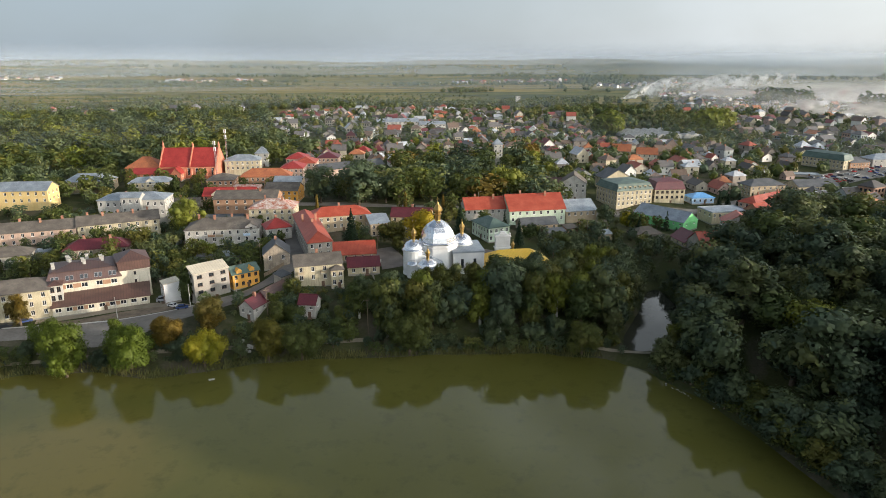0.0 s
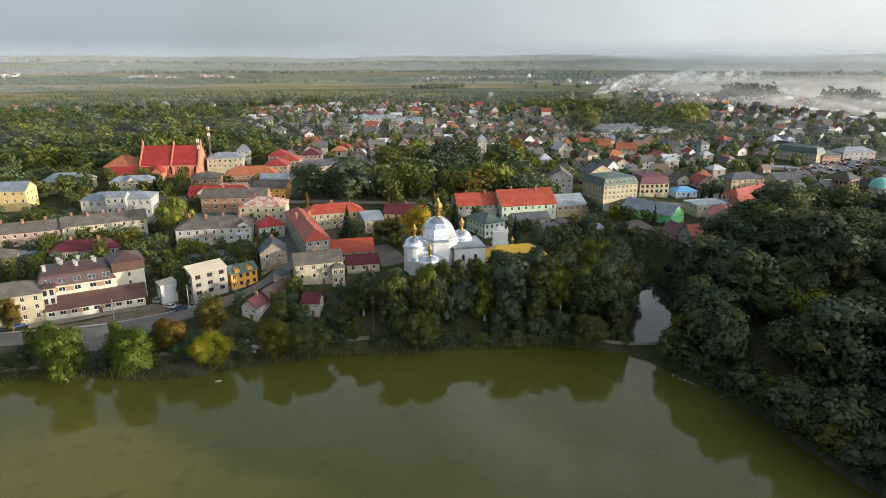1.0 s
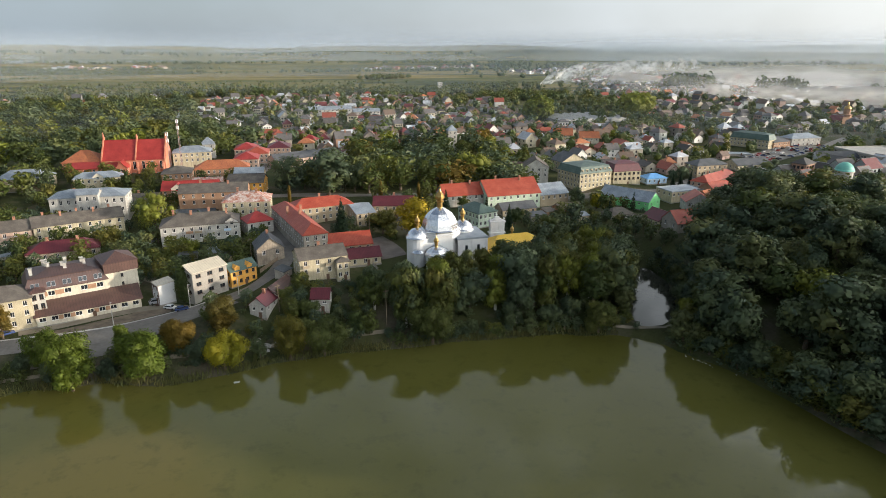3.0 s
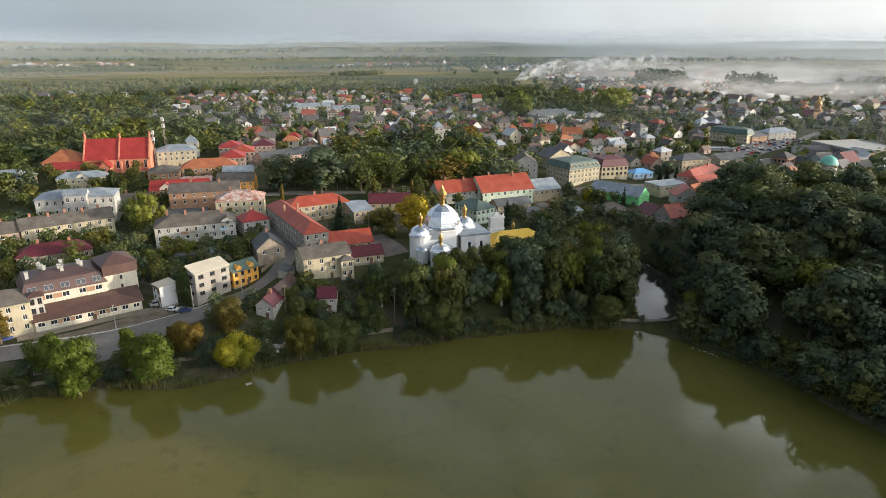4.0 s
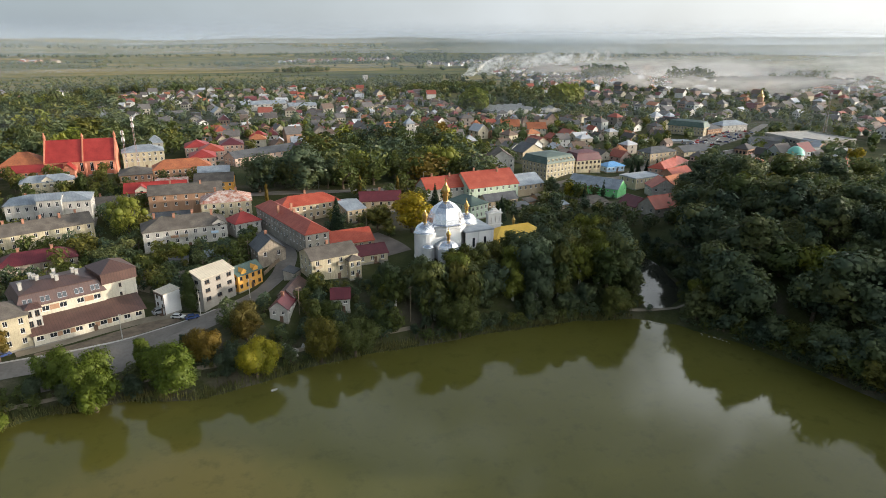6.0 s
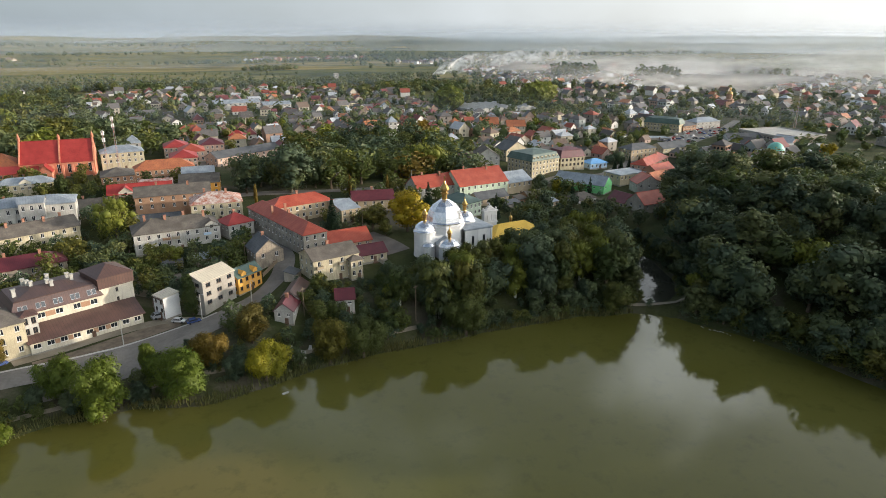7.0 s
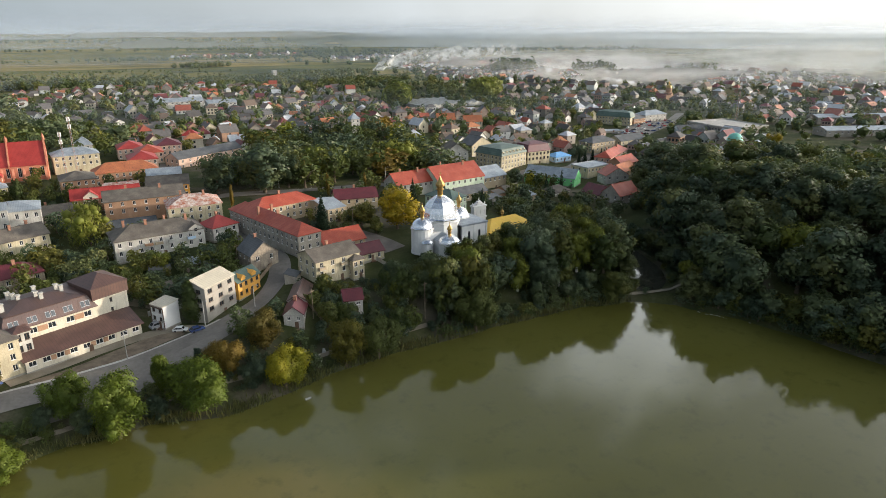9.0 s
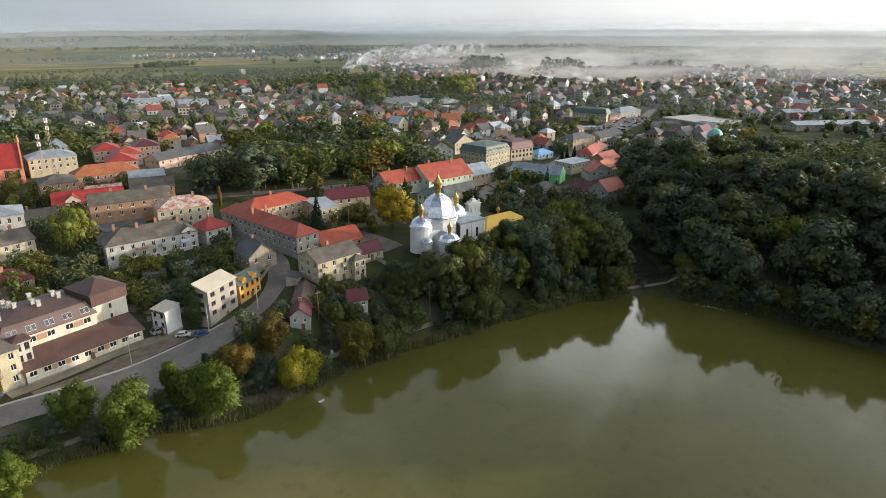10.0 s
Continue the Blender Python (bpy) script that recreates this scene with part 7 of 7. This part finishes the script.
# curved bluish shell, added to paint distance haze over what lies behind it
def haze_shell(radius, height, density):
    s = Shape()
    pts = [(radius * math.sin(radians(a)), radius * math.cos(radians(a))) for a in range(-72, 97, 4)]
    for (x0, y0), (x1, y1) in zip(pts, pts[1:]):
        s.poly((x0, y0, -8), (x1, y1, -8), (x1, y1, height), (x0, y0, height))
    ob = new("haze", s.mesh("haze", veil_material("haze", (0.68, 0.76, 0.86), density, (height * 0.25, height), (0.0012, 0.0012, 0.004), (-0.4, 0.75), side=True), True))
    tagged(ob, "upright see-through sheet painted as evening haze over the plain", "haze", kind="structure")


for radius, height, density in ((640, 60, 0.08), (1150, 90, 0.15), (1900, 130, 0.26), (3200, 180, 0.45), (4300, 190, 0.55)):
    haze_shell(radius, height, density)


def drift(name, label, material, line, widths, lift, ripple):
    """A wavy sheet of smoke along a line; widths go across, lift is its height along the line."""
    nu, nv = 60, 10
    v, uv = [], []
    rngd = random.Random(len(label))
    ph = [rngd.uniform(0, 6) for _ in range(4)]
    for i in range(nu + 1):
        t = i / nu
        k = t * (len(line) - 1)
        a_, q = int(min(k, len(line) - 2)), k - int(min(k, len(line) - 2))
        x, y, z = [line[a_][j] * (1 - q) + line[a_ + 1][j] * q for j in range(3)]
        wx, wy, wz = [widths[a_][j] * (1 - q) + widths[a_ + 1][j] * q for j in range(3)]
        for j in range(nv + 1):
            s_ = j / nv - 0.5
            b_ = ripple * (math.sin(9 * t + ph[0] + 3 * s_) + 0.6 * math.sin(23 * t + ph[1] - 5 * s_))
            v.append((x + wx * s_, y + wy * s_ + b_ * 2, z + wz * s_ + b_ * lift))
            uv.append((t, j / nv))
    f = [(i * (nv + 1) + j, (i + 1) * (nv + 1) + j, (i + 1) * (nv + 1) + j + 1, i * (nv + 1) + j + 1) for i in range(nu) for j in range(nv)]
    me_ = bpy.data.meshes.new(name)
    me_.from_pydata(v, [], f)
    layer = me_.uv_layers.new(name="along")
    for lp in me_.loops:
        layer.data[lp.index].uv = uv[lp.vertex_index]
    me_.polygons.foreach_set("use_smooth", [True] * len(f))
    me_.materials.append(material)
    tagged(new(name, me_), label, "smoke", kind="structure")


SMOKE = (0.92, 0.92, 0.92)
plume = veil_material("plume_smoke", SMOKE, 0.95, (300, 301), (0.05, 0.05, 0.06), (0.36, 0.6), "plume")
drift("smoke_plume", "white smoke plume rising from a field fire", plume, [(388, 1452, 9), (430, 1448, 22), (500, 1440, 36), (620, 1430, 46), (820, 1400, 50)], [(6, 0, 16), (16, 0, 30), (30, 0, 44), (60, 0, 50), (90, 0, 50)], 0.7, 5)
near_smoke = veil_material("drifting_smoke", SMOKE, 0.5, (300, 301), (0.006, 0.006, 0.022), (0.3, 0.62), "layer")
thick_smoke = veil_material("thick_drifting_smoke", SMOKE, 0.68, (300, 301), (0.005, 0.005, 0.02), (0.26, 0.6), "layer")
drift("smoke_layer", "thin low smoke drifting over the houses", near_smoke, [(450, 1150, 24), (590, 880, 24), (840, 620, 24), (1300, 330, 24)], [(0, 0, 50), (0, 0, 50), (0, 0, 52), (0, 0, 60)], 0.6, 5)
drift("smoke_layer", "low grey smoke spread across the fields", thick_smoke, [(400, 1420, 30), (800, 1170, 32), (1250, 870, 34), (1900, 560, 34)], [(0, 0, 60), (0, 0, 70), (0, 0, 74), (0, 0, 80)], 0.7, 7)


# ---- landmarks standing above the roofs ----
wt = thing("church_tower", "tan church tower with a golden dome", "church tower", Matrix.Translation((512.4, 655, 9)))
s = Shape()
s.box(-9, 9, -6, 12, -2, 7)
s.lathe([(5.4, 0), (5.2, 9), (5.8, 9.3), (5.8, 9.9), (3.6, 10.2), (3.5, 15.5), (4.0, 15.8), (4.0, 16.3)], 8)
part("shaft", s, MAT["brick"], wt)
s = Shape()
s.lathe(dome_rings(3.7, 16.2, 3.6), 12)
s.lathe([(0.9, 19.4), (0.8, 21.2), (1.2, 21.6), (1.0, 22.4), (0.1, 24.2)], 8)
part("dome", s, MAT["gold"], wt, "gilded dome")
house("office_block", "broad pale flat-roofed public building", "building", (322, 434), (320.7, 388), 42, 19.5, "flat", 0.8, MAT["grey"], MAT["concrete"], 2, 14, 8, win=(2.0, 1.8), storey=4.0)
house("depot", "long low depot with pale roofs", "depot", (400, 362), (470, 336), 18, 17, "gable", 2.2, MAT["grey"], MAT["zinc"], 1, 14, 4)
house("depot", "long low depot with pale roofs", "depot", (470, 420), (560, 386), 18, 17, "gable", 2.2, MAT["grey"], MAT["zinc"], 1, 14, 4)
house("white_tower_house", "tall white block above the trees", "building", (139, 1270), (147, 1270.6), 9, 22, "flat", 0.6, MAT["white"], MAT["concrete"], 5, 3, 3)
house("white_chapel", "small white tower house in the park", "tower", (36.5, 468), (43, 468.6), 6, 33, "pyramid", 4.0, MAT["white"], MAT["zinc"], 3, 2, 2)
house("white_chapel", "white turreted house with a cone roof", "tower", (-136, 462), (-127, 463), 8, 27.5, "pyramid", 4.6, MAT["white"], MAT["zinc"], 2, 2, 2)
mill = thing("green_domed_chapel", "white round chapel with a green dome in trees", "chapel", Matrix.Translation((208, 287, CHAPEL_Z)) @ Matrix.Scale(1.16, 4))

s = Shape()
s.lathe([(4.4, 0), (4.4, 12), (3.6, 12.2), (3.6, 18.2), (4.0, 18.4), (4.0, 18.8)], 16)
part("wall", s, MAT["white"], mill)
s = Shape()
s.lathe(dome_rings(3.7, 18.8, 3.6), 16)
part("dome", s, MAT["verdigris"], mill, "green copper dome", True)
for i in range(8):
    part("pane", window_mesh(1.0, 2.6, False)[1], None, mill, at=Matrix.Rotation(math.tau * i / 8, 4, "Z") @ Matrix.Translation((0, -3.62, 14)))


def mast(x, y, top, label, w=0.8):
    z0 = ground(x, y)
    m = thing("lattice_mast", label, "mast", Matrix.Translation((x, y, z0)))
    h = top - z0
    s = Shape()
    for a in range(3):
        c, d = math.cos(a * 2.094), math.sin(a * 2.094)
        s.tube((c * w, d * w, 0), (c * 0.3, d * 0.3, h), 0.09, 0.06, 5)
    part("leg", s, MAT["steel"], m)
    s = Shape()
    n = int(h / 2.2)
    for i in range(n):
        for a in range(3):
            r0, r1 = w + (0.3 - w) * i / n, w + (0.3 - w) * (i + 1) / n
            s.tube((math.cos(a * 2.094) * r0, math.sin(a * 2.094) * r0, h * i / n), (math.cos(a * 2.094 + 2.094) * r1, math.sin(a * 2.094 + 2.094) * r1, h * (i + 1) / n), 0.035, 0.035, 4)
    part("brace", s, MAT["rust"], m)
    s = Shape()
    for k in range(2):
        for a in range(3):
            s.box(-0.25, 0.25, 0.5, 0.75, h - 2.4 - k * 3.5, h - 0.4 - k * 3.5, Matrix.Rotation(a * 2.094, 4, "Z"))
    part("antenna", s, MAT["frame"], m)


mast(-131, 387.5, 53, "red and white lattice antenna mast")
mast(-135, 379, 47, "white antenna mast behind the hall")
mast(400, 451, 49, "dark lattice mast beyond the market", 1.6)


def pole(x, y, h, lamp=True):
    p = thing("street_lamp" if lamp else "utility_pole", "concrete street lamp pole" if lamp else "weathered wooden utility pole with crossarm", "street lamp" if lamp else "utility pole", Matrix.Translation((x, y, ground(x, y) - 0.3)) @ Matrix.Rotation(0.5, 4, "Z"), "poles")
    s = Shape()
    s.tube((0, 0, 0), (0, 0, h), 0.16, 0.09, 8)
    part("post", s, MAT["concrete"] if lamp else MAT["wood"], p)
    s = Shape()
    if lamp:
        s.tube((0, 0, h - 0.1), (0, -1.6, h + 0.4), 0.05, 0.05, 6)
        s.box(-0.15, 0.15, -2.2, -1.5, h + 0.32, h + 0.48)
        part("lamp_arm", s, MAT["steel"], p)
    else:
        s.box(-1.0, 1.0, -0.08, 0.08, h - 0.8, h - 0.6)
        part("crossarm", s, MAT["wood"], p)


for x, y, h, lamp in ((-112, 205, 9, True), (-90.5, 214.8, 9, True), (-75, 219, 8, True), (-126, 188, 10, False), (-25, 199.5, 13, False), (-60, 205, 10, False), (-22, 356, 9, True), (20, 356, 9, True), (60, 357, 9, True), (-38, 360, 9, True), (45, 215, 14, False), (-75, 252, 9, False), (-28, 264, 12, False)):
    pole(x, y, h, lamp)


# ---- cars ----
def car_meshes():
    body, glass, wheel = Shape(), Shape(), Shape()
    prof = [(-2.1, 0.35), (2.1, 0.35), (2.15, 0.75), (1.2, 0.92), (0.6, 1.42), (-1.2, 1.44), (-1.95, 0.95), (-2.15, 0.85)]
    v = [(x, -0.86, z) for x, z in prof] + [(x, 0.86, z) for x, z in prof]
    n = len(prof)
    body.add(v, [tuple(range(n)), tuple(reversed(range(n, 2 * n)))] + [(i, n + i, n + (i + 1) % n, (i + 1) % n) for i in range(n)])
    gp = [(1.05, 0.95), (0.58, 1.36), (-1.15, 1.38), (-1.75, 0.98)]
    for y in (-0.87, 0.87):
        glass.poly(*[(x, y * 1.005, z) for x, z in gp])
    glass.poly((1.17, -0.72, 0.96), (1.17, 0.72, 0.96), (0.66, 0.66, 1.4), (0.66, -0.66, 1.4))
    glass.poly((-1.27, -0.66, 1.42), (-1.27, 0.66, 1.42), (-1.92, 0.72, 1.0), (-1.92, -0.72, 1.0))
    wheel.lathe([(0.2, -0.1), (0.31, -0.1), (0.31, 0.1), (0.2, 0.1)], 12, Matrix.Rotation(radians(90), 4, "X"))
    return body.mesh("body", MAT["car"]), glass.mesh("glazing", MAT["glass"]), wheel.mesh("wheel", MAT["rubber"])


CAR = car_meshes()


def car(x, y, turn, label="parked car", scale=1.0, group="parked cars", tall=1.0):
    z = ground(x, y) + 0.26
    c = thing("car", label, "car", Matrix.Translation((x, y, z)) @ Matrix.Rotation(radians(turn), 4, "Z") @ Matrix.Diagonal((scale, scale, scale * tall, 1)), group)
    part("body", CAR[0], None, c)
    part("glazing", CAR[1], None, c)
    for wx in (-1.3, 1.3):
        for wy in (-0.78, 0.78):
            part("wheel", CAR[2], None, c, at=Matrix.Translation((wx, wy, 0.31)))


car(-103.5, 222, 25, "white van parked beside the annex", 1.1, tall=1.35)
car(-93, 213.5, 18, "silver car on the street corner")
car(-97.5, 216.5, -20, "pale car on the forecourt")
car(-143, 203.5, 35, "dark car beside the long building")
car(-147, 199, 30, "dark car beside the long building")
car(-126, 268, 80, "blue car in the lane")
cr = random.Random(9)
for x, y, t in ((-64.5, 290, 105), (-69, 300, 105), (-62, 308, 100), (20, 252, 30), (34, 248, 10), (-78, 330, 105), (-81, 343, 105), (-112, 318, 60)):
    car(x, y, t, "parked car on a town street")
for i in range(62):
    u, v = cr.uniform(-0.45, 0.45), cr.random()
    x, y = 265 + 95 * v - 30 * u * 0.55, 440 + 62 * v + 30 * u * 0.84
    car(x, y, cr.choice((33, 123)) + cr.uniform(-6, 6), "parked car on the market square", group="market cars")


# ---- the dam, rubbish and reeds at the water ----
boat = thing("jetty_float", "small pale float at the reeds", "float", Matrix.Translation((-69.8, 174.6, 0.02)) @ Matrix.Rotation(0.3, 4, "Z") @ Matrix.Scale(0.6, 4))
s = Shape()
s.add([(-1.2, -0.5, 0), (1.2, -0.5, 0), (1.6, 0, 0), (1.2, 0.5, 0), (-1.2, 0.5, 0), (-1.3, -0.6, 0.45), (1.3, -0.6, 0.45), (1.8, 0, 0.5), (1.3, 0.6, 0.45), (-1.3, 0.6, 0.45)], [(4, 3, 2, 1, 0), (5, 6, 7, 8, 9)] + [(i, (i + 1) % 5, 5 + (i + 1) % 5, 5 + i) for i in range(5)])
part("hull", s, MAT["white"], boat)


def reeds(seed):
    rng = np.random.default_rng(seed)
    pts = []
    line = SHORE[1:20]
    for (x0, y0), (x1, y1) in zip(line, line[1:]):
        L = math.hypot(x1 - x0, y1 - y0)
        n = int(L * 26)
        t = rng.random(n)
        off = rng.normal(0, 0.9, n) + 0.3
        nx_, ny_ = -(y1 - y0) / L, (x1 - x0) / L
        keep = np.sin((x0 + (x1 - x0) * t) * 0.35) + rng.normal(0, 0.5, n) > -0.6
        pts.append(np.column_stack([x0 + (x1 - x0) * t + nx_ * off, y0 + (y1 - y0) * t + ny_ * off])[keep])
    p = np.concatenate(pts)
    n = len(p)
    h, a, lean = rng.uniform(0.9, 2.2, n), rng.uniform(0, 6.28, n), rng.normal(0, 0.3, (n, 2))
    w = 0.16
    z = np.maximum(land(p[:, 0], p[:, 1]), -0.3)
    v = np.empty((n, 3, 3))
    v[:, 0] = np.column_stack([p[:, 0] - w * np.cos(a), p[:, 1] - w * np.sin(a), z])
    v[:, 1] = np.column_stack([p[:, 0] + w * np.cos(a), p[:, 1] + w * np.sin(a), z])
    v[:, 2] = np.column_stack([p[:, 0] + lean[:, 0], p[:, 1] + lean[:, 1], z + h])
    me_ = bpy.data.meshes.new("reeds")
    me_.from_pydata(v.reshape(-1, 3).tolist(), [], np.arange(n * 3).reshape(n, 3).tolist())
    me_.materials.append(MAT["reed"])
    tagged(new("reeds", me_), "fringe of dry green reeds along the bank", "reeds", kind="stuff")


reeds(3)
rub = random.Random(4)
for i in range(14):
    t = rub.random()
    x, y = 66 + 10 * t + rub.uniform(-0.6, 0.2), 174 - 17 * t + rub.uniform(-1.5, 0.2)
    s = Shape()
    q = rub.uniform(0.15, 0.3)
    s.lathe([(q * 0.6, 0), (q, q * 0.25), (q * 0.8, q * 0.5), (q * 0.3, q * 0.6)], 7)
    st = thing("litter", "pale bottle or stone at the waterline", "litter", Matrix.Translation((x, y, max(0.0, ground(x, y)) + 0.02)) @ Matrix.Rotation(rub.uniform(0, 6), 4, "Z"), "waterline litter")
    part("body", s, MAT["white"], st)


# ---- rubble, sheds and fences in the gardens ----
rb = random.Random(21)
for i in range(9):
    s = Shape()
    w, h = rb.uniform(0.6, 1.6), rb.uniform(0.3, 0.9)
    s.add([(-w, -0.5, 0), (w, -0.6, 0), (w * 0.8, 0.6, 0), (-w * 0.9, 0.5, 0), (-w * 0.7, -0.3, h), (w * 0.6, -0.4, h * 0.8), (w * 0.5, 0.4, h), (-w * 0.6, 0.3, h * 1.1)], [(3, 2, 1, 0), (4, 5, 6, 7), (0, 1, 5, 4), (1, 2, 6, 5), (2, 3, 7, 6), (3, 0, 4, 7)])
    x, y = -63 + rb.uniform(-3, 3), 191.5 + rb.uniform(-2, 2.5)
    rk = thing("rubble", "pale broken masonry block in the grass", "rubble", Matrix.Translation((x, y, ground(x, y))) @ Matrix.Rotation(rb.uniform(0, 6), 4, "Z"), "masonry rubble")
    part("block", s, MAT["concrete"], rk)
for x, y, t, w, d, h, wall, roof in ((-112, 249, 20, 6, 4, 2.6, "ruin", "dark_roof"), (-100, 246, 10, 5, 4, 2.6, "grey", "grey_roof"), (-92, 256, 15, 8, 5, 2.8, "ruin", "zinc"), (-84, 252, 30, 5, 4, 2.5, "tan", "dark_roof"), (-104, 258, 5, 7, 4, 2.6, "grey", "dark_roof"), (-148, 250, 20, 7, 5, 2.8, "ruin", "grey_roof"),
                                     (-176, 262, 20, 8, 5, 2.8, "grey", "zinc"), (-132, 318, 10, 8, 6, 3, "ruin", "grey_roof"), (-34, 240, 12, 6, 4, 2.6, "tan", "maroon_roof"), (50, 292, 15, 9, 5, 2.8, "grey", "dark_roof"), (60, 300, 20, 6, 5, 2.7, "brick", "grey_roof"), (74, 296, 15, 8, 5, 2.8, "tan", "zinc"), (-60, 226, 60, 5, 4, 2.4, "grey", "dark_roof")):
    q = radians(t)
    house("garden_shed", "weathered garden shed with a sheet roof", "shed", (x, y), (x + w * math.cos(q), y + w * math.sin(q)), d, ground(x, y) + h, rb.choice(("gable", "shed")), 0.9, MAT[wall], MAT[roof], 1, 1, 0, win=(0.8, 0.9), over=0.25, trim=False, plinth=False)


def fence(pts, label, material, h=1.5):
    """Boarded fence along a line, one board per stretch between posts."""
    (x0, y0) = pts[0]
    f_ = thing("fence", label, "fence", Matrix.Translation((x0, y0, ground(x0, y0))))
    for (xa, ya), (xb, yb) in zip(pts, pts[1:]):
        n = max(1, int(math.hypot(xb - xa, yb - ya) / 2.6))
        for i in range(n):
            p, r = (xa + (xb - xa) * i / n, ya + (yb - ya) * i / n), (xa + (xb - xa) * (i + 1) / n, ya + (yb - ya) * (i + 1) / n)
            zp, zr = ground(*p) - ground(x0, y0), ground(*r) - ground(x0, y0)
            px, py, rx, ry = p[0] - x0, p[1] - y0, r[0] - x0, r[1] - y0
            s = Shape()
            s.add([(px, py, zp + 0.1), (rx, ry, zr + 0.1), (rx, ry, zr + h), (px, py, zp + h), (px, py + 0.06, zp + 0.1), (rx, ry + 0.06, zr + 0.1), (rx, ry + 0.06, zr + h), (px, py + 0.06, zp + h)], [(0, 1, 2, 3), (7, 6, 5, 4), (0, 4, 5, 1), (2, 6, 7, 3), (1, 5, 6, 2), (3, 7, 4, 0)])
            part("panel", s, material, f_)
            s = Shape()
            s.box(px - 0.07, px + 0.07, py - 0.05, py + 0.12, zp - 0.3, zp + h + 0.15)
            part("post", s, MAT["wood"], f_)


fence([(-106, 232), (-94, 234), (-90, 228)], "pale concrete yard fence", MAT["concrete"], 1.8)
fence([(-57, 219), (-60, 210), (-56, 199)], "weathered board garden fence", MAT["wood"])
fence([(-70, 238), (-64, 246)], "weathered board garden fence", MAT["wood"], 1.7)
fence([(-130, 262), (-120, 280), (-116, 296)], "grey sheet fence along the lane", MAT["zinc"], 1.7)
fence([(-26, 232), (-30, 243), (-25, 249)], "pale courtyard wall beside the church", MAT["white"], 1.6)
